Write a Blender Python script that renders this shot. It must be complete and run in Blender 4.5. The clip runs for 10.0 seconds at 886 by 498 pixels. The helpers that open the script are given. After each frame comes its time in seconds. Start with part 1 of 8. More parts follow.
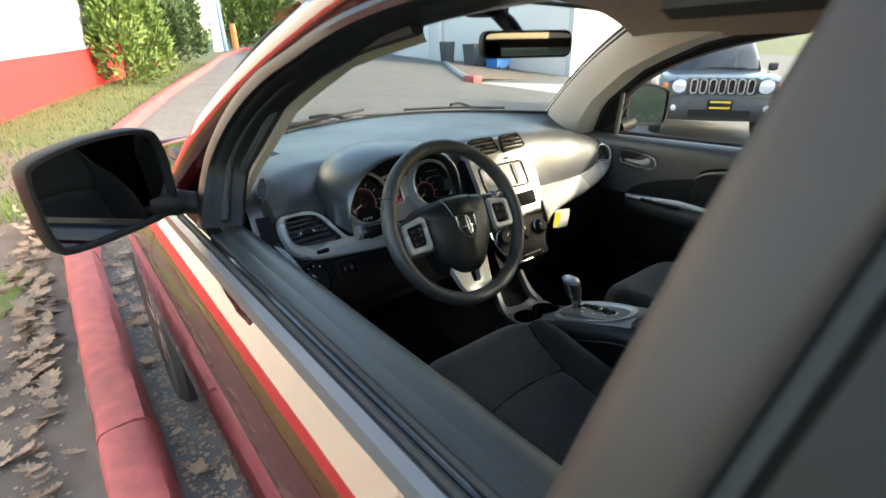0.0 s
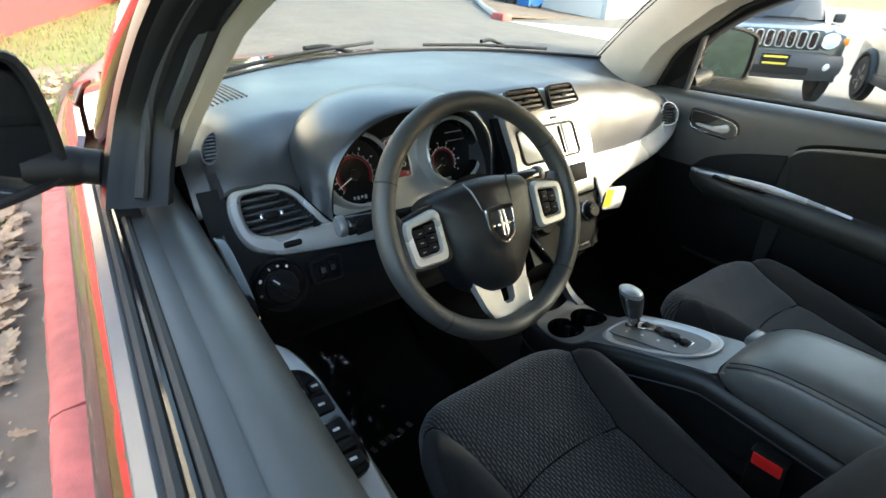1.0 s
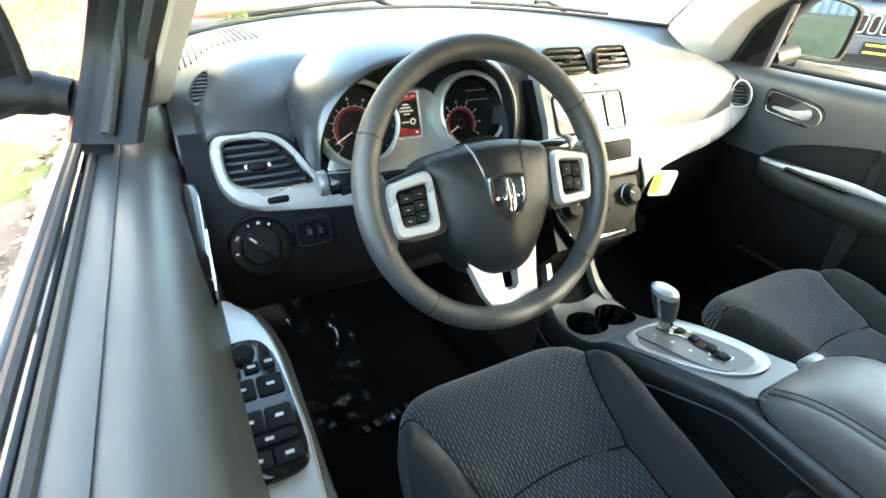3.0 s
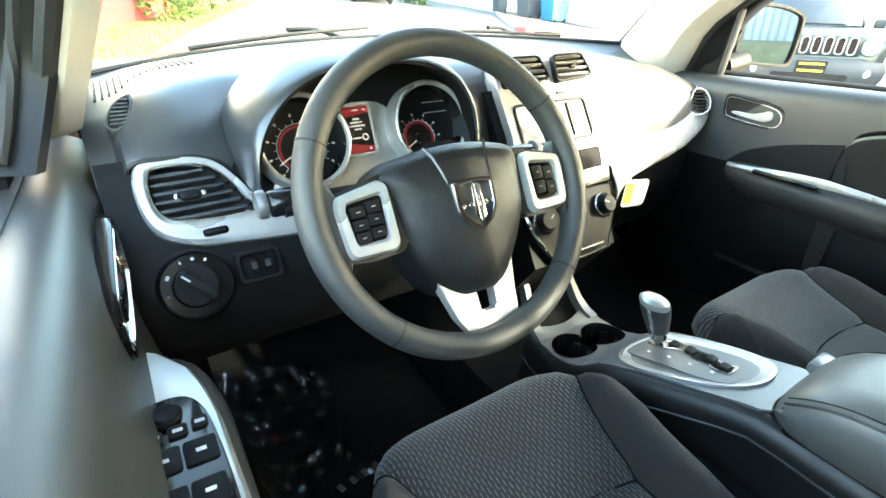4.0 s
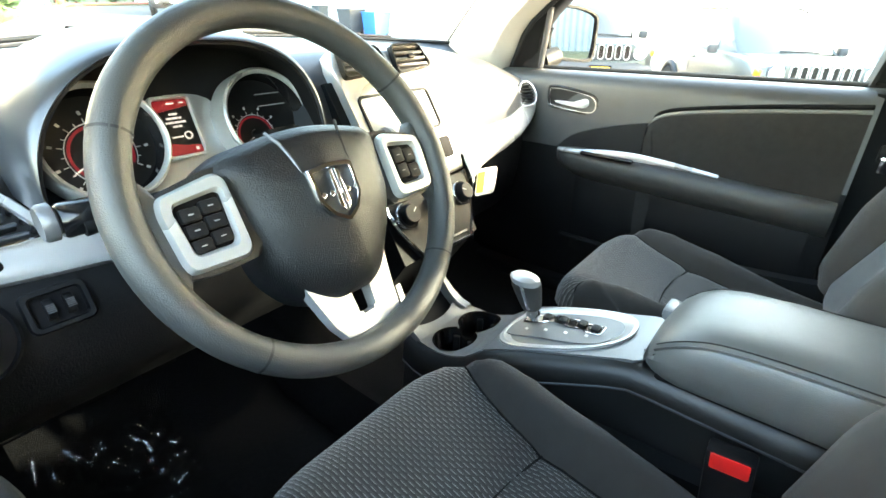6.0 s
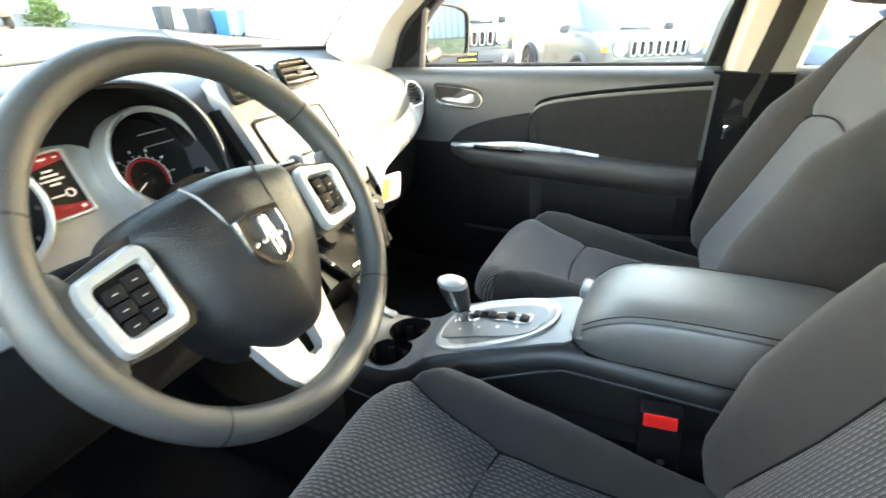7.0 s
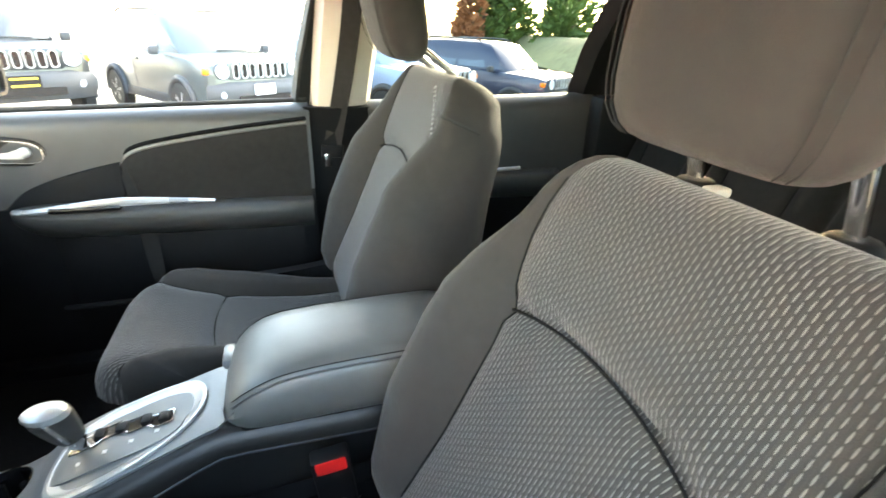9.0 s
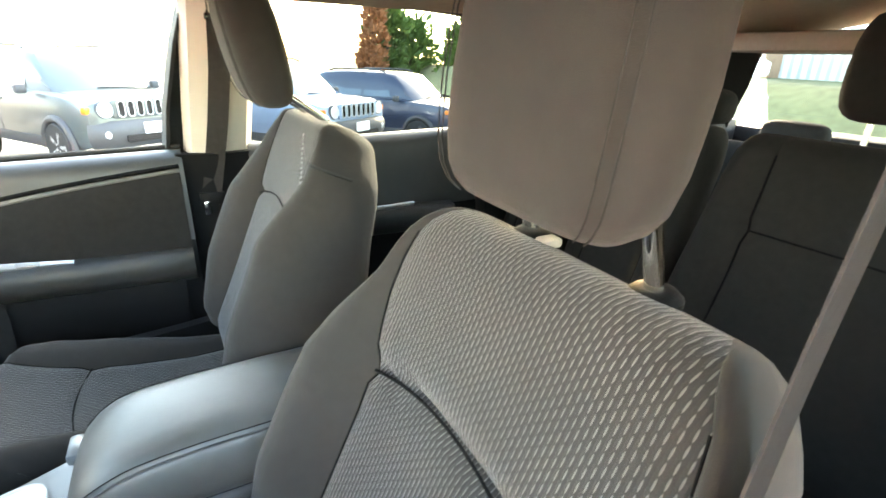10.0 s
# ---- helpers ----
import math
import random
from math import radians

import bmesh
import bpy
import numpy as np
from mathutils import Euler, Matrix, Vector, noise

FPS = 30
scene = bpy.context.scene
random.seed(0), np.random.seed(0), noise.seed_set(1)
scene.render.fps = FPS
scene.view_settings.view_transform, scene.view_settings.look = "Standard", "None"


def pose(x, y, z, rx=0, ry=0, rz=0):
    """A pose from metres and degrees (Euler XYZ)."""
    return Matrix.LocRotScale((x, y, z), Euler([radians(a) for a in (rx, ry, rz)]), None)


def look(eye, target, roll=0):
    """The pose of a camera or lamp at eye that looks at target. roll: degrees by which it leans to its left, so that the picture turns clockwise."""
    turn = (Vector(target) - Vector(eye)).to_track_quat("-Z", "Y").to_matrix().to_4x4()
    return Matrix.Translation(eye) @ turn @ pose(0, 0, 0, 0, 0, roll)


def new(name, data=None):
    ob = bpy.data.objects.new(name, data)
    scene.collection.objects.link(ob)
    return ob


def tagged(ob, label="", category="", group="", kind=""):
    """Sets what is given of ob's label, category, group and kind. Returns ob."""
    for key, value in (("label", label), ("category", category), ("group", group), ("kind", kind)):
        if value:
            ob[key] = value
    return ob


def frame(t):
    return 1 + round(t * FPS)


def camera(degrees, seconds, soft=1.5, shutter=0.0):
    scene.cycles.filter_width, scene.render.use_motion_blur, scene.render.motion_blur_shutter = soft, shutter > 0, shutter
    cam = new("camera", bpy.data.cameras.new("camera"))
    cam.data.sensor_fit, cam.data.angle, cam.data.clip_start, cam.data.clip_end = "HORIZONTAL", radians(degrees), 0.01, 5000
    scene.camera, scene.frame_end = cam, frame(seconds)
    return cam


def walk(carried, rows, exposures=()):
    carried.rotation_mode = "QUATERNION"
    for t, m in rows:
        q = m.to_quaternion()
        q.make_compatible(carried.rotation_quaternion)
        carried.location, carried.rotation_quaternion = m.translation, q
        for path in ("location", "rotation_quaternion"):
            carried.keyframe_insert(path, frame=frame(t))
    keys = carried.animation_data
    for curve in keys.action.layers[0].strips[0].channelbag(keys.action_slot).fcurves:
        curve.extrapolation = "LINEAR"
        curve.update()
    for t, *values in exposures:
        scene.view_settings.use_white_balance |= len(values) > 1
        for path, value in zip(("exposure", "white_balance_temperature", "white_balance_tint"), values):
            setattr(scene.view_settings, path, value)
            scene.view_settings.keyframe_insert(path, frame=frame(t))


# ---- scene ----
cam = camera(84.9, 10.0, shutter=0.3)
PATH = [
    (0.0, (-1.028, -0.749, 1.438), (-0.462, -0.026, 1.042), -1.0),
    (0.5, (-0.896, -0.560, 1.409), (-0.362, 0.140, 0.935), -0.5),
    (1.0, (-0.826, -0.473, 1.386), (-0.312, 0.227, 0.890), 1.7),
    (1.5, (-0.764, -0.458, 1.375), (-0.322, 0.248, 0.822), 6.9),
    (2.0, (-0.736, -0.474, 1.376), (-0.383, 0.262, 0.798), 4.2),
    (2.5, (-0.720, -0.470, 1.377), (-0.363, 0.276, 0.815), 4.2),
    (2.7, (-0.724, -0.463, 1.361), (-0.344, 0.275, 0.804), 4.6),
    (3.8, (-0.686, -0.401, 1.288), (-0.205, 0.334, 0.809), -0.1),
    (4.0, (-0.681, -0.403, 1.274), (-0.198, 0.336, 0.804), 0.8),
    (4.5, (-0.679, -0.409, 1.260), (-0.151, 0.327, 0.835), 1.1),
    (5.0, (-0.676, -0.408, 1.242), (-0.085, 0.297, 0.850), -0.6),
    (5.5, (-0.666, -0.399, 1.222), (-0.005, 0.235, 0.819), -0.3),
    (5.7, (-0.662, -0.387, 1.218), (0.023, 0.213, 0.803), 0.9),
    (6.8, (-0.691, -0.314, 1.271), (0.087, 0.098, 0.796), -1.5),
    (7.0, (-0.682, -0.322, 1.259), (0.129, 0.044, 0.803), -1.5),
    (7.5, (-0.665, -0.322, 1.259), (0.203, -0.104, 0.813), -0.9),
    (8.0, (-0.655, -0.323, 1.264), (0.233, -0.279, 0.807), 1.2),
    (8.5, (-0.640, -0.341, 1.279), (0.245, -0.476, 0.835), 1.8),
    (9.0, (-0.636, -0.367, 1.302), (0.223, -0.659, 0.882), 2.3),
    (9.5, (-0.637, -0.402, 1.318), (0.197, -0.787, 0.922), 1.9),
    (10.0, (-0.639, -0.441, 1.330), (0.177, -0.887, 0.963), 1.5),
]
EXPOSURE = [(0.0, 2.8, 7000, 6), (1.0, 3.4, 6900, 4), (2.0, 4.25, 7000, 3), (2.7, 4.65, 7050, 2), (4.0, 5.0, 7150, -2),
            (5.5, 5.15, 7350, 0), (7.0, 5.15, 7650, 6), (9.0, 5.1, 7600, 8), (10.0, 5.1, 7500, 7)]
walk(cam, [(t, look(eye, target, roll)) for t, eye, target, roll in PATH], EXPOSURE)

# ---- daylight: low autumn sun from behind on the right, clear sky ----
SUN_AZ, SUN_EL = 133, 19
world = bpy.data.worlds.new("hazy_sky")
scene.world = world
world.use_nodes = True
wn = world.node_tree
wn.nodes.clear()
sky = wn.nodes.new("ShaderNodeTexSky")
sky.sky_type = "NISHITA"
sky.sun_disc = False
sky.sun_elevation = radians(SUN_EL)
sky.sun_rotation = radians(SUN_AZ)
sky.air_density, sky.dust_density, sky.ozone_density = 1.0, 2.0, 0.4
bg = wn.nodes.new("ShaderNodeBackground")
bg.inputs["Strength"].default_value = 0.15
wo = wn.nodes.new("ShaderNodeOutputWorld")
wn.links.new(sky.outputs[0], bg.inputs[0])
wn.links.new(bg.outputs[0], wo.inputs[0])
sun_data = bpy.data.lights.new("sun", "SUN")
sun_data.energy, sun_data.angle, sun_data.color = 1.2, radians(1.2), (1.0, 0.91, 0.79)
sun = new("sun", sun_data)
sun.matrix_world = look((0, 0, 30), (0 - math.sin(radians(SUN_AZ)) * math.cos(radians(SUN_EL)), 0 - math.cos(radians(SUN_AZ)) * math.cos(radians(SUN_EL)), 30 - math.sin(radians(SUN_EL))))

# ---- materials ----
def material(name, colour, rough=0.5, metal=0.0, vary=0.12, scale=40.0, bump=0.0, bump_scale=400.0, coat=0.0, spec=0.5, stain=0.0, sheen=0.0):
    """A surface with colour variation at two scales and a fine relief."""
    m = bpy.data.materials.new(name)
    m.use_nodes = True
    nt = m.node_tree
    b = nt.nodes["Principled BSDF"]
    b.inputs["Roughness"].default_value, b.inputs["Metallic"].default_value = rough, metal
    b.inputs["Coat Weight"].default_value, b.inputs["Coat Roughness"].default_value = coat, 0.03
    b.inputs["Specular IOR Level"].default_value = spec
    b.inputs["Sheen Weight"].default_value = sheen
    tc = nt.nodes.new("ShaderNodeTexCoord")
    small = nt.nodes.new("ShaderNodeTexNoise")
    small.inputs["Scale"].default_value, small.inputs["Detail"].default_value = scale, 4
    large = nt.nodes.new("ShaderNodeTexNoise")
    large.inputs["Scale"].default_value, large.inputs["Detail"].default_value = scale / 9, 3
    for n in (small, large):
        nt.links.new(tc.outputs["Object"], n.inputs["Vector"])
    mix = nt.nodes.new("ShaderNodeMath")
    mix.operation = "ADD"
    nt.links.new(small.outputs[0], mix.inputs[0])
    nt.links.new(large.outputs[0], mix.inputs[1])
    ramp = nt.nodes.new("ShaderNodeMapRange")
    ramp.inputs["From Min"].default_value, ramp.inputs["From Max"].default_value = 0.6, 1.4
    ramp.inputs["To Min"].default_value, ramp.inputs["To Max"].default_value = 1 - vary - stain, 1 + vary
    nt.links.new(mix.outputs[0], ramp.inputs[0])
    mul = nt.nodes.new("ShaderNodeVectorMath")
    mul.operation = "SCALE"
    mul.inputs[0].default_value = colour
    nt.links.new(ramp.outputs[0], mul.inputs["Scale"])
    nt.links.new(mul.outputs[0], b.inputs["Base Color"])
    rr = nt.nodes.new("ShaderNodeMapRange")
    rr.inputs["From Min"].default_value, rr.inputs["From Max"].default_value = 0.3, 0.7
    rr.inputs["To Min"].default_value, rr.inputs["To Max"].default_value = max(0.0, rough - 0.06), min(1.0, rough + 0.06)
    nt.links.new(large.outputs[0], rr.inputs[0])
    if rough > 0.15:
        nt.links.new(rr.outputs[0], b.inputs["Roughness"])
    if bump:
        grain = nt.nodes.new("ShaderNodeTexNoise")
        grain.inputs["Scale"].default_value, grain.inputs["Detail"].default_value = bump_scale, 3
        nt.links.new(tc.outputs["Object"], grain.inputs["Vector"])
        bn = nt.nodes.new("ShaderNodeBump")
        bn.inputs["Strength"].default_value, bn.inputs["Distance"].default_value = bump, 0.002
        nt.links.new(grain.outputs[0], bn.inputs["Height"])
        nt.links.new(bn.outputs[0], b.inputs["Normal"])
    return m


def glass_material(name, tint, rough=0.0):
    m = bpy.data.materials.new(name)
    m.use_nodes = True
    nt = m.node_tree
    nt.nodes.clear()
    out = nt.nodes.new("ShaderNodeOutputMaterial")
    tr = nt.nodes.new("ShaderNodeBsdfTransparent")
    tr.inputs[0].default_value = (*tint, 1)
    gl = nt.nodes.new("ShaderNodeBsdfGlossy")
    gl.inputs["Roughness"].default_value = rough
    lw = nt.nodes.new("ShaderNodeLayerWeight")
    lw.inputs[0].default_value = 0.5
    pw = nt.nodes.new("ShaderNodeMath")
    pw.operation = "POWER"
    pw.inputs[1].default_value = 5.0
    nt.links.new(lw.outputs["Facing"], pw.inputs[0])
    fr = nt.nodes.new("ShaderNodeMath")
    fr.operation = "MULTIPLY_ADD"
    fr.inputs[1].default_value, fr.inputs[2].default_value = 0.55, 0.05
    nt.links.new(pw.outputs[0], fr.inputs[0])
    mx = nt.nodes.new("ShaderNodeMixShader")
    nt.links.new(fr.outputs[0], mx.inputs[0])
    nt.links.new(tr.outputs[0], mx.inputs[1])
    nt.links.new(gl.outputs[0], mx.inputs[2])
    nt.links.new(mx.outputs[0], out.inputs[0])
    return m


def glow_material(name, colour, strength):
    m = bpy.data.materials.new(name)
    m.use_nodes = True
    b = m.node_tree.nodes["Principled BSDF"]
    b.inputs["Base Color"].default_value = (*[c * 0.12 for c in colour], 1)
    b.inputs["Emission Color"].default_value = (*colour, 1)
    b.inputs["Emission Strength"].default_value = strength
    b.inputs["Roughness"].default_value = 0.4
    return m


def woven_material(name, dark, light, px, py, long=2.9):
    """Dark cloth with staggered light dashes, laid out by the UV map in metres."""
    m = bpy.data.materials.new(name)
    m.use_nodes = True
    nt = m.node_tree
    L = nt.links
    b = nt.nodes["Principled BSDF"]
    b.inputs["Roughness"].default_value = 0.85
    b.inputs["Sheen Weight"].default_value = 0.25
    b.inputs["Specular IOR Level"].default_value = 0.3

    def math_node(op, a, c=None):
        n = nt.nodes.new("ShaderNodeMath")
        n.operation = op
        for i, v in enumerate((a, c)):
            if v is None:
                continue
            if isinstance(v, (int, float)):
                n.inputs[i].default_value = v
            else:
                L.new(v, n.inputs[i])
        return n.outputs[0]

    uv = nt.nodes.new("ShaderNodeUVMap")
    sep = nt.nodes.new("ShaderNodeSeparateXYZ")
    L.new(uv.outputs[0], sep.inputs[0])
    u = math_node("DIVIDE", sep.outputs[0], px)
    v = math_node("DIVIDE", sep.outputs[1], py)
    row = math_node("FLOOR", u)
    shift = math_node("MULTIPLY", math_node("FLOORED_MODULO", row, 2), 0.5)
    fu = math_node("SUBTRACT", math_node("FRACT", u), 0.5)
    fv = math_node("SUBTRACT", math_node("FRACT", math_node("ADD", v, shift)), 0.5)
    e1 = math_node("MULTIPLY", fu, 7.5)
    e2 = math_node("MULTIPLY", fv, long)
    r2 = math_node("ADD", math_node("MULTIPLY", e1, e1), math_node("MULTIPLY", e2, e2))
    dash = nt.nodes.new("ShaderNodeMapRange")
    dash.inputs["From Min"].default_value, dash.inputs["From Max"].default_value = 1.15, 0.55
    L.new(r2, dash.inputs[0])
    ribs = math_node("ABSOLUTE", fu)
    tc = nt.nodes.new("ShaderNodeTexCoord")
    weave = nt.nodes.new("ShaderNodeTexNoise")
    weave.inputs["Scale"].default_value = 900
    L.new(tc.outputs["Object"], weave.inputs["Vector"])
    worn = nt.nodes.new("ShaderNodeTexNoise")
    worn.inputs["Scale"].default_value = 14
    L.new(tc.outputs["Object"], worn.inputs["Vector"])
    amount = math_node("MULTIPLY", dash.outputs[0], math_node("ADD", worn.outputs[0], 0.3))
    mix = nt.nodes.new("ShaderNodeMix")
    mix.data_type = "RGBA"
    mix.inputs["A"].default_value, mix.inputs["B"].default_value = (*dark, 1), (*light, 1)
    L.new(amount, mix.inputs["Factor"])
    L.new(mix.outputs["Result"], b.inputs["Base Color"])
    h = math_node("ADD", math_node("MULTIPLY", dash.outputs[0], 0.6), math_node("MULTIPLY", ribs, -1.2))
    h = math_node("ADD", h, math_node("MULTIPLY", weave.outputs[0], 0.5))
    bn = nt.nodes.new("ShaderNodeBump")
    bn.inputs["Strength"].default_value, bn.inputs["Distance"].default_value = 0.5, 0.002
    L.new(h, bn.inputs["Height"])
    L.new(bn.outputs[0], b.inputs["Normal"])
    return m


PAD = material("soft_black_pad", (0.034, 0.037, 0.043), 0.34, vary=0.12, scale=30, bump=0.10, bump_scale=700, spec=0.9)
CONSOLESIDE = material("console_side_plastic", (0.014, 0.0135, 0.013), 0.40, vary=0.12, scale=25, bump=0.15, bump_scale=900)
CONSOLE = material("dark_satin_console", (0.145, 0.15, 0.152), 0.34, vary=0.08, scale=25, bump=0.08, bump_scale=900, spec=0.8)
BENCH = material("black_bench_cloth", (0.018, 0.0175, 0.017), 0.9, vary=0.2, scale=60, bump=0.4, bump_scale=1500, spec=0.2)
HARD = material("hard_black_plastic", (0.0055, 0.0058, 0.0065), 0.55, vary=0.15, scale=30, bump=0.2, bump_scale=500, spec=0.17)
DOORPAD = material("door_black_vinyl", (0.046, 0.048, 0.048), 0.38, vary=0.12, scale=25, bump=0.14, bump_scale=1100)
LEATHER = material("black_leather", (0.044, 0.044, 0.042), 0.42, vary=0.15, scale=60, bump=0.35, bump_scale=900)
SATIN = material("satin_silver_paint", (0.52, 0.525, 0.52), 0.30, 0.45, vary=0.05, scale=20, bump=0.05, bump_scale=1500)
GREYTRIM = material("grey_metallic_plastic", (0.13, 0.13, 0.135), 0.38, 0.35, vary=0.06, scale=20)
VINYL = material("smooth_black_vinyl", (0.105, 0.106, 0.100), 0.38, vary=0.12, scale=40, bump=0.2, bump_scale=800, spec=0.7)
CHROME = material("chrome", (0.75, 0.75, 0.76), 0.08, 1.0, vary=0.03, scale=20)
GLOSS = material("gloss_black", (0.008, 0.008, 0.009), 0.12, vary=0.1, scale=20)
FRAMEBLACK = material("window_frame_black", (0.008, 0.008, 0.0085), 0.42, vary=0.08, scale=12, spec=0.2)
APPLIQUE = material("satin_black_pillar_film", (0.044, 0.037, 0.033), 0.42, vary=0.06, scale=8, spec=0.25)
RUBBER = material("black_rubber", (0.016, 0.016, 0.016), 0.7, vary=0.2, scale=50, bump=0.2, bump_scale=500)
CLOTH = material("charcoal_cloth", (0.031, 0.0285, 0.0265), 0.85, vary=0.14, scale=60, bump=0.4, bump_scale=1500, sheen=0.1, spec=0.25)
WOVEN = woven_material("dotted_woven_cloth", (0.023, 0.0225, 0.022), (0.15, 0.148, 0.143), 0.0052, 0.0096, 2.3)
WOVENSEAT = woven_material("ribbed_woven_seat_cloth", (0.021, 0.0208, 0.0205), (0.16, 0.158, 0.154), 0.0056, 0.0118, 2.4)
STITCH = material("dark_thread", (0.012, 0.011, 0.010), 0.8)
CREAM = material("cream_trim", (0.52, 0.48, 0.42), 0.6, vary=0.05, scale=25, bump=0.2, bump_scale=600)
LINING = material("tan_roof_lining", (0.36, 0.30, 0.245), 0.95, vary=0.08, scale=60, bump=0.4, bump_scale=900, spec=0.1)
CARPET = material("black_carpet", (0.007, 0.007, 0.0075), 0.95, vary=0.4, scale=120, bump=0.8, bump_scale=500, spec=0.1)
WEBBING = material("grey_belt_webbing", (0.034, 0.0315, 0.031), 0.85, vary=0.15, scale=80, bump=0.4, bump_scale=900, spec=0.1)
HUBSKIN = material("grained_black_airbag_skin", (0.011, 0.011, 0.0115), 0.40, vary=0.15, scale=60, bump=0.45, bump_scale=700, spec=0.4)
REDPAINT = material("dark_red_car_paint", (0.060, 0.004, 0.006), 0.5, 0.0, vary=0.05, scale=15, coat=1.0, spec=0.1)
REDPAINT.node_tree.nodes["Principled BSDF"].inputs["Coat IOR"].default_value = 1.9
FILM = glass_material("plastic_film", (0.9, 0.9, 0.9), 0.05)
PRIVACY = glass_material("privacy_glass", (0.30, 0.33, 0.325))
GLASS = glass_material("clear_glass", (0.90, 0.94, 0.93))
WINDSCREEN = glass_material("windscreen_glass", (0.72, 0.76, 0.745))
REDGLOW = glow_material("red_display_light", (1.0, 0.03, 0.06), 0.0042)
WHITEGLOW = glow_material("white_display_light", (1.0, 0.92, 0.9), 0.028)
DIAL = material("dial_black", (0.006, 0.006, 0.0065), 0.35, spec=0.3)
TUNNEL = material("flock_black", (0.009, 0.009, 0.010), 0.8, vary=0.2, scale=40, spec=0.15)
PRINT = material("grey_print", (0.28, 0.28, 0.28), 0.6)
MARK = material("white_print", (0.65, 0.65, 0.65), 0.6)
REDBUTTON = material("red_buckle_plastic", (0.72, 0.02, 0.02), 0.35)
TAGWHITE = material("white_card", (0.80, 0.80, 0.78), 0.6)
TAGYELLOW = material("yellow_card", (0.80, 0.70, 0.05), 0.6)
DIMGLASS = material("dark_mirror_silver", (0.22, 0.24, 0.27), 0.02, 1.0, vary=0.0)
# the daylight mirrored in the screen is put into this pale grey
SCREEN = material("pale_screen_sheen", (0.30, 0.32, 0.33), 0.22)

# ---- mesh helpers ----
def finish(bm, smooth=True):
    bmesh.ops.recalc_face_normals(bm, faces=bm.faces[:])
    for f in bm.faces:
        f.smooth = smooth
    return bm


def part(name, bm, mat, parent=None, label="", smooth=True, sharp=38):
    """Links a bmesh as one mesh object, under a thing or a part."""
    finish(bm, smooth)
    me = bpy.data.meshes.new(name)
    bm.to_mesh(me)
    bm.free()
    me.materials.append(mat)
    if smooth:
        me.set_sharp_from_angle(angle=radians(sharp))
    ob = new(name, me)
    if parent is not None:
        ob.parent = parent
        ob.matrix_parent_inverse = parent.matrix_world.inverted()
    if label:
        ob["label"] = label
    return ob


def thing(name, label, category, at=(0, 0, 0), group="", kind=""):
    ob = new(name)
    ob.location = at
    ob.empty_display_size = 0.05
    ob.matrix_world = Matrix.Translation(at)
    return tagged(ob, label, category, group, kind)


def box(x0, x1, y0, y1, z0, z1, bevel=0.004, m=None, seg=2):
    bm = bmesh.new()
    bmesh.ops.create_cube(bm, size=1)
    for v in bm.verts:
        v.co = Vector(((x0 + x1) / 2 + v.co.x * (x1 - x0), (y0 + y1) / 2 + v.co.y * (y1 - y0), (z0 + z1) / 2 + v.co.z * (z1 - z0)))
    if bevel:
        bmesh.ops.bevel(bm, geom=bm.edges[:], offset=bevel, segments=seg, profile=0.5, affect="EDGES")
    if m is not None:
        bm.transform(m)
    return bm


def grid(rows, closed_u=False, closed_v=False, uv=None, thick=0.0):
    """A sheet through rows of points; thick gives it a second side."""
    bm = bmesh.new()
    vs = [[bm.verts.new(p) for p in r] for r in rows]
    nv, nu = len(vs), len(vs[0])
    lay = bm.loops.layers.uv.new("UVMap") if uv else None
    for j in range(nv - (0 if closed_v else 1)):
        for i in range(nu - (0 if closed_u else 1)):
            ids = [(j, i), (j, (i + 1) % nu), ((j + 1) % nv, (i + 1) % nu), ((j + 1) % nv, i)]
            q = [vs[a][b] for a, b in ids]
            if len(set(q)) < 4:
                continue
            f = bm.faces.new(q)
            if lay:
                for lp, (a, b) in zip(f.loops, ids):
                    lp[lay].uv = uv[a][b]
    if thick:
        bmesh.ops.recalc_face_normals(bm, faces=bm.faces[:])
        bmesh.ops.solidify(bm, geom=bm.faces[:], thickness=thick)
    return bm


def capped(rows):
    """A closed loft: rings of points, with both ends filled."""
    bm = grid(rows, closed_u=True)
    bm.verts.ensure_lookup_table()
    n = len(rows[0])
    a = [bm.verts[i] for i in range(n)]
    b = [bm.verts[len(rows) * n - n + i] for i in range(n)]
    bm.faces.new(a)
    bm.faces.new(b)
    return bm


def tube(points, radius, n=10, closed=False, flat=1.0, up=(0, 0, 1)):
    """A tube along points; radius a number or one per point; flat squeezes it along up."""
    pts = [Vector(p) for p in points]
    rs = radius if isinstance(radius, (list, tuple)) else [radius] * len(pts)
    rows = []
    for i, p in enumerate(pts):
        a = pts[i - 1] if (i or closed) else pts[0]
        b = pts[(i + 1) % len(pts)] if (i + 1 < len(pts) or closed) else pts[-1]
        d = (b - a).normalized()
        s = d.cross(Vector(up))
        s = s.normalized() if s.length > 1e-5 else d.orthogonal().normalized()
        w = s.cross(d)
        rows.append([p + s * math.cos(k * math.tau / n) * rs[i] + w * math.sin(k * math.tau / n) * rs[i] * flat for k in range(n)])
    if closed:
        return grid(rows, closed_u=True, closed_v=True)
    return capped(rows)


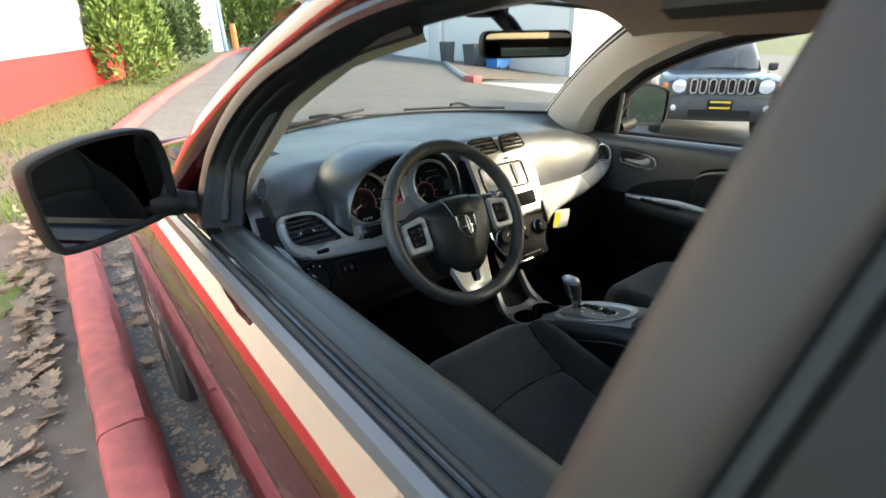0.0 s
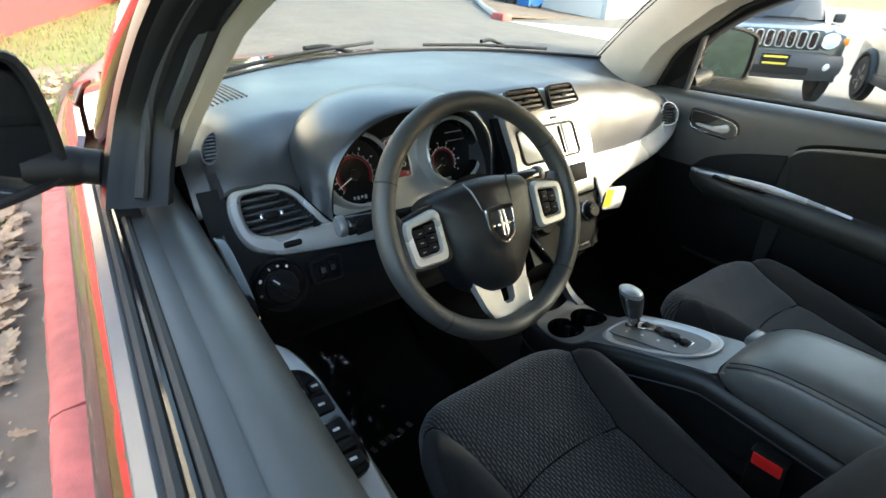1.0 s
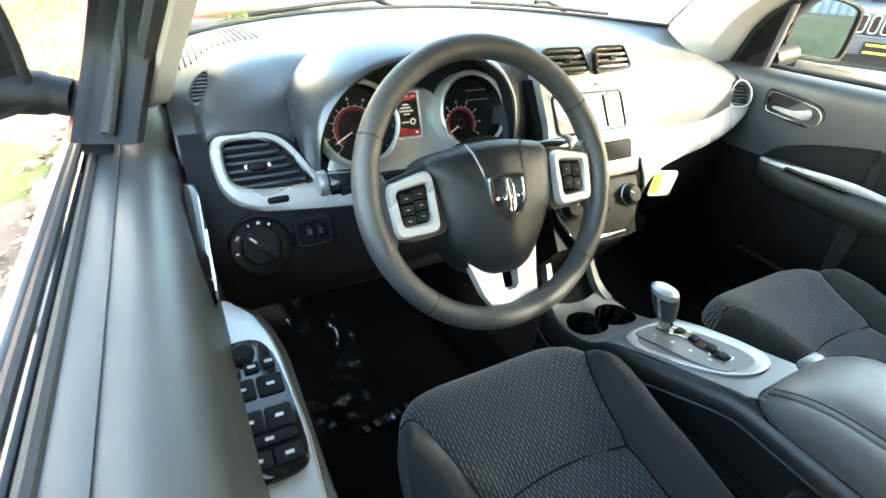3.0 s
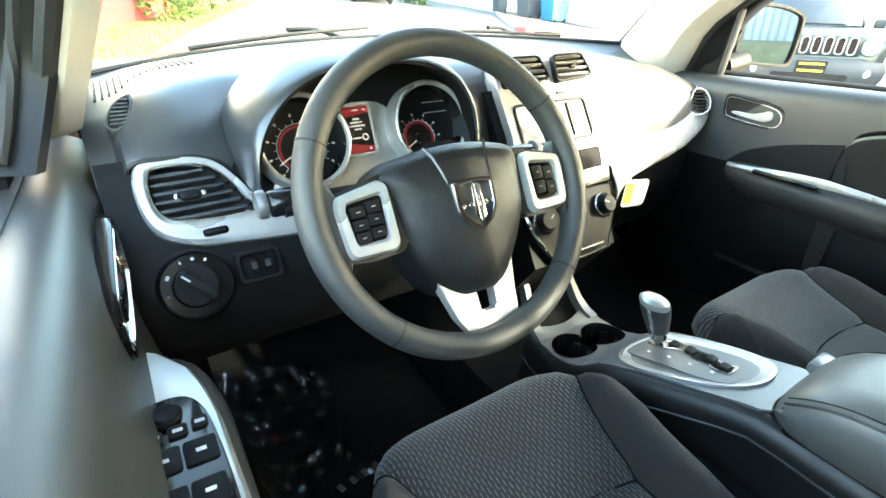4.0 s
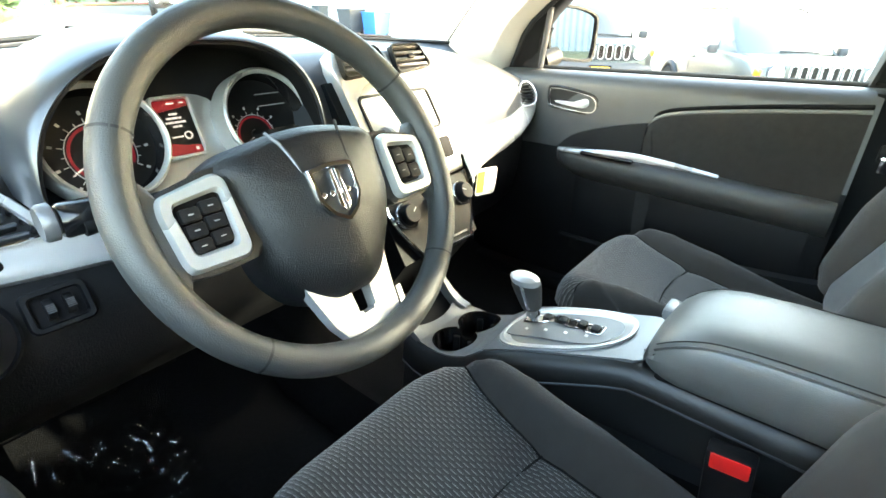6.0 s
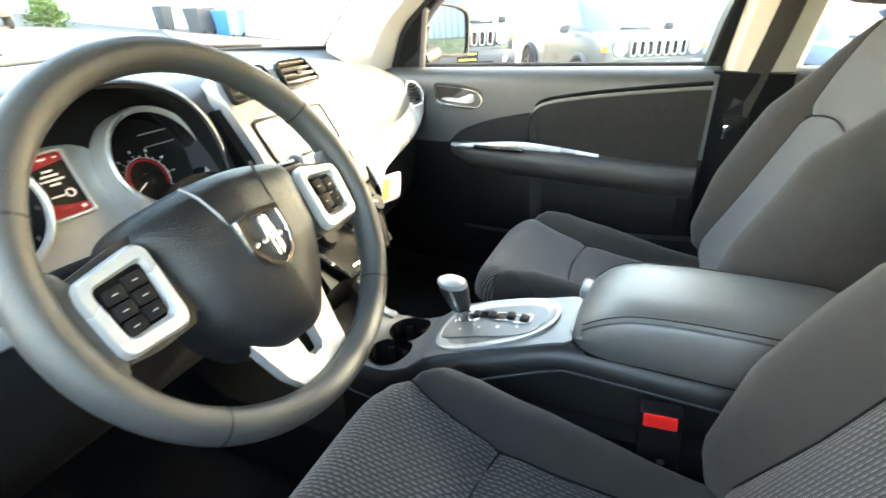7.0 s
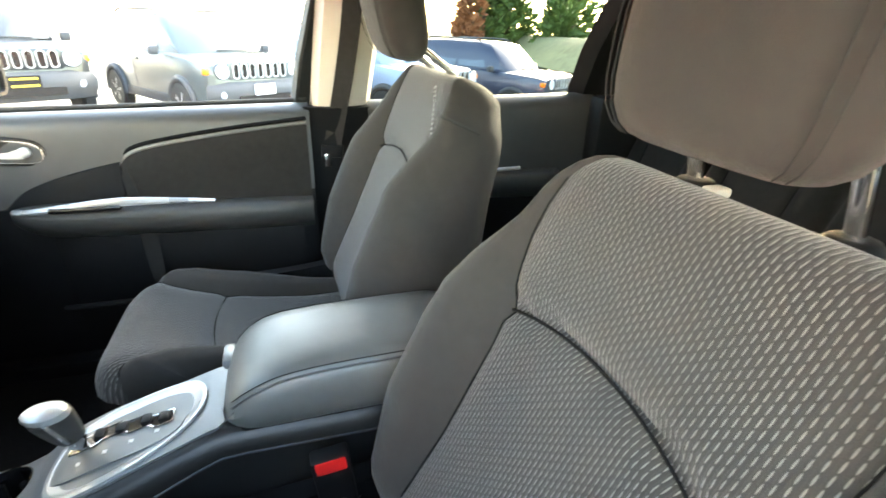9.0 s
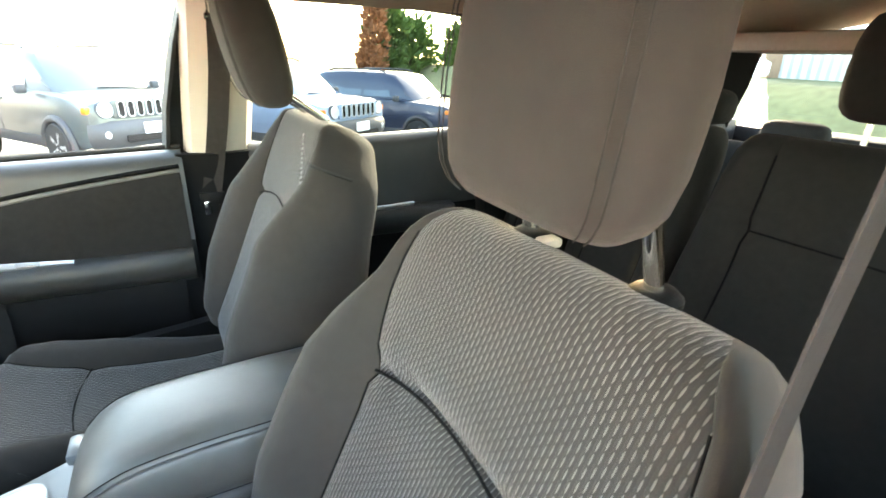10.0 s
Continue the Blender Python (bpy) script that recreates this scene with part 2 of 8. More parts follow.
def prism(outline, d0, d1, m, bevel=0.0, seg=2):
    """A plate of a drawn outline from depth d0 to d1, placed by m, with its front edge rounded."""
    bm = bmesh.new()
    lo = [bm.verts.new((x, y, d0)) for x, y in outline]
    hi = [bm.verts.new((x, y, d1)) for x, y in outline]
    bm.faces.new(lo)
    top = bm.faces.new(hi)
    n = len(outline)
    for i in range(n):
        bm.faces.new((lo[i], lo[(i + 1) % n], hi[(i + 1) % n], hi[i]))
    if bevel:
        bmesh.ops.bevel(bm, geom=list(top.edges), offset=bevel, segments=seg, profile=0.5, affect="EDGES")
    bm.transform(m)
    return bm


def ring(outer, inner, d0, d1, m, bevel=0.0):
    """A frame between two outlines with as many points each."""
    rows = [[(x, y, d0) for x, y in outer], [(x, y, d1) for x, y in outer], [(x, y, d1) for x, y in inner], [(x, y, d0) for x, y in inner]]
    if bevel:
        def toward(a, b, k):
            return [(p[0] + (q[0] - p[0]) * k, p[1] + (q[1] - p[1]) * k) for p, q in zip(a, b)]
        rows[1:3] = [[(x, y, d1 - bevel) for x, y in outer], [(x, y, d1) for x, y in toward(outer, inner, 0.2)],
                     [(x, y, d1) for x, y in toward(outer, inner, 0.8)], [(x, y, d1 - bevel) for x, y in inner]]
    bm = grid(rows, closed_u=True, closed_v=True)
    bm.transform(m)
    return bm


def smooth_outline(pts, n=3):
    """Rounds a closed outline by cutting its corners."""
    for _ in range(n):
        out = []
        for i, p in enumerate(pts):
            q = pts[(i + 1) % len(pts)]
            out += [(p[0] * 0.75 + q[0] * 0.25, p[1] * 0.75 + q[1] * 0.25), (p[0] * 0.25 + q[0] * 0.75, p[1] * 0.25 + q[1] * 0.75)]
        pts = out
    return pts


def rounded(w, h, r, cx=0.0, cy=0.0, n=4):
    out = []
    for sx, sy, a0 in ((1, 1, 0), (-1, 1, 90), (-1, -1, 180), (1, -1, 270)):
        for k in range(n + 1):
            a = radians(a0 + 90 * k / n)
            out.append((cx + sx * (w / 2 - r) + r * math.cos(a), cy + sy * (h / 2 - r) + r * math.sin(a)))
    return out


def circle(r, n=24, cx=0.0, cy=0.0, sy=1.0):
    return [(cx + r * math.cos(k * math.tau / n), cy + sy * r * math.sin(k * math.tau / n)) for k in range(n)]


def lathe(profile, m, n=24):
    """Turns (radius, height) about local z."""
    rows = [[(r * math.cos(k * math.tau / n), r * math.sin(k * math.tau / n), h) for k in range(n)] for r, h in profile]
    bm = capped(rows)
    bm.transform(m)
    return bm


def basis(o, x, y, z):
    return Matrix(((x[0], y[0], z[0], o[0]), (x[1], y[1], z[1], o[1]), (x[2], y[2], z[2], o[2]), (0, 0, 0, 1)))


def plane_at(o, lean, turn=0.0):
    """A frame at o whose x runs to the right, y up the face and z towards the cabin's rear; lean: degrees off upright."""
    a = radians(lean)
    return Matrix.Translation(o) @ Matrix.Rotation(radians(turn), 4, "Z") @ basis((0, 0, 0), (1, 0, 0), (0, math.sin(a), math.cos(a)), (0, -math.cos(a), math.sin(a)))


def spline(keys, x):
    """A smooth curve through (x, value) keys."""
    if x <= keys[0][0]:
        return keys[0][1]
    for (a, p), (b, q) in zip(keys, keys[1:]):
        if x <= b:
            k = (x - a) / (b - a)
            k = k * k * (3 - 2 * k)
            return p + (q - p) * k
    return keys[-1][1]


def linear(keys, x):
    if x <= keys[0][0]:
        return keys[0][1]
    for (a, p), (b, q) in zip(keys, keys[1:]):
        if x <= b:
            return p + (q - p) * (x - a) / (b - a)
    return keys[-1][1]


def bend(pts, n=6):
    """A smooth path through a few points."""
    p = [Vector(q) for q in pts]
    p = [p[0] * 2 - p[1]] + p + [p[-1] * 2 - p[-2]]
    out = []
    for i in range(1, len(p) - 2):
        for k in range(n):
            t = k / n
            a, b, c, d = p[i - 1], p[i], p[i + 1], p[i + 2]
            out.append(0.5 * ((2 * b) + (c - a) * t + (2 * a - 5 * b + 4 * c - d) * t * t + (3 * b - a - 3 * c + d) * t ** 3))
    out.append(p[-2])
    return out


def round_poly(pts, r, n=4):
    """An outline with its corners rounded to r."""
    out = []
    for i, p in enumerate(pts):
        a, b = Vector(pts[i - 1]), Vector(pts[(i + 1) % len(pts)])
        p = Vector(p)
        ra, rb = min(r, (a - p).length * 0.45), min(r, (b - p).length * 0.45)
        s, e = p + (a - p).normalized() * ra, p + (b - p).normalized() * rb
        for k in range(n + 1):
            t = k / n
            q = s * (1 - t) ** 2 + p * 2 * t * (1 - t) + e * t * t
            out.append((q.x, q.y))
    return out

# ---- ground, road, kerb, walls outside ----
KERB = [(-30, -1.115), (3, -1.115), (5, -0.95), (6.1, -0.74), (7, -0.48), (9, 0.18), (11.4, 1.02), (14, 2.0), (18, 3.6), (22.4, 5.2), (25, 6.3), (29.4, 8.4), (31.5, 10.4), (36, 18.0), (60, 50.0)]


def kerb_x(y):
    return linear(KERB, y)


def rise(y, x=0.0):
    """The ground climbs ahead and falls away to the right of the road."""
    return 0.036 * max(-60.0, min(y, 60.0)) - 0.075 * min(max(x - kerb_x(y) - 4.5, 0.0), 12.0)


ASPHALT = material("worn_asphalt", (0.120, 0.116, 0.110), 0.9, vary=0.35, scale=14, bump=0.6, bump_scale=160)
EARTH = material("damp_earth", (0.125, 0.098, 0.079), 0.95, vary=0.35, scale=7, bump=0.6, bump_scale=120)
LAWN = material("lawn_green", (0.088, 0.098, 0.034), 0.9, vary=0.35, scale=6, bump=0.6, bump_scale=150)
BLADES = material("grass_blades", (0.075, 0.115, 0.024), 0.8, vary=0.4, scale=5)
MOSS = material("moss_green", (0.125, 0.15, 0.04), 0.95, vary=0.4, scale=9, bump=0.6, bump_scale=150)
KERBRED = material("red_kerb_paint", (0.42, 0.095, 0.095), 0.7, vary=0.2, scale=14, bump=0.7, bump_scale=90, stain=0.28)
KERBSTONE = material("kerb_concrete", (0.20, 0.19, 0.13), 0.9, vary=0.25, scale=12, bump=0.5, bump_scale=120)
WHITEWALL = material("white_wall_paint", (0.68, 0.68, 0.67), 0.7, vary=0.05, scale=1.5)
REDWALL = material("red_wall_paint", (0.48, 0.028, 0.032), 0.6, vary=0.06, scale=1.5)
LEAF = material("dry_oak_leaf", (0.29, 0.20, 0.135), 0.8, vary=0.35, scale=25)
GREEN = material("conifer_leaf", (0.085, 0.14, 0.03), 0.7, vary=0.45, scale=3)
DARKGREEN = material("dark_conifer_leaf", (0.045, 0.085, 0.03), 0.7, vary=0.45, scale=3)
BARK = material("bark_brown", (0.10, 0.065, 0.045), 0.9, vary=0.3, scale=12, bump=0.6, bump_scale=60)
CONCRETE = material("pale_concrete", (0.42, 0.41, 0.38), 0.9, vary=0.12, scale=3, bump=0.3, bump_scale=90)

ys = [-300, -120, -60, -30, -15, -8, -4, -2, 0, 1.5, 3, 4, 5, 6, 7.5, 9, 11, 13, 16, 20, 25, 30, 40, 60, 110, 300]
xs = [-300, -60, -20, -9, -5, -2, 0, 2, 3, 4, 5, 6, 7, 8, 9, 10, 12, 14, 16, 18, 20, 22, 24, 28, 34, 42, 60, 300]
ground = part("ground", grid([[(x, y, rise(y, x) - 0.10) for x in xs] for y in ys]), LAWN, None)
tagged(ground, "green lawn ground around the parking area", "ground", kind="structure")
road_rows = []
for y in [-40, -20, -10, -5, -2, 0, 2, 3, 4, 5, 6, 7.5, 9, 10.5, 12, 14, 16, 18, 20, 22.5, 25, 27.5, 30, 33, 36, 40, 46]:
    k = kerb_x(y) + 0.06
    road_rows.append([(k + (52 - k) * u ** 1.5, y, rise(y, k + (52 - k) * u ** 1.5) + 0.003) for u in [q / 40 for q in range(41)]])
road = part("road", grid(road_rows), ASPHALT, None)
tagged(road, "grey worn asphalt road beside the red kerb", "road", kind="structure")
walk_rows = [[(kerb_x(y) - w, y, rise(y) + 0.07) for w in (0.0, 0.25, 0.5, 0.8, 1.15)] for y in [-12, -6, -3, -1, 0, 1, 2, 3, 4, 5, 6, 7]]
verge = part("pavement", grid(walk_rows, thick=0.05), EARTH, None)
tagged(verge, "bare earth verge scattered with dry leaves behind the kerb", "verge", kind="structure")
lawn_rows = [[(kerb_x(y) - 0.03 - w, y, rise(y) + 0.066 + 0.02 * math.sin(y * 1.7 + w)) for w in (0.0, 0.5, 1.0, 2.0, 3.0)] for y in [4.2, 5.4, 6.2, 7, 8, 9, 10.5, 12, 14, 16, 18, 20, 23, 26, 30, 36]]
lawn = part("lawn", grid(lawn_rows, thick=0.05), LAWN, None)
tagged(lawn, "sunlit mown grass strip between kerb and wall", "lawn", kind="structure")
moss_rows = [[(-2.35 - w, y, rise(y) + 0.079 + 0.006 * math.sin(7 * y + 5 * w)) for w in (0.0, 0.3, 0.7, 1.4, 3.0)] for y in [-6, -3, 0, 0.8, 1.6, 2.4, 3.2, 4.0, 4.8]]
moss = part("moss_patch", grid(moss_rows, thick=0.04), MOSS, None)
bm = bmesh.new()
ring_pts = []
for k in range(40):
    a = math.tau * k / 40
    q = 1 + 0.35 * noise.noise(Vector((math.cos(a) * 1.6, math.sin(a) * 1.6, 2.0)))
    ring_pts.append((-1.66 + 0.30 * q * math.cos(a), 2.72 + 0.44 * q * math.sin(a)))
rows = [[(-1.66 + (x + 1.66) * k, 2.72 + (y - 2.72) * k, rise(2.72 + (y - 2.72) * k) + h + 0.004 * noise.noise(Vector((x * 30 * k, y * 30 * k, 0)))) for x, y in ring_pts] for k, h in ((1.0, 0.066), (0.95, 0.076), (0.7, 0.080), (0.4, 0.083), (0.05, 0.083))]
part("moss_cushion", capped(rows), MOSS, moss, "bright green moss cushion")
tagged(moss, "patchy green moss and grass on the verge", "moss", kind="structure")

kerb = thing("kerb", "chipped red-painted concrete kerb with open joints", "kerb", kind="structure")
kerb_section = [(-0.155, -0.05), (-0.155, 0.10), (-0.14, 0.128), (-0.11, 0.14), (-0.03, 0.14), (0.0, 0.132), (0.02, 0.105), (0.045, -0.05)]
edges = [-8, -6.2, -4.4, -2.6, -0.8, 1.05, 2.9, 4.7, 6.5, 8.3, 10.1, 12, 14, 16, 18, 20, 22, 24, 26, 28, 30, 33, 36]
rk = random.Random(3)
for a, b in zip(edges, edges[1:]):
    rows = []
    n = 14
    for i in range(n + 1):
        y = a + 0.006 + (b - a - 0.012) * i / n
        s = (kerb_x(y + 0.1) - kerb_x(y - 0.1)) / 0.2
        t = Vector((s, 1, 0)).normalized()
        side = Vector((t.y, -t.x, 0))
        rows.append([Vector((kerb_x(y) + 0.075, y, rise(y))) + side * (u + rk.uniform(-0.004, 0.004)) + Vector((0, 0, h + rk.uniform(-0.004, 0.003))) for u, h in kerb_section])
    part("kerb_stone", capped(rows), KERBRED, kerb)
    back = [[r[0] + Vector((-0.006, 0, 0.12)), r[0] + Vector((-0.07 + rk.uniform(-0.012, 0.012), 0, 0.105)), r[0] + Vector((-0.09, 0, 0.0)), r[0] + Vector((-0.006, 0, 0.0))] for r in rows]
    part("kerb_backing", capped(back), KERBSTONE, kerb, "mossy unpainted concrete haunch")

# the wall with a red base, along the verge and bending with the road
WALL = [(2.0, -4.4), (4.5, -3.45), (9.2, -1.66), (12.7, -0.32), (17, 1.3), (20.5, 2.7)]
wall = thing("wall_west", "white rendered wall with a red painted base", "wall", kind="structure")


def wall_strip(z0, z1, d, name, mat):
    rows = []
    for y, x in WALL:
        g = rise(y)
        rows.append([(x - d, y, g + z0), (x - d, y, g + z1), (x - 0.3, y, g + z1), (x - 0.3, y, g + z0)])
    return part(name, capped(rows), mat, wall, smooth=False)


wall_strip(-0.3, 0.90, 0.0, "red_base", REDWALL)
wall_strip(0.902, 4.2, 0.012, "white_upper", WHITEWALL)

# ---- car shell: sides, roof, pillars, windscreen, floor ----
shell = thing("car_body", "dark red metallic car body with glossy clear coat", "car", kind="structure")


def side_x(z):
    """Half width of the outer skin at a height."""
    return 0.925 - (0.0832 * (1 - math.sqrt(1 - (max(0.0, z - 0.90) / 0.165) ** 2)) if z > 0.8 else 0.05 * ((0.8 - z) / 0.4) ** 2.2)


def pane_x(z):
    return 0.845 - 0.40 * (z - 1.07)


def sill_z(y):
    return 1.072 - 0.028 * (y - 0.35)


def skin(sx, y0, y1, name, mat, parent, n=16, top=None, arch=None):
    """A panel of the outer side, y0 to y1, following the body's curve."""
    rows = []
    for i in range(n + 1):
        y = y0 + (y1 - y0) * i / n
        t = top(y) if top else sill_z(y) - 0.01
        b = arch(y) if arch else 0.27
        taper = 0.10 * max(0, (y - 1.0) / 1.0) ** 2 + 0.05 * max(0, (-1.6 - y) / 1.0) ** 2
        zs = [b + (t - b) * (1 - (1 - k / 22) ** 1.9) for k in range(23)]
        rows.append([(sx * (side_x(min(z, 1.06)) - taper), y, z) for z in zs])
    return part(name, grid(rows, thick=0.012), mat, parent)


def arch_of(yc, r, low=0.27):
    return lambda y: max(low, 0.33 + math.sqrt(max(0.0, r * r - (y - yc) ** 2))) if abs(y - yc) < r else low


FRONT_AXLE, REAR_AXLE = 1.32, -1.57
for sx in (-1, 1):
    fender_top = lambda y: sill_z(y) - 0.012 if y < 0.75 else 1.075 - 0.12 * ((y - 0.75) / 1.4) ** 1.6
    skin(sx, 0.56, 2.15, "front_fender", REDPAINT, shell, 40, fender_top, arch_of(FRONT_AXLE, 0.39))
    skin(sx, -2.75, -1.16, "rear_quarter", REDPAINT, shell, 40, None, arch_of(REAR_AXLE, 0.39))
# bonnet, with a crowned shape falling forwards
rows = []
for i in range(13):
    y = 0.95 + 1.25 * i / 12
    rows.append([(x * (0.84 - 0.10 * (i / 12) ** 2), y - 0.10 * abs(x) ** 2 * (1 if i else 1.9), 1.118 + 0.02 * (1 - x * x) - 0.14 * (i / 12) ** 1.8 - 0.035 * abs(x) ** 3) for x in [k / 8 - 1 for k in range(17)]])
part("bonnet", grid(rows, thick=0.012), REDPAINT, shell)
rows = []
for i in range(5):
    z = 0.98 - 0.68 * i / 4
    rows.append([(x * 0.76, 2.14 + 0.10 * (1 - x * x) + 0.10 * math.sin(i / 4 * 3), z) for x in [k / 6 - 1 for k in range(13)]])
part("front_bumper", grid(rows, thick=0.02), REDPAINT, shell)
part("scuttle", box(-0.74, 0.74, 0.93, 1.16, 1.085, 1.112, 0.01), HARD, shell, "black plastic scuttle below the windscreen")

# roof skin and lining
def roof_z(x, y):
    return 1.63 - 0.10 * (abs(x) / 0.62) ** 3 - 0.05 * max(0, (y + 0.2) / 0.6) ** 2 - 0.06 * max(0, (-1.6 - y)) ** 2


xs = [k / 10 * 0.64 for k in range(-10, 11)]
part("roof", grid([[(x, y, roof_z(x, y)) for x in xs] for y in [0.28 - 0.15 * k for k in range(21)]], thick=0.02), REDPAINT, shell)
def lift_at(x, y):
    """The lining stays flat towards the open door and the windscreen."""
    return 0.075 * (max(0.0, -x) / 0.6) ** 3 * spline([(-0.9, 0.0), (-0.5, 1.0)], y) + 0.02 * max(0.0, y / 0.25)


lining = part("ceiling", grid([[(x, y, roof_z(x, y) - 0.075 - 0.015 * (abs(x) / 0.6) ** 4 + lift_at(x, y)) for x in [k / 10 * 0.60 for k in range(-10, 11)]] for y in [0.25 - 0.15 * k for k in range(20)]], thick=0.01), LINING, None)
tagged(lining, "tan fabric roof lining", "roof lining", kind="structure")

# side roof rails and pillars
for sx in (-1, 1):
    rail = bend([(sx * 0.80, 0.68, 1.09), (sx * 0.745, 0.40, 1.28), (sx * 0.675, 0.06, 1.445), (sx * 0.635, -0.30, 1.535), (sx * 0.625, -1.0, 1.545), (sx * 0.63, -1.8, 1.51), (sx * 0.64, -2.4, 1.42)], 6)
    part("roof_rail", tube(rail, 0.036, 10), REDPAINT, shell, "red painted roof rail above the door")
    # front pillar trim, from the windscreen's edge round to the door frame
    pr = []
    for k in [i / 12 for i in range(13)]:
        a = Vector((sx * (0.757 - 0.17 * k), 0.765 * (1 - k) + 0.245 * k, 1.115 + 0.375 * k + 0.03 * math.sin(k * 3.14)))
        fy = linear([(0, 0.35), (0.3, 0.295), (0.6, 0.17), (0.85, -0.02), (1, -0.20)], k) if sx < 0 else linear([(0, 0.515), (0.3, 0.437), (0.6, 0.24), (0.85, 0.03), (1, -0.12)], k)
        fz = linear([(0, 1.065), (0.3, 1.20), (0.6, 1.345), (0.85, 1.43), (1, 1.46)], k)
        b = Vector((sx * (pane_x(fz) - 0.045), fy, fz))
        inn = Vector((0.020 if sx < 0 else -0.035, -0.012, -0.012))
        pr.append([a, a.lerp(b, 0.12) + inn * 0.7, a.lerp(b, 0.4) + inn * 1.2, a.lerp(b, 0.7) + inn * 1.5, a.lerp(b, 0.90) + inn * (1.7 if sx < 0 else 0.9), a.lerp(b, 0.97) + inn * (1.0 if sx < 0 else 0.4), b])
        if sx < 0:
            pr[-1] = [p if i < 2 else Vector((p.x, p.y, max(p.z, 1.117))) for i, p in enumerate(pr[-1])]
    part("pillar_trim", grid(pr, thick=0.006), CREAM, shell, "cream plastic pillar trim")
    part("door_seal", tube([r[-1] + Vector((-sx * 0.006, -0.006, -0.006)) for r in pr], 0.011, 8), RUBBER, shell, "black rubber door seal")
    part("glass_edge", tube([r[0] + Vector((-sx * 0.008, -0.012, -0.006)) for r in pr], 0.007, 8), RUBBER, shell, "black rubber windscreen edge")
    up = 0.045 if sx < 0 else 0.0
    side = bend([(sx * 0.605, 0.12, 1.475 + up), (sx * 0.60, -0.2, 1.497 + up), (sx * 0.585, -0.6, 1.505 + up * 0.6), (sx * 0.58, -1.2, 1.505), (sx * 0.585, -2.2, 1.45)], 6)
    part("rail_trim", tube(side, 0.05, 12, flat=0.75), CREAM, shell, "cream plastic roof rail trim")
    # centre pillar
    back = 0.22 if sx < 0 else 0.0
    bm = grid([[(sx * (min(pane_x(z), 0.86) - 0.045 + dx - 0.02), y + dy - back, z) for dx, y in ((0.05, yb + 0.10), (-0.015, yb + 0.075), (-0.04, yb), (-0.015, yb - 0.09), (0.05, yb - 0.13))] for z, yb, dy in ((0.42, -0.50, 0), (0.7, -0.50, 0), (1.02, -0.505, 0), (1.09, -0.51, 0))], thick=0.01)
    part("pillar_lower", bm, HARD, shell, "black lower centre pillar")
    bm = grid([[(sx * (pane_x(z) - 0.055 + dx), y - back, z) for dx, y in ((0.03, yb + 0.062), (-0.02, yb + 0.045), (-0.045, yb - 0.02), (-0.02, yb - 0.085), (0.03, yb - 0.105))] for z, yb in ((1.085, -0.51), (1.2, -0.52), (1.35, -0.535), (1.50, -0.55))], thick=0.012)
    part("pillar_upper", bm, CREAM, shell, "cream upper centre pillar trim")
    # rear pillar
    bm = grid([[(sx * (pane_x(z) - 0.03 + dx), y, z) for dx, y in ((0.02, yb + 0.05), (-0.02, yb + 0.02), (-0.03, yb - 0.2), (0.0, yb - 0.34))] for z, yb in ((1.05, -1.32), (1.25, -1.32), (1.45, -1.36), (1.52, -1.40))], thick=0.012)
    part("pillar_rear", bm, HARD, shell, "dark rear pillar trim")
    bm = grid([[(sx * (pane_x(z) - 0.05 + dx), y, z) for dx, y in ((0.0, yb + 0.2), (-0.05, yb), (-0.12, yb - 0.12))] for z, yb in ((1.0, -2.42), (1.25, -2.38), (1.48, -2.30))], thick=0.012)
    part("pillar_tail", bm, HARD, shell, "dark tail pillar trim")
    # inner sides of the rear, below the glass
    part("rear_side_trim", box(*sorted((sx * 0.66, sx * 0.74)), -2.6, -1.30, 0.45, 1.12, 0.02), HARD, shell, "black moulded luggage side trim")
    part("sill_step", box(*sorted((sx * 0.66, sx * 0.80)), -1.2, 0.75, 0.36, 0.44, 0.012), HARD, shell, "black scuff plate")
    part("sill_skirt", box(*sorted((sx * 0.76, sx * 0.86)), -1.2, 0.95, 0.24, 0.40, 0.02), REDPAINT, shell)

# floor and bulkheads
floor = part("floor", grid([[(x, y, 0.40 + (0.10 if abs(x) < 0.16 else 0.0) + max(0, y - 0.45) * 0.55) for x in (-0.75, -0.5, -0.2, -0.15, 0.15, 0.2, 0.5, 0.75)] for y in (-2.6, -1.2, -0.6, 0.0, 0.45, 0.7, 0.95)], thick=0.02), CARPET, None)
tagged(floor, "black carpeted car floor", "car floor", kind="structure")
part("bulkhead", box(-0.78, 0.78, 0.93, 0.97, 0.4, 1.09, 0.005), CARPET, shell, "black firewall carpet")
part("tail_gate", box(-0.72, 0.72, -2.72, -2.62, 0.40, 1.09, 0.02), HARD, shell, "black tailgate trim")
part("tail_header", box(-0.60, 0.60, -2.64, -2.25, 1.376, 1.44, 0.02), LINING, shell, "tan tailgate header trim")

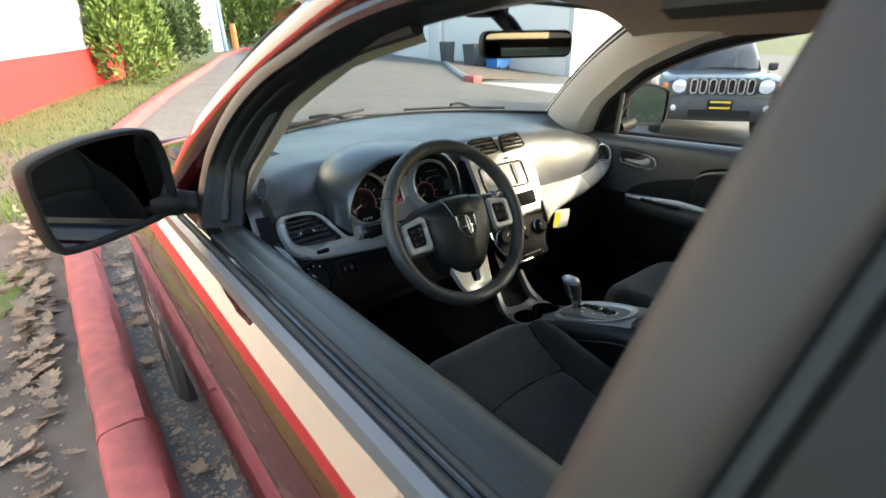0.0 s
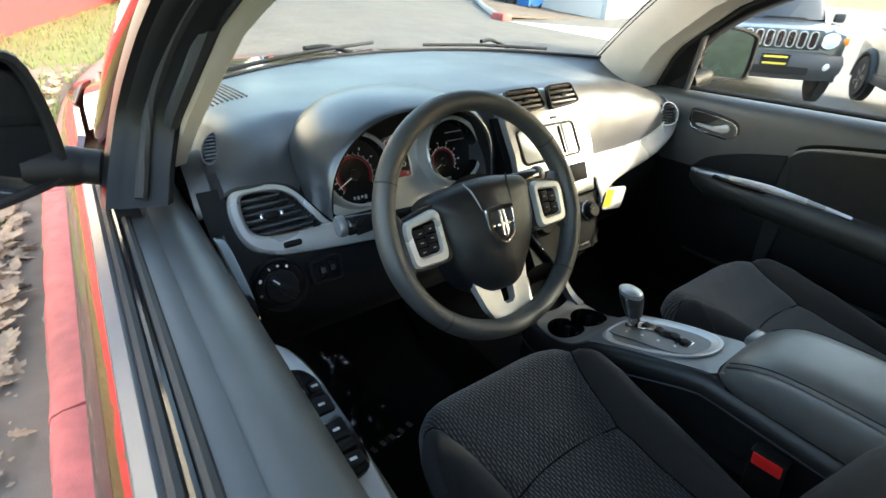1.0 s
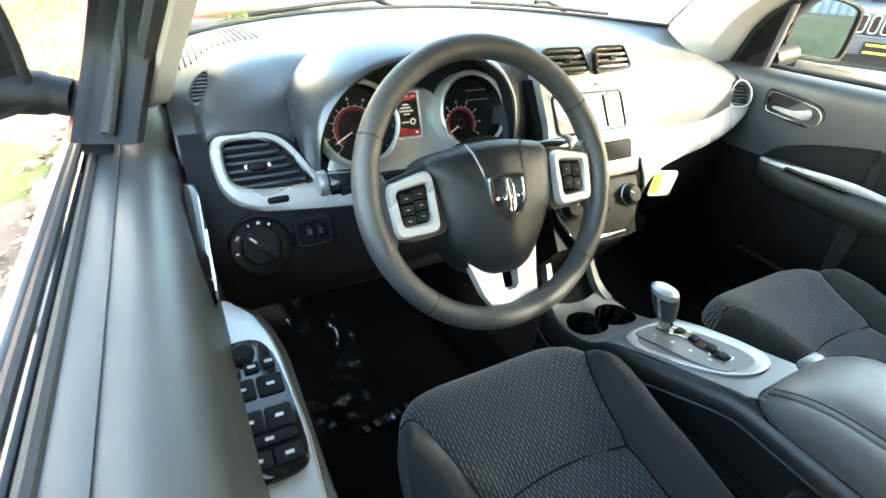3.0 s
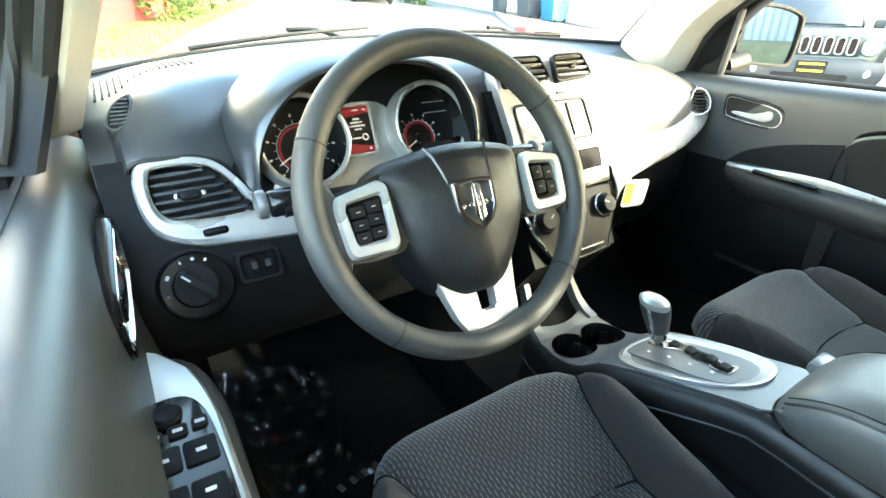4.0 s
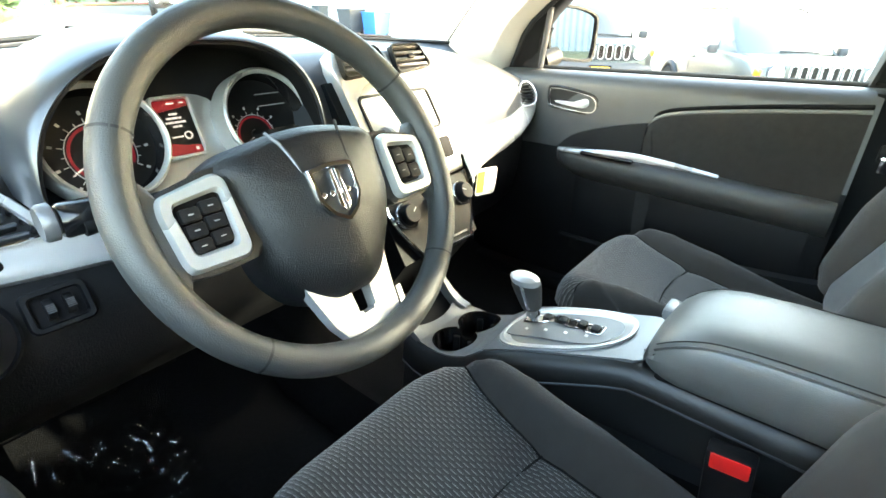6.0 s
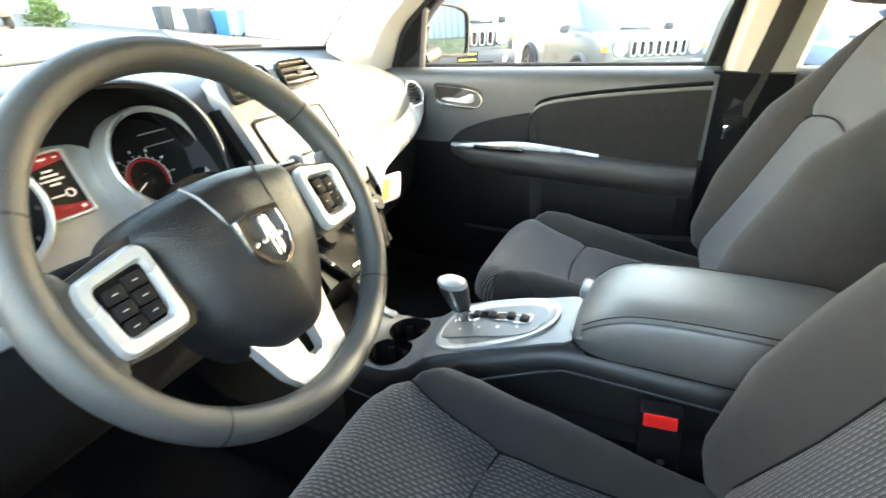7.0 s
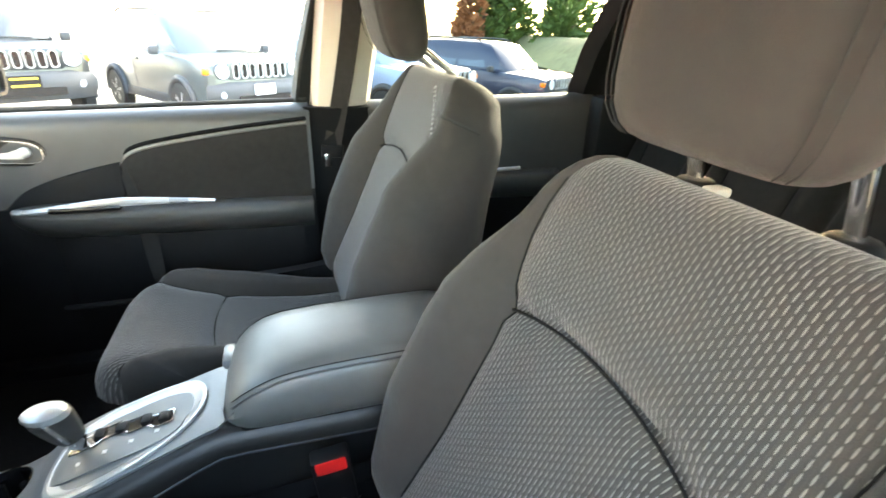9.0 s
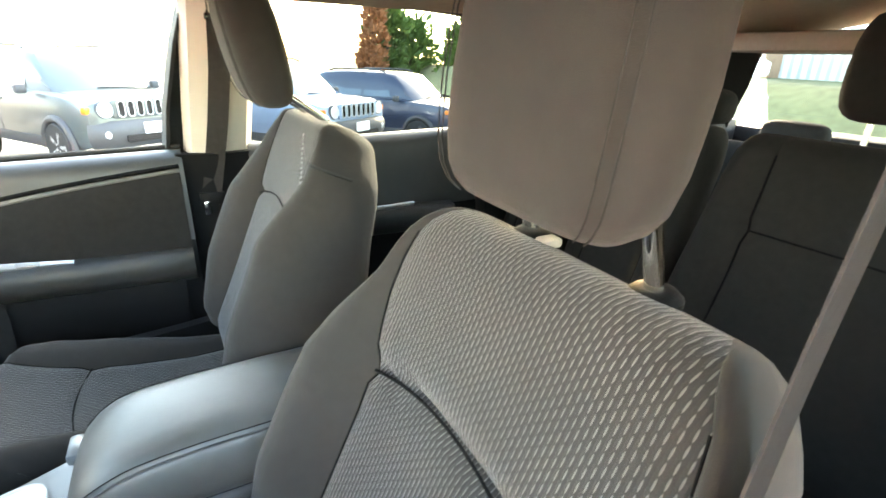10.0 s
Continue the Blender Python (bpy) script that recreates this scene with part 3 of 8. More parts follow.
# windscreen and rear glass
ws_rows = []
for i in range(11):
    k = i / 10
    ws_rows.append([(x * (0.765 - 0.17 * k), (1.08 - 0.32 * abs(x) ** 2.2) * (1 - k) + (0.34 - 0.10 * x * x) * k, 1.125 + 0.415 * k - 0.035 * x * x * k + 0.035 * math.sin(k * 3.14)) for x in [c / 8 - 1 for c in range(17)]])
windscreen = part("windscreen", grid(ws_rows), WINDSCREEN, None)
tagged(windscreen, "clear curved windscreen with black edge seal", "windscreen", kind="structure")
part("edge_seal", tube([r[0] for r in ws_rows] + [p for p in ws_rows[-1][1:]] + [r[-1] for r in ws_rows[::-1]][1:], 0.007, 8), RUBBER, windscreen, "black rubber windscreen seal")
for k, (a, b, c) in enumerate([((-0.52, 0.93, 1.150), (-0.25, 1.05, 1.163), (0.02, 1.12, 1.172)), ((0.20, 1.08, 1.160), (0.42, 1.02, 1.155), (0.64, 0.90, 1.145))]):
    wiper = thing("wiper", "black windscreen wiper resting at the glass base", "wiper", a, "windscreen wipers")
    part("wiper_blade", tube(bend([a, b, c], 5), 0.006, 6), RUBBER, wiper)
    part("wiper_arm", tube(bend([(b[0], b[1] + 0.004, b[2] + 0.012), (b[0] + 0.1, b[1] + 0.06, b[2] + 0.006), (b[0] + 0.22, b[1] + 0.10, b[2] - 0.03)], 4), 0.007, 6), HARD, wiper)
rg = part("rear_window", grid([[(x * (0.58 - 0.04 * k), -2.68 + 0.24 * k, 1.10 + 0.33 * k) for x in [c / 4 - 1 for c in range(9)]] for k in (0, 0.5, 1)]), PRIVACY, None)
tagged(rg, "tinted rear window glass", "rear window", kind="structure")

# wheels of the car, one each corner
def wheel(parent_name, x, y, sx, label, group, r=0.34, parent=None):
    w = thing(parent_name, label, "wheel", (x, y, r + rise(y)), group) if parent is None else None
    m = Matrix.Translation((x, y, r + (rise(y) if parent is None else 0))) @ Matrix.Rotation(radians(90 * sx), 4, "Y")
    tyre = part("tyre", lathe([(r * 0.68, -0.10), (r * 0.92, -0.11), (r, -0.085), (r, 0.085), (r * 0.92, 0.11), (r * 0.68, 0.10)], m, 32), RUBBER, w or parent)
    rim = part("rim", lathe([(r * 0.68, 0.05), (r * 0.69, 0.095), (r * 0.64, 0.095), (r * 0.6, 0.05), (0.02, 0.045)], m, 32), GLOSS, tyre)
    for k in range(5):
        a = math.tau * k / 5
        bm = prism([(-0.02, 0.03), (0.02, 0.03), (0.035, r * 0.65), (-0.035, r * 0.65)], 0.06, 0.10, m @ Matrix.Rotation(a, 4, "Z"), 0.008)
        part("spoke", bm, SATIN, tyre)
    return w


for sx in (-1, 1):
    for y in (FRONT_AXLE, REAR_AXLE):
        wheel("car_wheel", sx * 0.80, y, sx, "black tyre on a five-spoke silver alloy wheel", "wheels of the red car")

# ---- dashboard ----
dash = thing("dashboard", "black soft-touch dashboard with satin silver trim", "dashboard", (0, 0.5, 0.6))
HX, HZ = -0.4075, 1.060          # middle of the instrument hood's opening


def hood_edge(u):
    """Opening of the instrument hood, u from -1 to 1 across: x, z."""
    n = 2.3 if u < 0 else 3.0
    a = math.pi / 2 * (1 - abs(u))
    c, q = math.cos(a) ** (2 / n), math.sin(a) ** (2 / n)
    return HX + math.copysign(0.160 * c, u), HZ + 0.134 * q


def crest(x):
    """Where the top turns down towards the cabin: y, z."""
    y = spline([(-0.735, 0.36), (-0.70, 0.362), (-0.655, 0.375), (-0.60, 0.375), (-0.45, 0.37), (-0.16, 0.345), (0.0, 0.335), (0.2, 0.355), (0.45, 0.40), (0.62, 0.43), (0.74, 0.445)], x)
    z = linear([(-0.735, 1.116), (-0.704, 1.120), (-0.680, 1.130), (-0.662, 1.146), (-0.640, 1.154), (-0.612, 1.160), (-0.55, 1.164), (-0.20, 1.160), (0.0, 1.164), (0.18, 1.160), (0.35, 1.138), (0.55, 1.105), (0.66, 1.075), (0.74, 1.05)], x)
    return y, z


def face_end(x):
    """Lower edge of the soft pad: y, z."""
    y = linear([(-0.735, 0.315), (-0.704, 0.31), (-0.696, 0.274), (-0.66, 0.274), (-0.56, 0.281), (-0.24, 0.27), (0.15, 0.287), (0.3, 0.32), (0.55, 0.36), (0.74, 0.395)], x)
    z = linear([(-0.735, 1.03), (-0.706, 1.040), (-0.698, 1.082), (-0.68, 1.090), (-0.62, 1.086), (-0.59, 1.073), (-0.566, 1.041), (-0.545, 1.015), (-0.24, 1.0), (0.15, 0.970), (0.3, 0.958), (0.4, 0.950), (0.55, 0.951), (0.66, 0.970), (0.74, 1.0)], x)
    return y, z


cols = [-0.735 + 1.475 * i / 148 for i in range(149)]
pad_rows = [[] for _ in range(19)]
for x in cols:
    wy, wz = 1.04 - 0.33 * (abs(x) / 0.74) ** 2.2, 1.150 - 0.02 * (x / 0.74) ** 2
    cy, cz = crest(x)
    ey, ez = face_end(x)
    for i in range(19):
        if i <= 9:
            k = i / 9
            y, z = wy + (cy + 0.035 - wy) * k, wz + (cz - wz) * (1 - (1 - k) ** 2)
        else:
            k = (i - 9) / 9
            y = cy + 0.035 + (ey - cy - 0.035) * (0.55 * math.sin(k * 1.5708) + 0.45 * k)
            z = cz + (ez - cz) * (0.75 * (1 - math.cos(k * 1.5708)) + 0.25 * k * k)
        pad_rows[i].append((x, y, z))
part("upper_pad", grid(pad_rows, thick=0.004), PAD, dash, sharp=50)
part("pad_edge", tube([Vector(p) + Vector((0, -0.004, 0.003)) for p in pad_rows[0]], 0.0055, 6), RUBBER, dash, "black seal along the windscreen base")
part("pad_lip", tube([Vector(p) + Vector((0, 0.002, -0.003)) for p in pad_rows[18][4:22]], 0.004, 6), RUBBER, dash, "dark shut line below the pad")
# instrument hood: a rounded cowl that grows out of the pad, with a deep dark tunnel
cowl = []
for y0, k in ((0.40, 0.90), (0.36, 1.04), (0.315, 1.13), (0.27, 1.155), (0.225, 1.14), (0.195, 1.105), (0.178, 1.07), (0.168, 1.04), (0.166, 1.015), (0.170, 1.0)):
    row = []
    for i in range(57):
        u = i / 28 - 1
        x, z = hood_edge(u)
        q = spline([(0.0, 0.12), (0.085, 1.0)], z - HZ)
        row.append((HX + (x - HX) * (1 + (k - 1) * q), y0 + 0.10 * (z - HZ), HZ + (z - HZ) * (1 + (k - 1) * 0.75) - 0.012 * (1 - (z - HZ) / 0.134)))
    cowl.append(row)
part("instrument_hood", grid(cowl), PAD, dash, "soft black instrument hood", sharp=60)
tun = []
for k in range(8):
    q = k / 7
    tun.append([(HX + (hood_edge(i / 28 - 1)[0] - HX) * (1 - 0.05 * q if i < 28 else 1 + 0.24 * q), 0.170 + 0.10 * (hood_edge(i / 28 - 1)[1] - HZ) + 0.11 * q, HZ + (hood_edge(i / 28 - 1)[1] - HZ) * (1 - 0.06 * q) - 0.012 * (1 - (hood_edge(i / 28 - 1)[1] - HZ) / 0.134)) for i in range(57)])
part("hood_lining", grid(tun, thick=0.003), TUNNEL, dash, "matt black instrument hood lining")
CL = plane_at((-0.391, 0.2446, 1.090), 22) @ Matrix.Scale(0.875, 4)
part("instrument_backing", prism(smooth_outline([(-0.20, -0.12), (0.20, -0.12), (0.195, 0.06), (0.14, 0.125), (-0.14, 0.125), (-0.195, 0.06)], 2), -0.03, -0.014, CL), TUNNEL, dash)
part("cluster_surround", prism(smooth_outline([(-0.185, -0.10), (0.185, -0.10), (0.15, -0.02), (0.06, 0.0), (0.05, 0.055), (-0.05, 0.055), (-0.06, 0.0), (-0.15, -0.02)], 2), -0.03, -0.0115, CL, 0.003), SATIN, dash, "satin silver instrument surround")
for gx, r in ((-0.112, 0.068), (0.113, 0.068)):
    g = CL @ Matrix.Translation((gx, 0.0, 0))
    dial = part("gauge", prism(circle(r - 0.004, 40), -0.012, -0.008, g), DIAL, dash, "black dial with red inner ring")
    rows = [[(q * math.cos(a), q * math.sin(a), h) for a in [k * math.tau / 56 for k in range(56)]] for q, h in ((r + 0.007, -0.012), (r + 0.006, 0.018), (r + 0.004, 0.025), (r + 0.001, 0.027), (r - 0.002, 0.025), (r - 0.0035, 0.021))]
    bm = grid(rows, closed_u=True)
    bm.transform(g)
    part("gauge_ring", bm, SATIN, dial, "satin silver gauge ring")
    bm = grid([[(q * math.cos(a), q * math.sin(a), h) for a in [k * math.tau / 56 for k in range(56)]] for q, h in ((r - 0.003, 0.021), (r - 0.005, 0.005), (r - 0.005, -0.009))], closed_u=True)
    bm.transform(g)
    part("gauge_wall", bm, GLOSS, dial, "dark gauge side wall")
    g = g @ (Matrix.Translation((0.0, -0.008, 0)) if gx < 0 else Matrix.Translation((-0.016, -0.020, 0)) @ Matrix.Scale(0.80, 4))
    if gx > 0:
        for yy in (0.022, 0.040):
            part("dial_line", box(0.012, 0.060, yy - 0.0008, yy + 0.0008, -0.0085, -0.0075, 0, CL @ Matrix.Translation((gx - 0.008, 0.0, 0))), PRINT, dial)
    arc = [radians(q) for q in range(225, -31, -5)]
    bm = grid([[(q * math.cos(a), q * math.sin(a), -0.0068) for a in arc] for q in (r * 0.48, r * 0.53)], thick=0.0006)
    bm.transform(g)
    part("red_ring", bm, REDGLOW, dial)
    bm = grid([[(q * math.cos(a), q * math.sin(a), -0.0066) for a in arc] for q in (r * 0.56, r * 0.575)], thick=0.0005)
    bm.transform(g)
    part("scale_line", bm, MARK, dial)
    for k in range(17):
        a = radians(225 - 255 * k / 16)
        ln = 0.006 if k % 2 == 0 else 0.0035
        part("tick", box(r * 0.58, r * 0.58 + ln, -0.0005, 0.0005, -0.008, -0.007, 0, g @ Matrix.Rotation(a, 4, "Z")), MARK, dial)
        if k % 2 == 0:
            part("numeral_bar", box(r * 0.73, r * 0.80, -0.0016, 0.0016, -0.008, -0.007, 0, g @ Matrix.Rotation(a, 4, "Z")), MARK, dial)
    for k in range(4):
        part("symbol_bar", box(-0.013 + 0.008 * k, -0.008 + 0.008 * k, -0.047 - 0.002 * (k % 2), -0.042, -0.008, -0.007, 0, g), MARK, dial)
    part("needle", box(-0.006, r * 0.66, -0.0008, 0.0008, -0.004, -0.002, 0, g @ Matrix.Rotation(radians(208), 4, "Z")), WHITEGLOW, dial, "white needle")
    part("needle_cap", lathe([(0.011, -0.007), (0.010, -0.001), (0.004, 0.0)], g, 20), DIAL, dial)
dm = CL @ Matrix.Translation((-0.020, 0.006, 0.010))
display = part("display", prism(rounded(0.046, 0.074, 0.004), -0.004, 0.001, dm), DIAL, dash, "black and red driver information display")
part("display_frame", ring(rounded(0.056, 0.084, 0.007), rounded(0.046, 0.074, 0.004), -0.006, 0.006, dm, 0.003), SATIN, display)
part("red_band", prism([(-0.022, -0.036), (0.022, -0.036), (0.022, -0.027), (0.004, -0.025), (-0.022, -0.019)], 0.001, 0.0022, dm), REDGLOW, display)
part("red_band", prism([(-0.022, 0.021), (0.022, 0.027), (0.022, 0.036), (-0.022, 0.036)], 0.001, 0.0022, dm), REDGLOW, display)
for x, w in ((0.0, 0.010), (0.015, 0.005)):
    part("text_bar", box(x - w / 2, x + w / 2, 0.0305, 0.0325, 0.0022, 0.0028, 0, dm), WHITEGLOW, display)
for k, w in enumerate((0.012, 0.022, 0.028, 0.012)):
    for j in range(int(w / 0.004)):
        part("text_bar", box(-w / 2 + 0.004 * j, -w / 2 + 0.004 * j + 0.0028 + 0.0008 * ((j + k) % 2), 0.0165 - 0.0055 * k, 0.0190 - 0.0055 * k, 0.001, 0.0022, 0, dm), WHITEGLOW, display)
part("key_mark", ring(circle(0.0055, 20, 0.010, -0.012), circle(0.0037, 20, 0.010, -0.012), 0.001, 0.0022, dm), WHITEGLOW, display)
part("key_bar", box(-0.012, 0.003, -0.0135, -0.0115, 0.001, 0.0022, 0, dm), WHITEGLOW, display)
part("gear_mark", box(0.013, 0.017, -0.033, -0.029, 0.0022, 0.0028, 0, dm), WHITEGLOW, display)

# driver's lower panel, silver vent bezel
LP = plane_at((0, 0.282, 1.0787), 37)       # the leaning panel left of the wheel


def lp(x, z):
    return (x, (z - 1.0787) / math.cos(radians(37)))


panel_rows = []
for y, z in [(0.300, 1.0824), (0.256, 1.029), (0.221, 0.984), (0.198, 0.955), (0.184, 0.918), (0.184, 0.872), (0.205, 0.825), (0.256, 0.788), (0.367, 0.770)]:
    panel_rows.append([(x, y + 0.02 * max(0, (x + 0.29) / 0.15), z) for x in [-0.731 + 0.555 * i / 24 for i in range(25)]])
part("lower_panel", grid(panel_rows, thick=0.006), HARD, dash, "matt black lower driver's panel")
outer = [lp(*p) for p in [(-0.694, 1.073), (-0.680, 1.083), (-0.62, 1.081), (-0.59, 1.068), (-0.566, 1.035), (-0.548, 1.010), (-0.52, 1.002), (-0.44, 1.0), (-0.44, 0.972), (-0.52, 0.977), (-0.60, 0.983), (-0.66, 0.990), (-0.690, 1.010), (-0.698, 1.045)]]
inner = [lp(*p) for p in [(-0.680, 1.066), (-0.672, 1.073), (-0.62, 1.071), (-0.598, 1.060), (-0.580, 1.035), (-0.570, 1.019), (-0.566, 1.014), (-0.566, 1.012), (-0.568, 1.010), (-0.58, 1.010), (-0.61, 1.010), (-0.655, 1.012), (-0.678, 1.022), (-0.683, 1.045)]]
part("vent_bezel", ring(smooth_outline(outer, 2), smooth_outline(inner, 2), -0.012, 0.010, LP, 0.005), SATIN, dash, "satin silver vent bezel")
cx_, cy_ = lp(-0.628, 1.042)
part("vent_chrome", ring(smooth_outline(inner, 2), smooth_outline([(cx_ + (x - cx_) * 0.95, cy_ + (y - cy_) * 0.93) for x, y in inner], 2), -0.01, 0.012, LP, 0.003), CHROME, dash, "chrome vent edge")
vent = part("air_vent", prism(smooth_outline(inner, 2), -0.035, -0.028, LP), TUNNEL, dash, "black louvred air vent")
for k in range(6):
    z = 1.0185 + 0.0092 * k
    right = linear([(1.01, -0.572), (1.02, -0.575), (1.035, -0.586), (1.06, -0.606), (1.07, -0.625)], z)
    a, b = lp(-0.678, z), lp(right, z)
    part("louvre", box(a[0], b[0], a[1] - 0.0026, a[1] + 0.0026, -0.024, 0.005, 0.0016, LP, 1), PAD, vent)
part("vent_knob", prism(rounded(0.026, 0.012, 0.0055, *lp(-0.637, 1.040)), 0.0, 0.011, LP, 0.004), HARD, vent)
for sx in (-0.653, -0.621):
    part("knob_tip", prism(rounded(0.006, 0.007, 0.003, *lp(sx, 1.040)), 0.0, 0.009, LP, 0.002), CHROME, vent)
part("slot_recess", prism(rounded(0.030, 0.010, 0.004, *lp(-0.621, 0.997)), 0.006, 0.0115, LP), GLOSS, dash)
part("slider", prism(rounded(0.024, 0.006, 0.002, *lp(-0.621, 0.998)), 0.0115, 0.014, LP, 0.001), HARD, dash)
# lamp switch
KM = plane_at((-0.659, 0.180, 0.953), 26) @ Matrix.Scale(0.93, 4)
knob = part("lamp_switch", lathe([(0.048, -0.01), (0.047, 0.003), (0.044, 0.006), (0.041, 0.003), (0.032, 0.002)], KM, 40), HARD, dash, "round black lamp switch")
part("switch_face", lathe([(0.0415, 0.002), (0.0415, 0.0045), (0.001, 0.0045)], KM, 40), GLOSS, knob)
part("switch_disc", lathe([(0.029, 0.002), (0.029, 0.010), (0.026, 0.013), (0.001, 0.013)], KM, 32), HARD, knob)
part("switch_grip", prism(round_poly([(-0.009, -0.026), (0.009, -0.026), (0.007, 0.026), (-0.007, 0.026)], 0.005), 0.010, 0.028, KM @ Matrix.Rotation(radians(42), 4, "Z"), 0.004), HARD, knob)
part("switch_mark", box(-0.0012, 0.0012, 0.010, 0.022, 0.0282, 0.0288, 0, KM @ Matrix.Rotation(radians(42), 4, "Z")), MARK, knob)
for a, w in ((60, 0.003), (85, 0.004), (110, 0.002), (150, 0.006), (190, 0.003)):
    part("switch_print", box(0.033, 0.037, -w / 2, w / 2, 0.0047, 0.0051, 0, KM @ Matrix.Rotation(radians(a), 4, "Z")), MARK, knob)
DMM = plane_at((-0.583, 0.179, 0.960), 26) @ Matrix.Scale(0.925, 4)
dimmer = part("dimmer_switch", ring(rounded(0.060, 0.046, 0.008), rounded(0.046, 0.032, 0.005), -0.01, 0.004, DMM, 0.002), HARD, dash)
part("dimmer_well", prism(rounded(0.046, 0.032, 0.005), -0.012, -0.006, DMM), TUNNEL, dimmer)
for dx in (-0.008, 0.010):
    wheel_m = DMM @ Matrix.Translation((dx, 0, -0.002)) @ Matrix.Rotation(radians(90), 4, "Y")
    tw = part("thumb_wheel", lathe([(0.011, -0.004), (0.012, 0.0), (0.011, 0.004)], wheel_m, 20), HARD, dimmer)
    for q in range(5):
        part("wheel_rib", box(-0.0125, -0.0118, -0.004 + 0.002 * q, -0.0032 + 0.002 * q, -0.004, 0.004, 0, wheel_m), GREYTRIM, tw)
# side demister
SM = plane_at((-0.688, 0.362, 1.127), 66)
vent_o = [(-0.022, -0.040), (0.004, -0.042), (0.024, 0.040), (0.006, 0.030), (-0.012, 0.004)]
dem = part("side_vent", ring(smooth_outline(vent_o, 2), smooth_outline([(x * 0.80, y * 0.86) for x, y in vent_o], 2), -0.01, 0.006, SM, 0.002), PAD, dash, "small black side demister vent")
part("vent_well", prism(smooth_outline([(x * 0.82, y * 0.88) for x, y in vent_o], 2), 0.0, 0.002, SM), TUNNEL, dem)
for k in range(7):
    y = -0.027 + 0.0085 * k
    part("louvre", box(linear([(-0.036, -0.015), (0.005, -0.008), (0.032, 0.008)], y), linear([(-0.036, 0.004), (0.032, 0.016)], y), y - 0.0015, y + 0.0015, 0.001, 0.006, 0, SM), PAD, dem)
# ribbed speaker grille in the corner of the pad
for j in range(16):
    i = 2 + j
    part("grille_rib", tube([Vector(pad_rows[r][i]) + Vector((0, 0, 0.0006)) for r in range(2, 7)], 0.0018, 6), HARD, dash)

# ---- centre stack ----
ST = basis((-0.027, 0.317, 1.167), (1, 0, 0), (0, 0.535, 0.845), (0, -0.845, 0.535)) @ Matrix.Scale(0.93, 4)


def st_outline(keys):
    left = [(linear([(0, -0.088), (0.03, -0.099), (0.16, -0.096), (0.22, -0.106), (0.28, -0.118), (0.34, -0.108), (0.41, -0.072)], s), -s) for s in keys]
    right = [(linear([(0, 0.150), (0.04, 0.172), (0.10, 0.176), (0.2, 0.158), (0.28, 0.132), (0.34, 0.115), (0.41, 0.070)], s), -s) for s in keys]
    return right + left[::-1]


stack = part("centre_panel", prism(st_outline([0, 0.03, 0.08, 0.15, 0.22, 0.275]), -0.10, 0.0, ST, 0.010, 3), SATIN, dash, "satin silver centre stack")
part("climate_panel", prism(st_outline([0.279, 0.31, 0.34, 0.37, 0.41]), -0.08, -0.004, ST, 0.008), HARD, dash, "dark grey climate control panel")
part("climate_panel_edge", tube([ST @ Vector((x, y, -0.006)) for x, y in st_outline([0.279, 0.31, 0.34, 0.37, 0.41])], 0.0035, 6), CHROME, dash)
for x0, x1 in ((-0.085, 0.030), (0.050, 0.150)):
    cx, w = (x0 + x1) / 2, x1 - x0
    o = round_poly([(x0 + 0.004, 0.0), (x1 - 0.012, 0.0), (x1 + 0.004, -0.052), (x0 - 0.004, -0.060)], 0.012)
    i2 = [(cx + (x - cx) * 0.90, -0.029 + (y + 0.029) * 0.84) for x, y in o]
    v = part("air_vent", ring(o, i2, -0.004, 0.012, ST, 0.003), HARD, dash, "black louvred centre vent")
    part("vent_well", prism(i2, 0.0, 0.002, ST), CARPET, v)
    for k in range(4):
        part("louvre", box(x0 + 0.006, x1 - 0.006, -0.047 + 0.0125 * k, -0.0415 + 0.0125 * k, 0.003, 0.010, 0.001, ST, 1), GREYTRIM, v)
    part("vent_knob", prism(rounded(0.020, 0.010, 0.004, cx, -0.028), 0.004, 0.015, ST, 0.003), HARD, v)
part("button", prism(rounded(0.022, 0.006, 0.002, 0.055, -0.078), 0.0, 0.003, ST, 0.001), HARD, stack)
part("radio_frame", ring(rounded(0.196, 0.088, 0.014, 0.020, -0.135), rounded(0.184, 0.076, 0.010, 0.020, -0.135), -0.004, 0.004, ST, 0.002), HARD, stack, "dark radio frame")
part("radio_screen", prism(rounded(0.126, 0.076, 0.004, -0.009, -0.135), 0.0, 0.002, ST), SCREEN, stack, "touch screen with its pale reflection put into the colour")
part("radio_keys", prism(rounded(0.034, 0.076, 0.004, 0.090, -0.135), 0.0, 0.003, ST, 0.002), SATIN, stack)
part("screen_line", box(0.062, 0.065, -0.17, -0.10, 0.0, 0.004, 0, ST), HARD, stack)
part("disc_slot", prism(round_poly([(-0.06, -0.200), (0.122, -0.200), (0.116, -0.244), (-0.055, -0.244)], 0.008), 0.0, 0.0025, ST), TUNNEL, stack, "dark storage slot")
part("slot_lip", box(-0.05, 0.108, -0.250, -0.246, 0.0, 0.006, 0.001, ST), CHROME, stack)
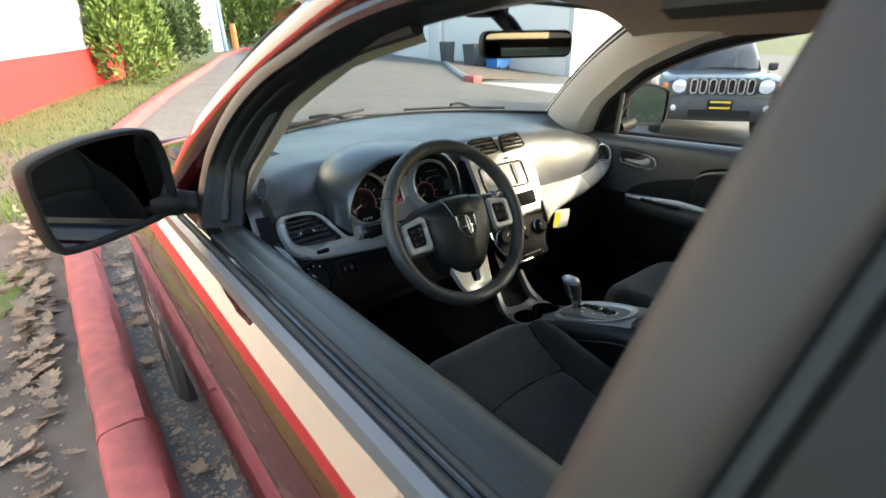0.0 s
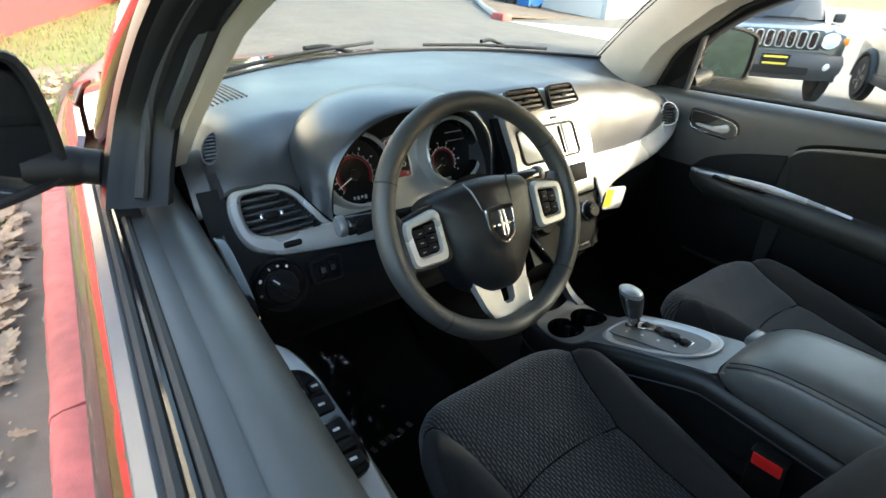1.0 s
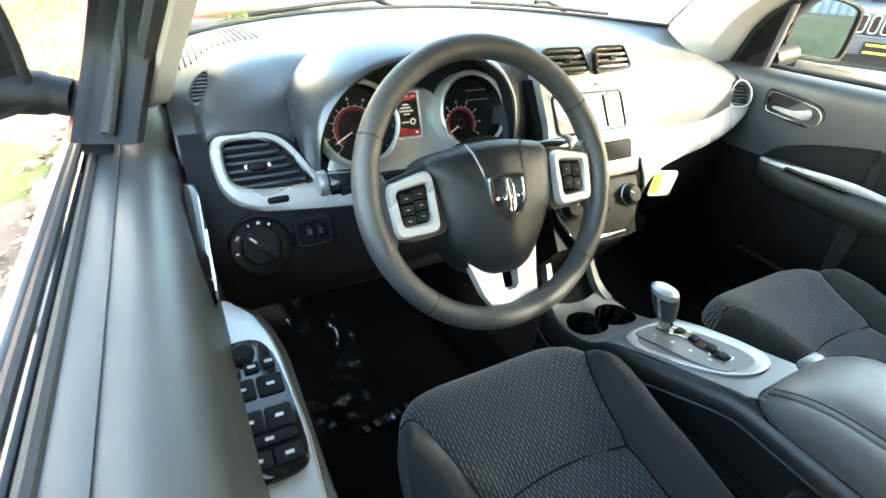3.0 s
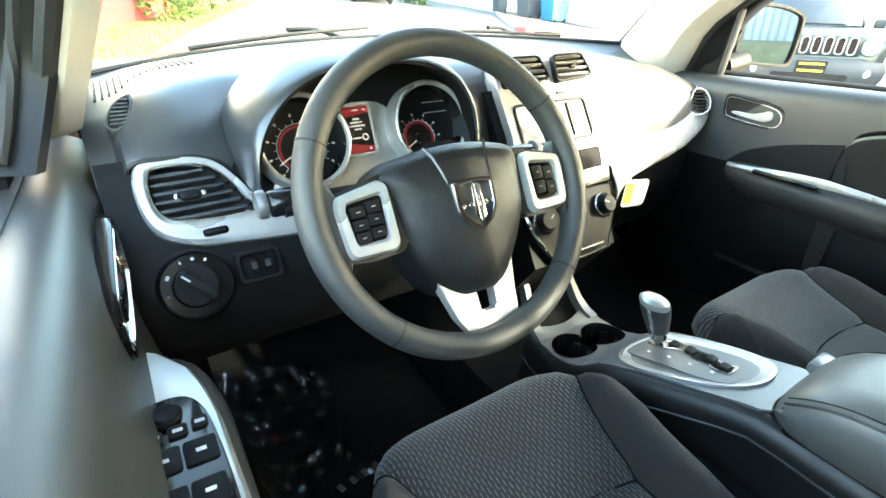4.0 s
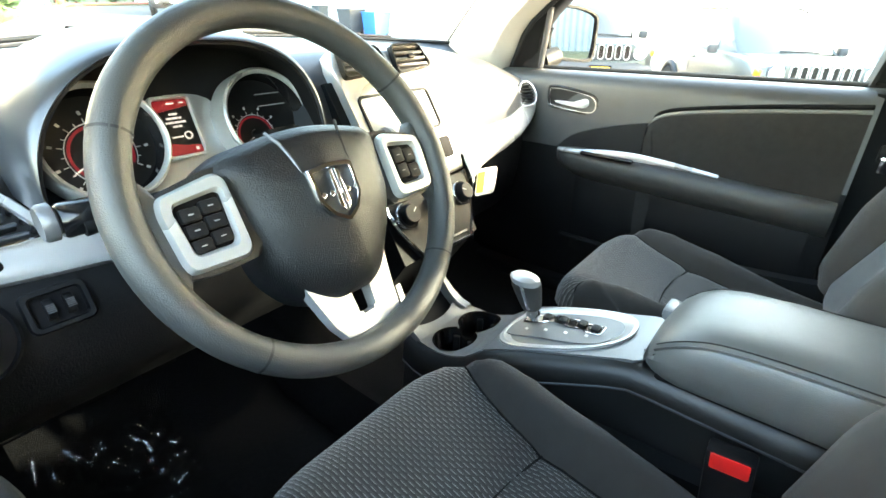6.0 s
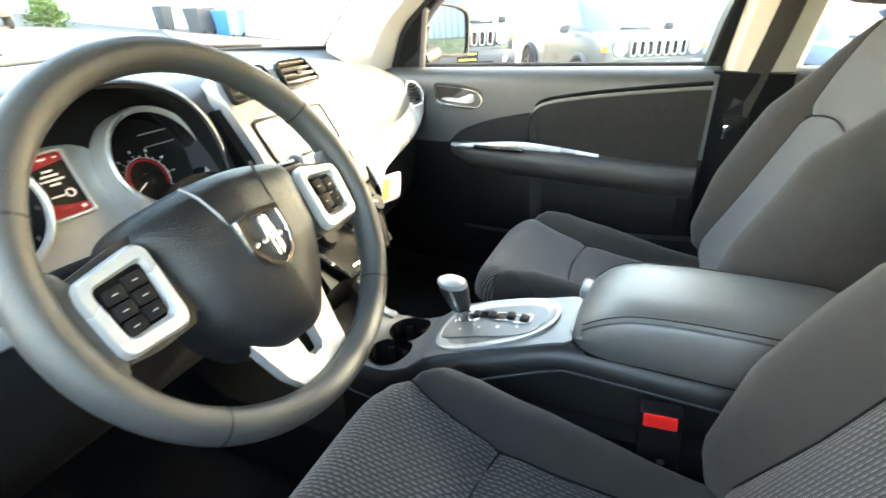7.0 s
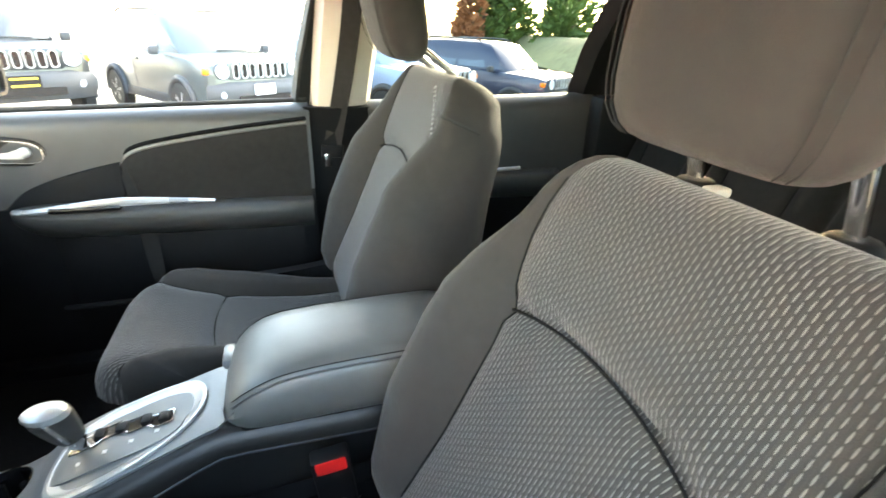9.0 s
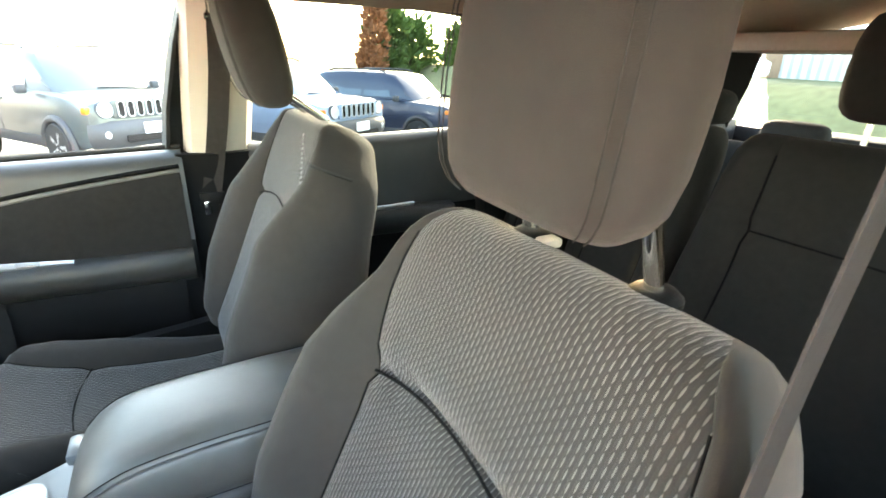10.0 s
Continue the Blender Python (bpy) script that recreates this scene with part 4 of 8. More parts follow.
for x in (-0.080, 0.008, 0.088):
    k = part("climate_knob", lathe([(0.024, -0.006), (0.024, 0.003), (0.020, 0.005), (0.018, 0.016), (0.016, 0.0185), (0.001, 0.0185)], ST @ Matrix.Translation((x, -0.335 + (0.012 if x else 0), 0)), 28), HARD, dash, "round black climate knob")
    part("knob_ring", lathe([(0.026, -0.006), (0.026, 0.002), (0.0245, 0.004), (0.0245, -0.006)], ST @ Matrix.Translation((x, -0.335 + (0.012 if x else 0), 0)), 28), CHROME, k)
    part("knob_mark", box(-0.001, 0.001, 0.004, 0.015, 0.0185, 0.0193, 0, ST @ Matrix.Translation((x, -0.335 + (0.012 if x else 0), 0)) @ Matrix.Rotation(0.6 * x * 20, 4, "Z")), MARK, k)
part("lower_slot", box(-0.055, 0.06, -0.398, -0.394, -0.004, -0.001, 0, ST), CHROME, dash)

# silver strip that sweeps to the passenger's end
path = bend([(0.100, 0.184, 0.972), (0.170, 0.228, 0.970), (0.29, 0.285, 0.961), (0.43, 0.328, 0.953), (0.57, 0.356, 0.956), (0.68, 0.380, 0.980), (0.728, 0.396, 1.010), (0.738, 0.428, 1.035)], 6)
rows = []
for i, p in enumerate(path):
    k = i / (len(path) - 1)
    w = 0.085 - 0.030 * k
    roll = [p + Vector((0.004, 0.085, 0.010)), p + Vector((0, 0.012, 0.002))]
    for q in range(9):
        a = radians(-8 + 17 * q)
        roll.append(p + Vector((0.012 * k * q / 8, 0.004 - 0.026 * math.sin(max(0.0, a)) * (1 if q < 6 else 0.92 - 0.28 * (q - 6)), -w * q / 8)))
    rows.append(roll)
part("silver_strip", grid(rows, thick=0.003), SATIN, dash, "satin silver rolled dashboard strip")
# passenger's end vent
PV = plane_at((0.690, 0.386, 1.004), 24, -30)
o = smooth_outline([(-0.034, -0.036), (0.030, -0.034), (0.040, 0.006), (0.016, 0.042), (-0.018, 0.040)], 2)
pv = part("air_vent", ring(o, [(x * 0.86, y * 0.90) for x, y in o], -0.03, 0.006, PV, 0.003), SATIN, dash, "small passenger end vent in silver rim")
part("vent_well", prism([(x * 0.88, y * 0.92) for x, y in o], -0.02, -0.012, PV), GLOSS, pv)
for k in range(7):
    part("louvre", box(-0.026, 0.026, -0.030 + 0.0095 * k, -0.0268 + 0.0095 * k, -0.012, 0.003, 0, PV), HARD, pv)
# lower passenger dash with the glovebox
rows = []
for y, z in [(0.40, 0.99), (0.36, 0.90), (0.345, 0.86), (0.35, 0.78), (0.37, 0.70), (0.42, 0.64), (0.55, 0.60)]:
    rows.append([(x, y - 0.07 * max(0, (0.30 - x) / 0.2) * (1 if z > 0.7 else 0.5) + 0.055, z - 0.045 + 0.06 * (x - 0.1)) for x in [0.10 + 0.64 * i / 12 for i in range(13)]])
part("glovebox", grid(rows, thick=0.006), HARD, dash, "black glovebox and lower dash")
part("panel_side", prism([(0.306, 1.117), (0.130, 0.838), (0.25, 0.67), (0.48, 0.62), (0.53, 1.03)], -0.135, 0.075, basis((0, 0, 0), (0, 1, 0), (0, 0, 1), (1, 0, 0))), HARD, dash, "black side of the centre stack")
part("column_shroud", prism(smooth_outline([(-0.05, -0.045), (0.05, -0.045), (0.055, 0.03), (-0.055, 0.03)], 2), -0.30, -0.055, plane_at((-0.387, 0.0135, 1.075), 28.5), 0.02), HARD, dash, "black steering column shroud")
for k, sx in enumerate((-1, 1)):
    st = tube(bend([(-0.387 + sx * 0.04, 0.105, 1.06), (-0.387 + sx * 0.12, 0.10, 1.065), (-0.387 + sx * 0.175, 0.098, 1.062)], 4), 0.0095, 10)
    stalk = part("column_stalk", st, HARD, dash, "black control stalk")
    part("stalk_grip", tube([(-0.387 + sx * q, 0.105, 1.068) for q in (0.128, 0.134, 0.185, 0.188)], [0.010, 0.0140, 0.0150, 0.013], 16), GLOSS, stalk)
    part("stalk_end", tube([(-0.387 + sx * q, 0.106, 1.069) for q in (0.189, 0.191, 0.198, 0.201)], [0.012, 0.0160, 0.0160, 0.014], 18), GREYTRIM, stalk)
for x in (-0.51, -0.39):
    part("pedal", box(x - 0.035, x + 0.035, 0.62, 0.635, 0.50, 0.60, 0.006, Matrix.Rotation(0.0, 4, "X")), RUBBER, dash, "black rubber pedal")

# ---- steering wheel ----
WM = plane_at((-0.387, 0.0135, 1.075), 28.5)
sw = thing("steering_wheel", "black leather steering wheel with satin silver spokes", "steering wheel", (-0.387, 0.0135, 1.075))
R = 0.170
rows = []
for k in range(96):
    a = k * math.tau / 96
    thick = 0.0165 + 0.0018 * abs(math.cos(a)) ** 6
    rows.append([Vector(((R + math.cos(b) * 0.0150) * math.cos(a), (R + math.cos(b) * 0.0150) * math.sin(a), math.sin(b) * thick)) for b in [j * math.tau / 14 for j in range(14)]])
bm = grid(rows, closed_u=True, closed_v=True)
bm.transform(WM)
rim = part("rim", bm, LEATHER, sw)
for a in (153.5, 31, 227, 315):
    c = radians(a)
    rr = []
    for dv in (-0.0012, 0.0012):
        rr.append([Vector(((R + math.cos(b) * 0.0156) * math.cos(c + dv / R), (R + math.cos(b) * 0.0156) * math.sin(c + dv / R), math.sin(b) * 0.0176)) for b in [j * math.tau / 16 for j in range(16)]])
    bm = grid(rr, closed_u=True)
    bm.transform(WM)
    part("seam", bm, RUBBER, rim)
# hub cover, crowned
hub_o = round_poly([(-0.100, 0.034), (-0.082, 0.047), (-0.03, 0.054), (0.0, 0.055), (0.03, 0.054), (0.082, 0.046), (0.092, 0.034), (0.088, 0.010), (0.084, -0.030), (0.070, -0.066), (0.048, -0.098), (0.024, -0.113), (-0.028, -0.113), (-0.054, -0.098), (-0.075, -0.066), (-0.081, -0.030), (-0.086, 0.012)], 0.014)
rows = []
for k, h in ((1.03, -0.035), (1.03, -0.012), (1.0, 0.004), (0.95, 0.013), (0.85, 0.020), (0.65, 0.025), (0.42, 0.028), (0.2, 0.030), (0.02, 0.0305)):
    rows.append([(x * k, -0.02 + (y + 0.02) * k, h - 0.012 * abs(x * k / 0.1) ** 1.2 - 0.016 * max(0.0, (-0.02 - y * k) / 0.09) * min(1.0, abs(x * k - 0.004) / 0.05)) for x, y in hub_o])
bm = capped(rows)
bm.transform(WM)
hub = part("hub_cover", bm, HUBSKIN, sw, "grained black airbag cover")
# crease lines with their light painted in: left grey as lit, right dark as shaded
for sx in (-1, 1):
    part("cover_line", tube([WM @ Vector((sx * x, y, h)) for x, y, h in ((0.040, 0.053, 0.0120), (0.034, 0.040, 0.0180), (0.030, 0.022, 0.0225), (0.027, 0.004, 0.0245))], 0.0016, 6), GREYTRIM if sx < 0 else RUBBER, hub)
shield = round_poly([(-0.029, 0.010), (-0.012, 0.0125), (0.0, 0.013), (0.012, 0.0125), (0.029, 0.010), (0.0275, -0.024), (0.017, -0.041), (0.0, -0.051), (-0.017, -0.041), (-0.0275, -0.024)], 0.003)
shield = [(x * 0.90 - 0.002, y * 0.92) for x, y in shield]
em = part("emblem", prism(shield, 0.022, 0.0285, WM, 0.001), HUBSKIN, hub, "plain silver shield emblem")
part("emblem_frame", ring(shield, [(x * 0.80, -0.018 + (y + 0.018) * 0.80) for x, y in shield], 0.026, 0.0325, WM, 0.002), CHROME, em)
for k in range(-2, 3):
    part("emblem_stud", prism([(0.0095 * k - 0.0035, -0.017), (0.0095 * k, -0.0205), (0.0095 * k + 0.0035, -0.017), (0.0095 * k, -0.0135)], 0.028, 0.0318, WM, 0.0006), CHROME, em)
for sx in (-1, 1):
    part("emblem_bar", prism([(sx * 0.0015, -0.036), (sx * 0.0065, -0.030), (sx * 0.0050, 0.003), (sx * 0.0015, 0.005)][::sx], 0.028, 0.0325, WM, 0.0008), CHROME, em)
for sx, kinds in ((-1, 6), (1, 4)):
    o = round_poly([(sx * 0.076, 0.036), (sx * 0.098, 0.036), (sx * 0.150, 0.024), (sx * 0.154, 0.006), (sx * 0.150, -0.044), (sx * 0.120, -0.049), (sx * 0.076, -0.046)][::sx], 0.008)
    part("spoke_base", prism(o, -0.020, 0.001, WM, 0.005, 3), HUBSKIN, sw, "black spoke behind the silver trim")
    o = round_poly([(sx * 0.089, 0.026), (sx * 0.097, 0.031), (sx * 0.146, 0.021), (sx * 0.149, 0.008), (sx * 0.146, -0.036), (sx * 0.141, -0.043), (sx * 0.094, -0.044), (sx * 0.088, -0.037)][::sx], 0.006)
    inn_o = round_poly([(sx * 0.097, 0.014), (sx * 0.101, 0.016), (sx * 0.135, 0.012), (sx * 0.137, 0.006), (sx * 0.134, -0.025), (sx * 0.131, -0.029), (sx * 0.102, -0.029), (sx * 0.099, -0.024)][::sx], 0.003)
    sp = part("spoke", ring(o, inn_o, -0.004, 0.0115, WM, 0.005), SATIN, sw, "satin silver spoke trim around the switches")
    pod = part("switch_pod", prism(inn_o, -0.002, 0.005, WM), GLOSS, sp)
    nr = 3 if kinds == 6 else 2
    hh = (0.039 if nr == 3 else 0.036) / nr
    for c in range(2):
        for r in range(nr):
            bx, by = sx * 0.1175 + (c - 0.5) * 0.0172, 0.0105 - hh * (r + 0.5) + 0.0015 * (1 - 2 * c) * sx
            part("switch_button", prism(rounded(0.0160, hh - 0.0016, 0.0022, bx, by), 0.004, 0.0095, WM, 0.0014), HARD, pod)
            part("switch_print", box(bx - 0.0022, bx + 0.0022, by - 0.0005, by + 0.0005, 0.0095, 0.0098, 0, WM), PRINT, pod)
    part("rim_joint", prism(smooth_outline([(sx * 0.140, 0.034), (sx * 0.166, 0.044), (sx * 0.166, -0.064), (sx * 0.138, -0.054)], 2), -0.012, 0.005, WM, 0.005), LEATHER, sw)
lo = round_poly([(-0.064, -0.058), (-0.010, -0.062), (-0.006, -0.139), (0.016, -0.139), (0.019, -0.062), (0.058, -0.058), (0.050, -0.100), (0.046, -0.128), (0.043, -0.156), (0.006, -0.163), (-0.026, -0.158), (-0.038, -0.138)], 0.004)
part("lower_spoke", prism(lo, -0.022, -0.006, WM, 0.003, 2), SATIN, sw, "satin silver lower double spoke")
part("hub_back", lathe([(0.05, -0.09), (0.075, -0.05), (0.085, -0.02), (0.02, -0.015)], WM @ Matrix.Translation((0, -0.02, 0)), 28), HARD, sw)

# ---- centre console ----
con = thing("centre_console", "black centre console with grey top and cup holders", "console", (-0.03, -0.2, 0.42))


def con_top(y):
    return linear([(-0.62, 0.800), (-0.24, 0.802), (-0.18, 0.786), (-0.10, 0.766), (-0.05, 0.748), (-0.03, 0.738), (0.0, 0.712), (0.03, 0.698), (0.06, 0.691), (0.10, 0.690), (0.13, 0.698), (0.16, 0.722), (0.20, 0.765)], y)


def con_mid(y):
    return linear([(-0.62, -0.018), (-0.26, -0.020), (-0.10, -0.042), (0.0, -0.056), (0.2, -0.050)], y)


def con_half(y):
    return linear([(-0.62, 0.076), (-0.26, 0.070), (-0.18, 0.074), (-0.10, 0.082), (0.0, 0.084), (0.08, 0.084), (0.13, 0.078), (0.20, 0.066)], y)


con_ys = [-0.62, -0.5, -0.4, -0.32, -0.28, -0.25, -0.22, -0.19, -0.16, -0.13, -0.10, -0.07, -0.05, -0.03, -0.01, 0.01, 0.03, 0.05, 0.07, 0.10, 0.13]
rows = []
for y in con_ys:
    t, m, w = con_top(y), con_mid(y), con_half(y)
    deep = spline([(-0.045, 0.0), (-0.02, 1.0)], y)
    ti = t - 0.001 - 0.075 * deep
    band = linear([(-0.62, 0.036), (-0.25, 0.034), (-0.10, 0.046), (0.13, 0.050)], y)
    left = [(m - w - 0.020, 0.42), (m - w - 0.018, t - band - 0.060), (m - w - 0.012, t - band - 0.010), (m - w - 0.016, t - band), (m - w - 0.017, t - band + 0.005), (m - w - 0.013, t - 0.016), (m - w - 0.007, t - 0.006), (m - w, t - 0.0012), (m - w + 0.008, t), (m - w + 0.010, ti)]
    rows.append([(x, y, z) for x, z in left] + [(2 * m - x, y, z) for x, z in left[::-1]])
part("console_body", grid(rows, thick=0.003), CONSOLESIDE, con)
for sx in (-1, 1):
    part("console_lip", tube([(con_mid(y) + sx * (con_half(y) + 0.0165), y, con_top(y) - linear([(-0.62, 0.036), (-0.25, 0.034), (-0.10, 0.046), (0.13, 0.050)], y) + 0.001) for y in con_ys], 0.0022, 8), PAD, con, "soft moulded console lip")


def console_sheet(name, outline, lift, mat, label="", depth=0.006, parent=None, hole=None, dish=0.0):
    """A piece that follows the console's top; dish sinks it towards its middle."""
    out = smooth_outline(outline, 2)
    if hole is not None:
        bm = ring(out, smooth_outline(hole, 2), 0, 1, Matrix.Identity(4))
    else:
        mx, my = sum(p[0] for p in out) / len(out), sum(p[1] for p in out) / len(out)
        rows = [[(x, y, 0) for x, y in out]] + [[(mx + (x - mx) * k, my + (y - my) * k, 1) for x, y in out] for k in (1.0, 0.94, 0.86, 0.74, 0.55, 0.3, 0.02)]
        bm = capped(rows)
    for v in bm.verts:
        top = v.co.z > 0.5
        q = 0.0
        if dish and top:
            d = math.hypot(v.co.x - mx, v.co.y - my)
            edge = min(math.hypot(v.co.x - x, v.co.y - y) for x, y in out)
            q = dish * min(1.0, edge / 0.022) ** 0.8
        v.co.z = con_top(v.co.y) + lift - q - (0 if top else depth)
    return part(name, bm, mat, parent or con, label, sharp=50)


def con_edge(y, sx, inset):
    return (con_mid(y) + sx * (con_half(y) - inset), y)


plate = [con_edge(y, 1, 0.004) for y in (-0.262, -0.22, -0.16, -0.10, -0.045, -0.024)] + [con_edge(y, -1, 0.004) for y in (-0.024, -0.045, -0.10, -0.16, -0.22, -0.262)]
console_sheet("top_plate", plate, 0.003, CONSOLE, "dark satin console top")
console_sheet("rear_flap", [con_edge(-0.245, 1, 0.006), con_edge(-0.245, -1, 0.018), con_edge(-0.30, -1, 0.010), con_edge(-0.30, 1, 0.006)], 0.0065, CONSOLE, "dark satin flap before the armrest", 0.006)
# cup holder plate: a sheet with two overlapping round wells cut out
CUPS = ((-0.088, 0.056), (-0.016, 0.052))
CUP_R = 0.0395
bm = bmesh.new()
nx, ny = 60, 54
pts = {}
for i in range(nx + 1):
    for j in range(ny + 1):
        y = -0.028 + 0.168 * j / ny
        w = con_half(y) - 0.004
        x = con_mid(y) - w + 2 * w * i / nx
        front = 0.118 + 0.022 * (abs(x - con_mid(y)) / w) ** 2
        y = -0.028 + (front + 0.028) * j / ny
        inside = False
        for cx, cy in CUPS:
            d = math.hypot(x - cx, y - cy)
            if d < CUP_R - 0.0008:
                inside = True
            if abs(d - CUP_R) < 0.0030 and d > 0:
                x, y = cx + (x - cx) * CUP_R / d, cy + (y - cy) * CUP_R / d
        if any(math.hypot(x - cx, y - cy) < CUP_R - 0.0008 for cx, cy in CUPS):
            inside = True
        pts[i, j] = None if inside else bm.verts.new((x, y, con_top(y) + 0.003))
for i in range(nx):
    for j in range(ny):
        q = [pts[i, j], pts[i + 1, j], pts[i + 1, j + 1], pts[i, j + 1]]
        if all(q) and not any(all(math.hypot(v.co.x - cx, v.co.y - cy) < CUP_R + 0.0004 for v in q) for cx, cy in CUPS):
            bm.faces.new(q)
loose = [v for v in bm.verts if not v.link_faces]
bmesh.ops.delete(bm, geom=loose, context="VERTS")
bmesh.ops.recalc_face_normals(bm, faces=bm.faces[:])
bmesh.ops.solidify(bm, geom=bm.faces[:], thickness=0.004)
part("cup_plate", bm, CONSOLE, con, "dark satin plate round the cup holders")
for cx, cy in CUPS:
    other = CUPS[1] if cx == CUPS[0][0] else CUPS[0]
    rows = []
    for r, h in ((CUP_R + 0.0010, 0.0045), (CUP_R - 0.0012, 0.0050), (CUP_R - 0.0028, 0.001), (0.0350, -0.03), (0.0345, -0.066), (0.001, -0.067)):
        row = []
        for k in range(48):
            a = k * math.tau / 48
            x, y = cx + r * math.cos(a), cy + r * math.sin(a)
            sunk = h - 0.018 if h > -0.01 and math.hypot(x - other[0], y - other[1]) < CUP_R + 0.002 else h
            row.append((x, y, con_top(y) + sunk if h > -0.01 else con_top(cy) + h))
        rows.append(row)
    cup = part("cup_holder", grid(rows, closed_u=True), GLOSS, con, "deep dark round cup holder")
    for q in (-0.5, 0.6, 1.7):
        part("cup_rib", box(0.026, 0.034, -0.006, 0.006, -0.060, -0.010, 0.002, Matrix.Translation((cx, cy, con_top(cy))) @ Matrix.Rotation(q - 1.2, 4, "Z")), HARD, cup)
    part("cup_pad", box(-0.018, 0.018, -0.012, 0.010, -0.066, -0.058, 0.003, Matrix.Translation((cx, cy, con_top(cy)))), RUBBER, cup)
# front arms of the console and the cubby
for sx in (-1, 1):
    arm_rows = []
    for y, z, off, w in ((0.105, 0.693, 0.0, 0.012), (0.125, 0.699, 0.0, 0.011), (0.145, 0.716, 0.003, 0.009), (0.165, 0.744, 0.007, 0.0075), (0.190, 0.785, 0.011, 0.007), (0.215, 0.83, 0.014, 0.007)):
        x = con_mid(y) + sx * (con_half(min(y, 0.13)) - 0.012 - off)
        arm_rows.append([(x - w, y, z), (x - w * 0.8, y - 0.004, z + 0.005), (x + w * 0.8, y - 0.004, z + 0.005), (x + w, y, z), (x + w, y + 0.012, z - 0.006), (x - w, y + 0.012, z - 0.006)])
    part("console_arm", capped(arm_rows), CONSOLE, con, "dark satin console strut")
console_sheet("cubby", [(con_mid(0.12) - 0.070, 0.115), (con_mid(0.12) + 0.070, 0.115), (con_mid(0.2) + 0.06, 0.19), (con_mid(0.2) - 0.06, 0.19)], -0.02, TUNNEL, "dark cubby below the stack", 0.004)
# gear gate: leaf-shaped silver dish with a dark plate and a stepped slot
bz_o = [(-0.100, -0.037), (-0.045, -0.026), (0.006, -0.040), (0.024, -0.085), (0.036, -0.160), (0.030, -0.205), (0.004, -0.226), (-0.040, -0.226), (-0.080, -0.196), (-0.112, -0.130), (-0.121, -0.075)]
bz_c = (-0.040, -0.128)
bz_i = [(bz_c[0] + (x - bz_c[0]) * 0.93, bz_c[1] + (y - bz_c[1]) * 0.945) for x, y in bz_o]
console_sheet("gate_bezel", bz_o, 0.0075, SATIN, "satin silver gear gate bezel", 0.008, None, bz_i)
console_sheet("gate_dish", bz_i, 0.0068, SATIN, "dished satin silver gate surround", 0.010, None, None, 0.006)
console_sheet("gate_plate", [(-0.082, -0.036), (-0.040, -0.030), (-0.004, -0.042), (0.002, -0.075), (-0.006, -0.120), (-0.020, -0.175), (-0.036, -0.200), (-0.066, -0.200), (-0.080, -0.160), (-0.083, -0.100)], 0.0060, CONSOLE, "dark gear gate plate", 0.005)
slot_o = [(-0.036, -0.050), (-0.014, -0.050), (-0.012, -0.082), (-0.008, -0.090), (-0.008, -0.112), (-0.014, -0.120), (-0.014, -0.148), (-0.022, -0.156), (-0.022, -0.184), (-0.046, -0.184), (-0.046, -0.160), (-0.038, -0.152), (-0.038, -0.126), (-0.031, -0.118), (-0.031, -0.092), (-0.036, -0.084)]
slot_r = round_poly(slot_o, 0.002, 2)
bm = prism(slot_r, 0, 1, Matrix.Identity(4))
for v in bm.verts:
    v.co.z = con_top(v.co.y) + (0.0072 if v.co.z > 0.5 else 0.0)
part("gate_slot", bm, GLOSS, con, "black gear gate slot")
part("gate_rim", tube([(x, y, con_top(y) + 0.0075) for x, y in slot_r], 0.0011, 6, True), CHROME, con, "thin chrome gate edge")
for k, (x, y) in enumerate(((-0.020, -0.086), (-0.024, -0.115), (-0.026, -0.148), (-0.034, -0.172))):
    part("gate_tooth", box(x - 0.008, x + 0.010, y - 0.007, y + 0.007, con_top(y) + 0.002, con_top(y) + 0.0125, 0.003), HARD, con)
for k in range(4):
    y = -0.070 - 0.032 * k
    part("gate_print", box(-0.063 + 0.002 * k, -0.057 + 0.002 * k, y - 0.003, y + 0.003, con_top(y) + 0.0062, con_top(y) + 0.0066, 0), MARK, con)
# selector lever
lever = thing("gear_lever", "black leather gear lever with chrome cap", "gear lever", (-0.022, -0.07, 0.755))
LB, LT = Vector((-0.026, -0.068, 0.752)), Vector((-0.052, -0.052, 0.848))
LM = basis(LB, (1, 0, 0), (0, 1, 0), (LT - LB).normalized())
part("lever_shaft", tube([LM @ Vector((0, 0, 0)), LM @ Vector((0, 0, 0.028))], 0.007, 12), CHROME, lever)
part("lever_collar", tube([LM @ Vector((0, 0, h)) for h in (0.022, 0.030, 0.042)], [0.011, 0.0145, 0.012], 16), CHROME, lever)
part("lever_grip", tube([LM @ Vector((0, 0, h)) for h in (0.040, 0.055, 0.070, 0.085, 0.094)], [0.014, 0.0165, 0.0185, 0.0200, 0.0195], 18, flat=1.25, up=(0, 1, 0)), LEATHER, lever)
rows = [[LM @ Vector((math.cos(a) * r, math.sin(a) * r * 1.25, 0.092 + h)) for a in [k * math.tau / 18 for k in range(18)]] for r, h in ((0.0198, 0.0), (0.0203, 0.004), (0.0195, 0.010), (0.015, 0.0140), (0.008, 0.0155), (0.001, 0.016))]
part("lever_cap", capped(rows), SATIN, lever, "silver lever cap")
for sx in (-1, 1):
    part("lever_strip", tube([LM @ Vector((sx * 0.0165, -0.004, 0.045)), LM @ Vector((sx * 0.0205, -0.004, 0.094))], 0.0035, 8), CHROME, lever)
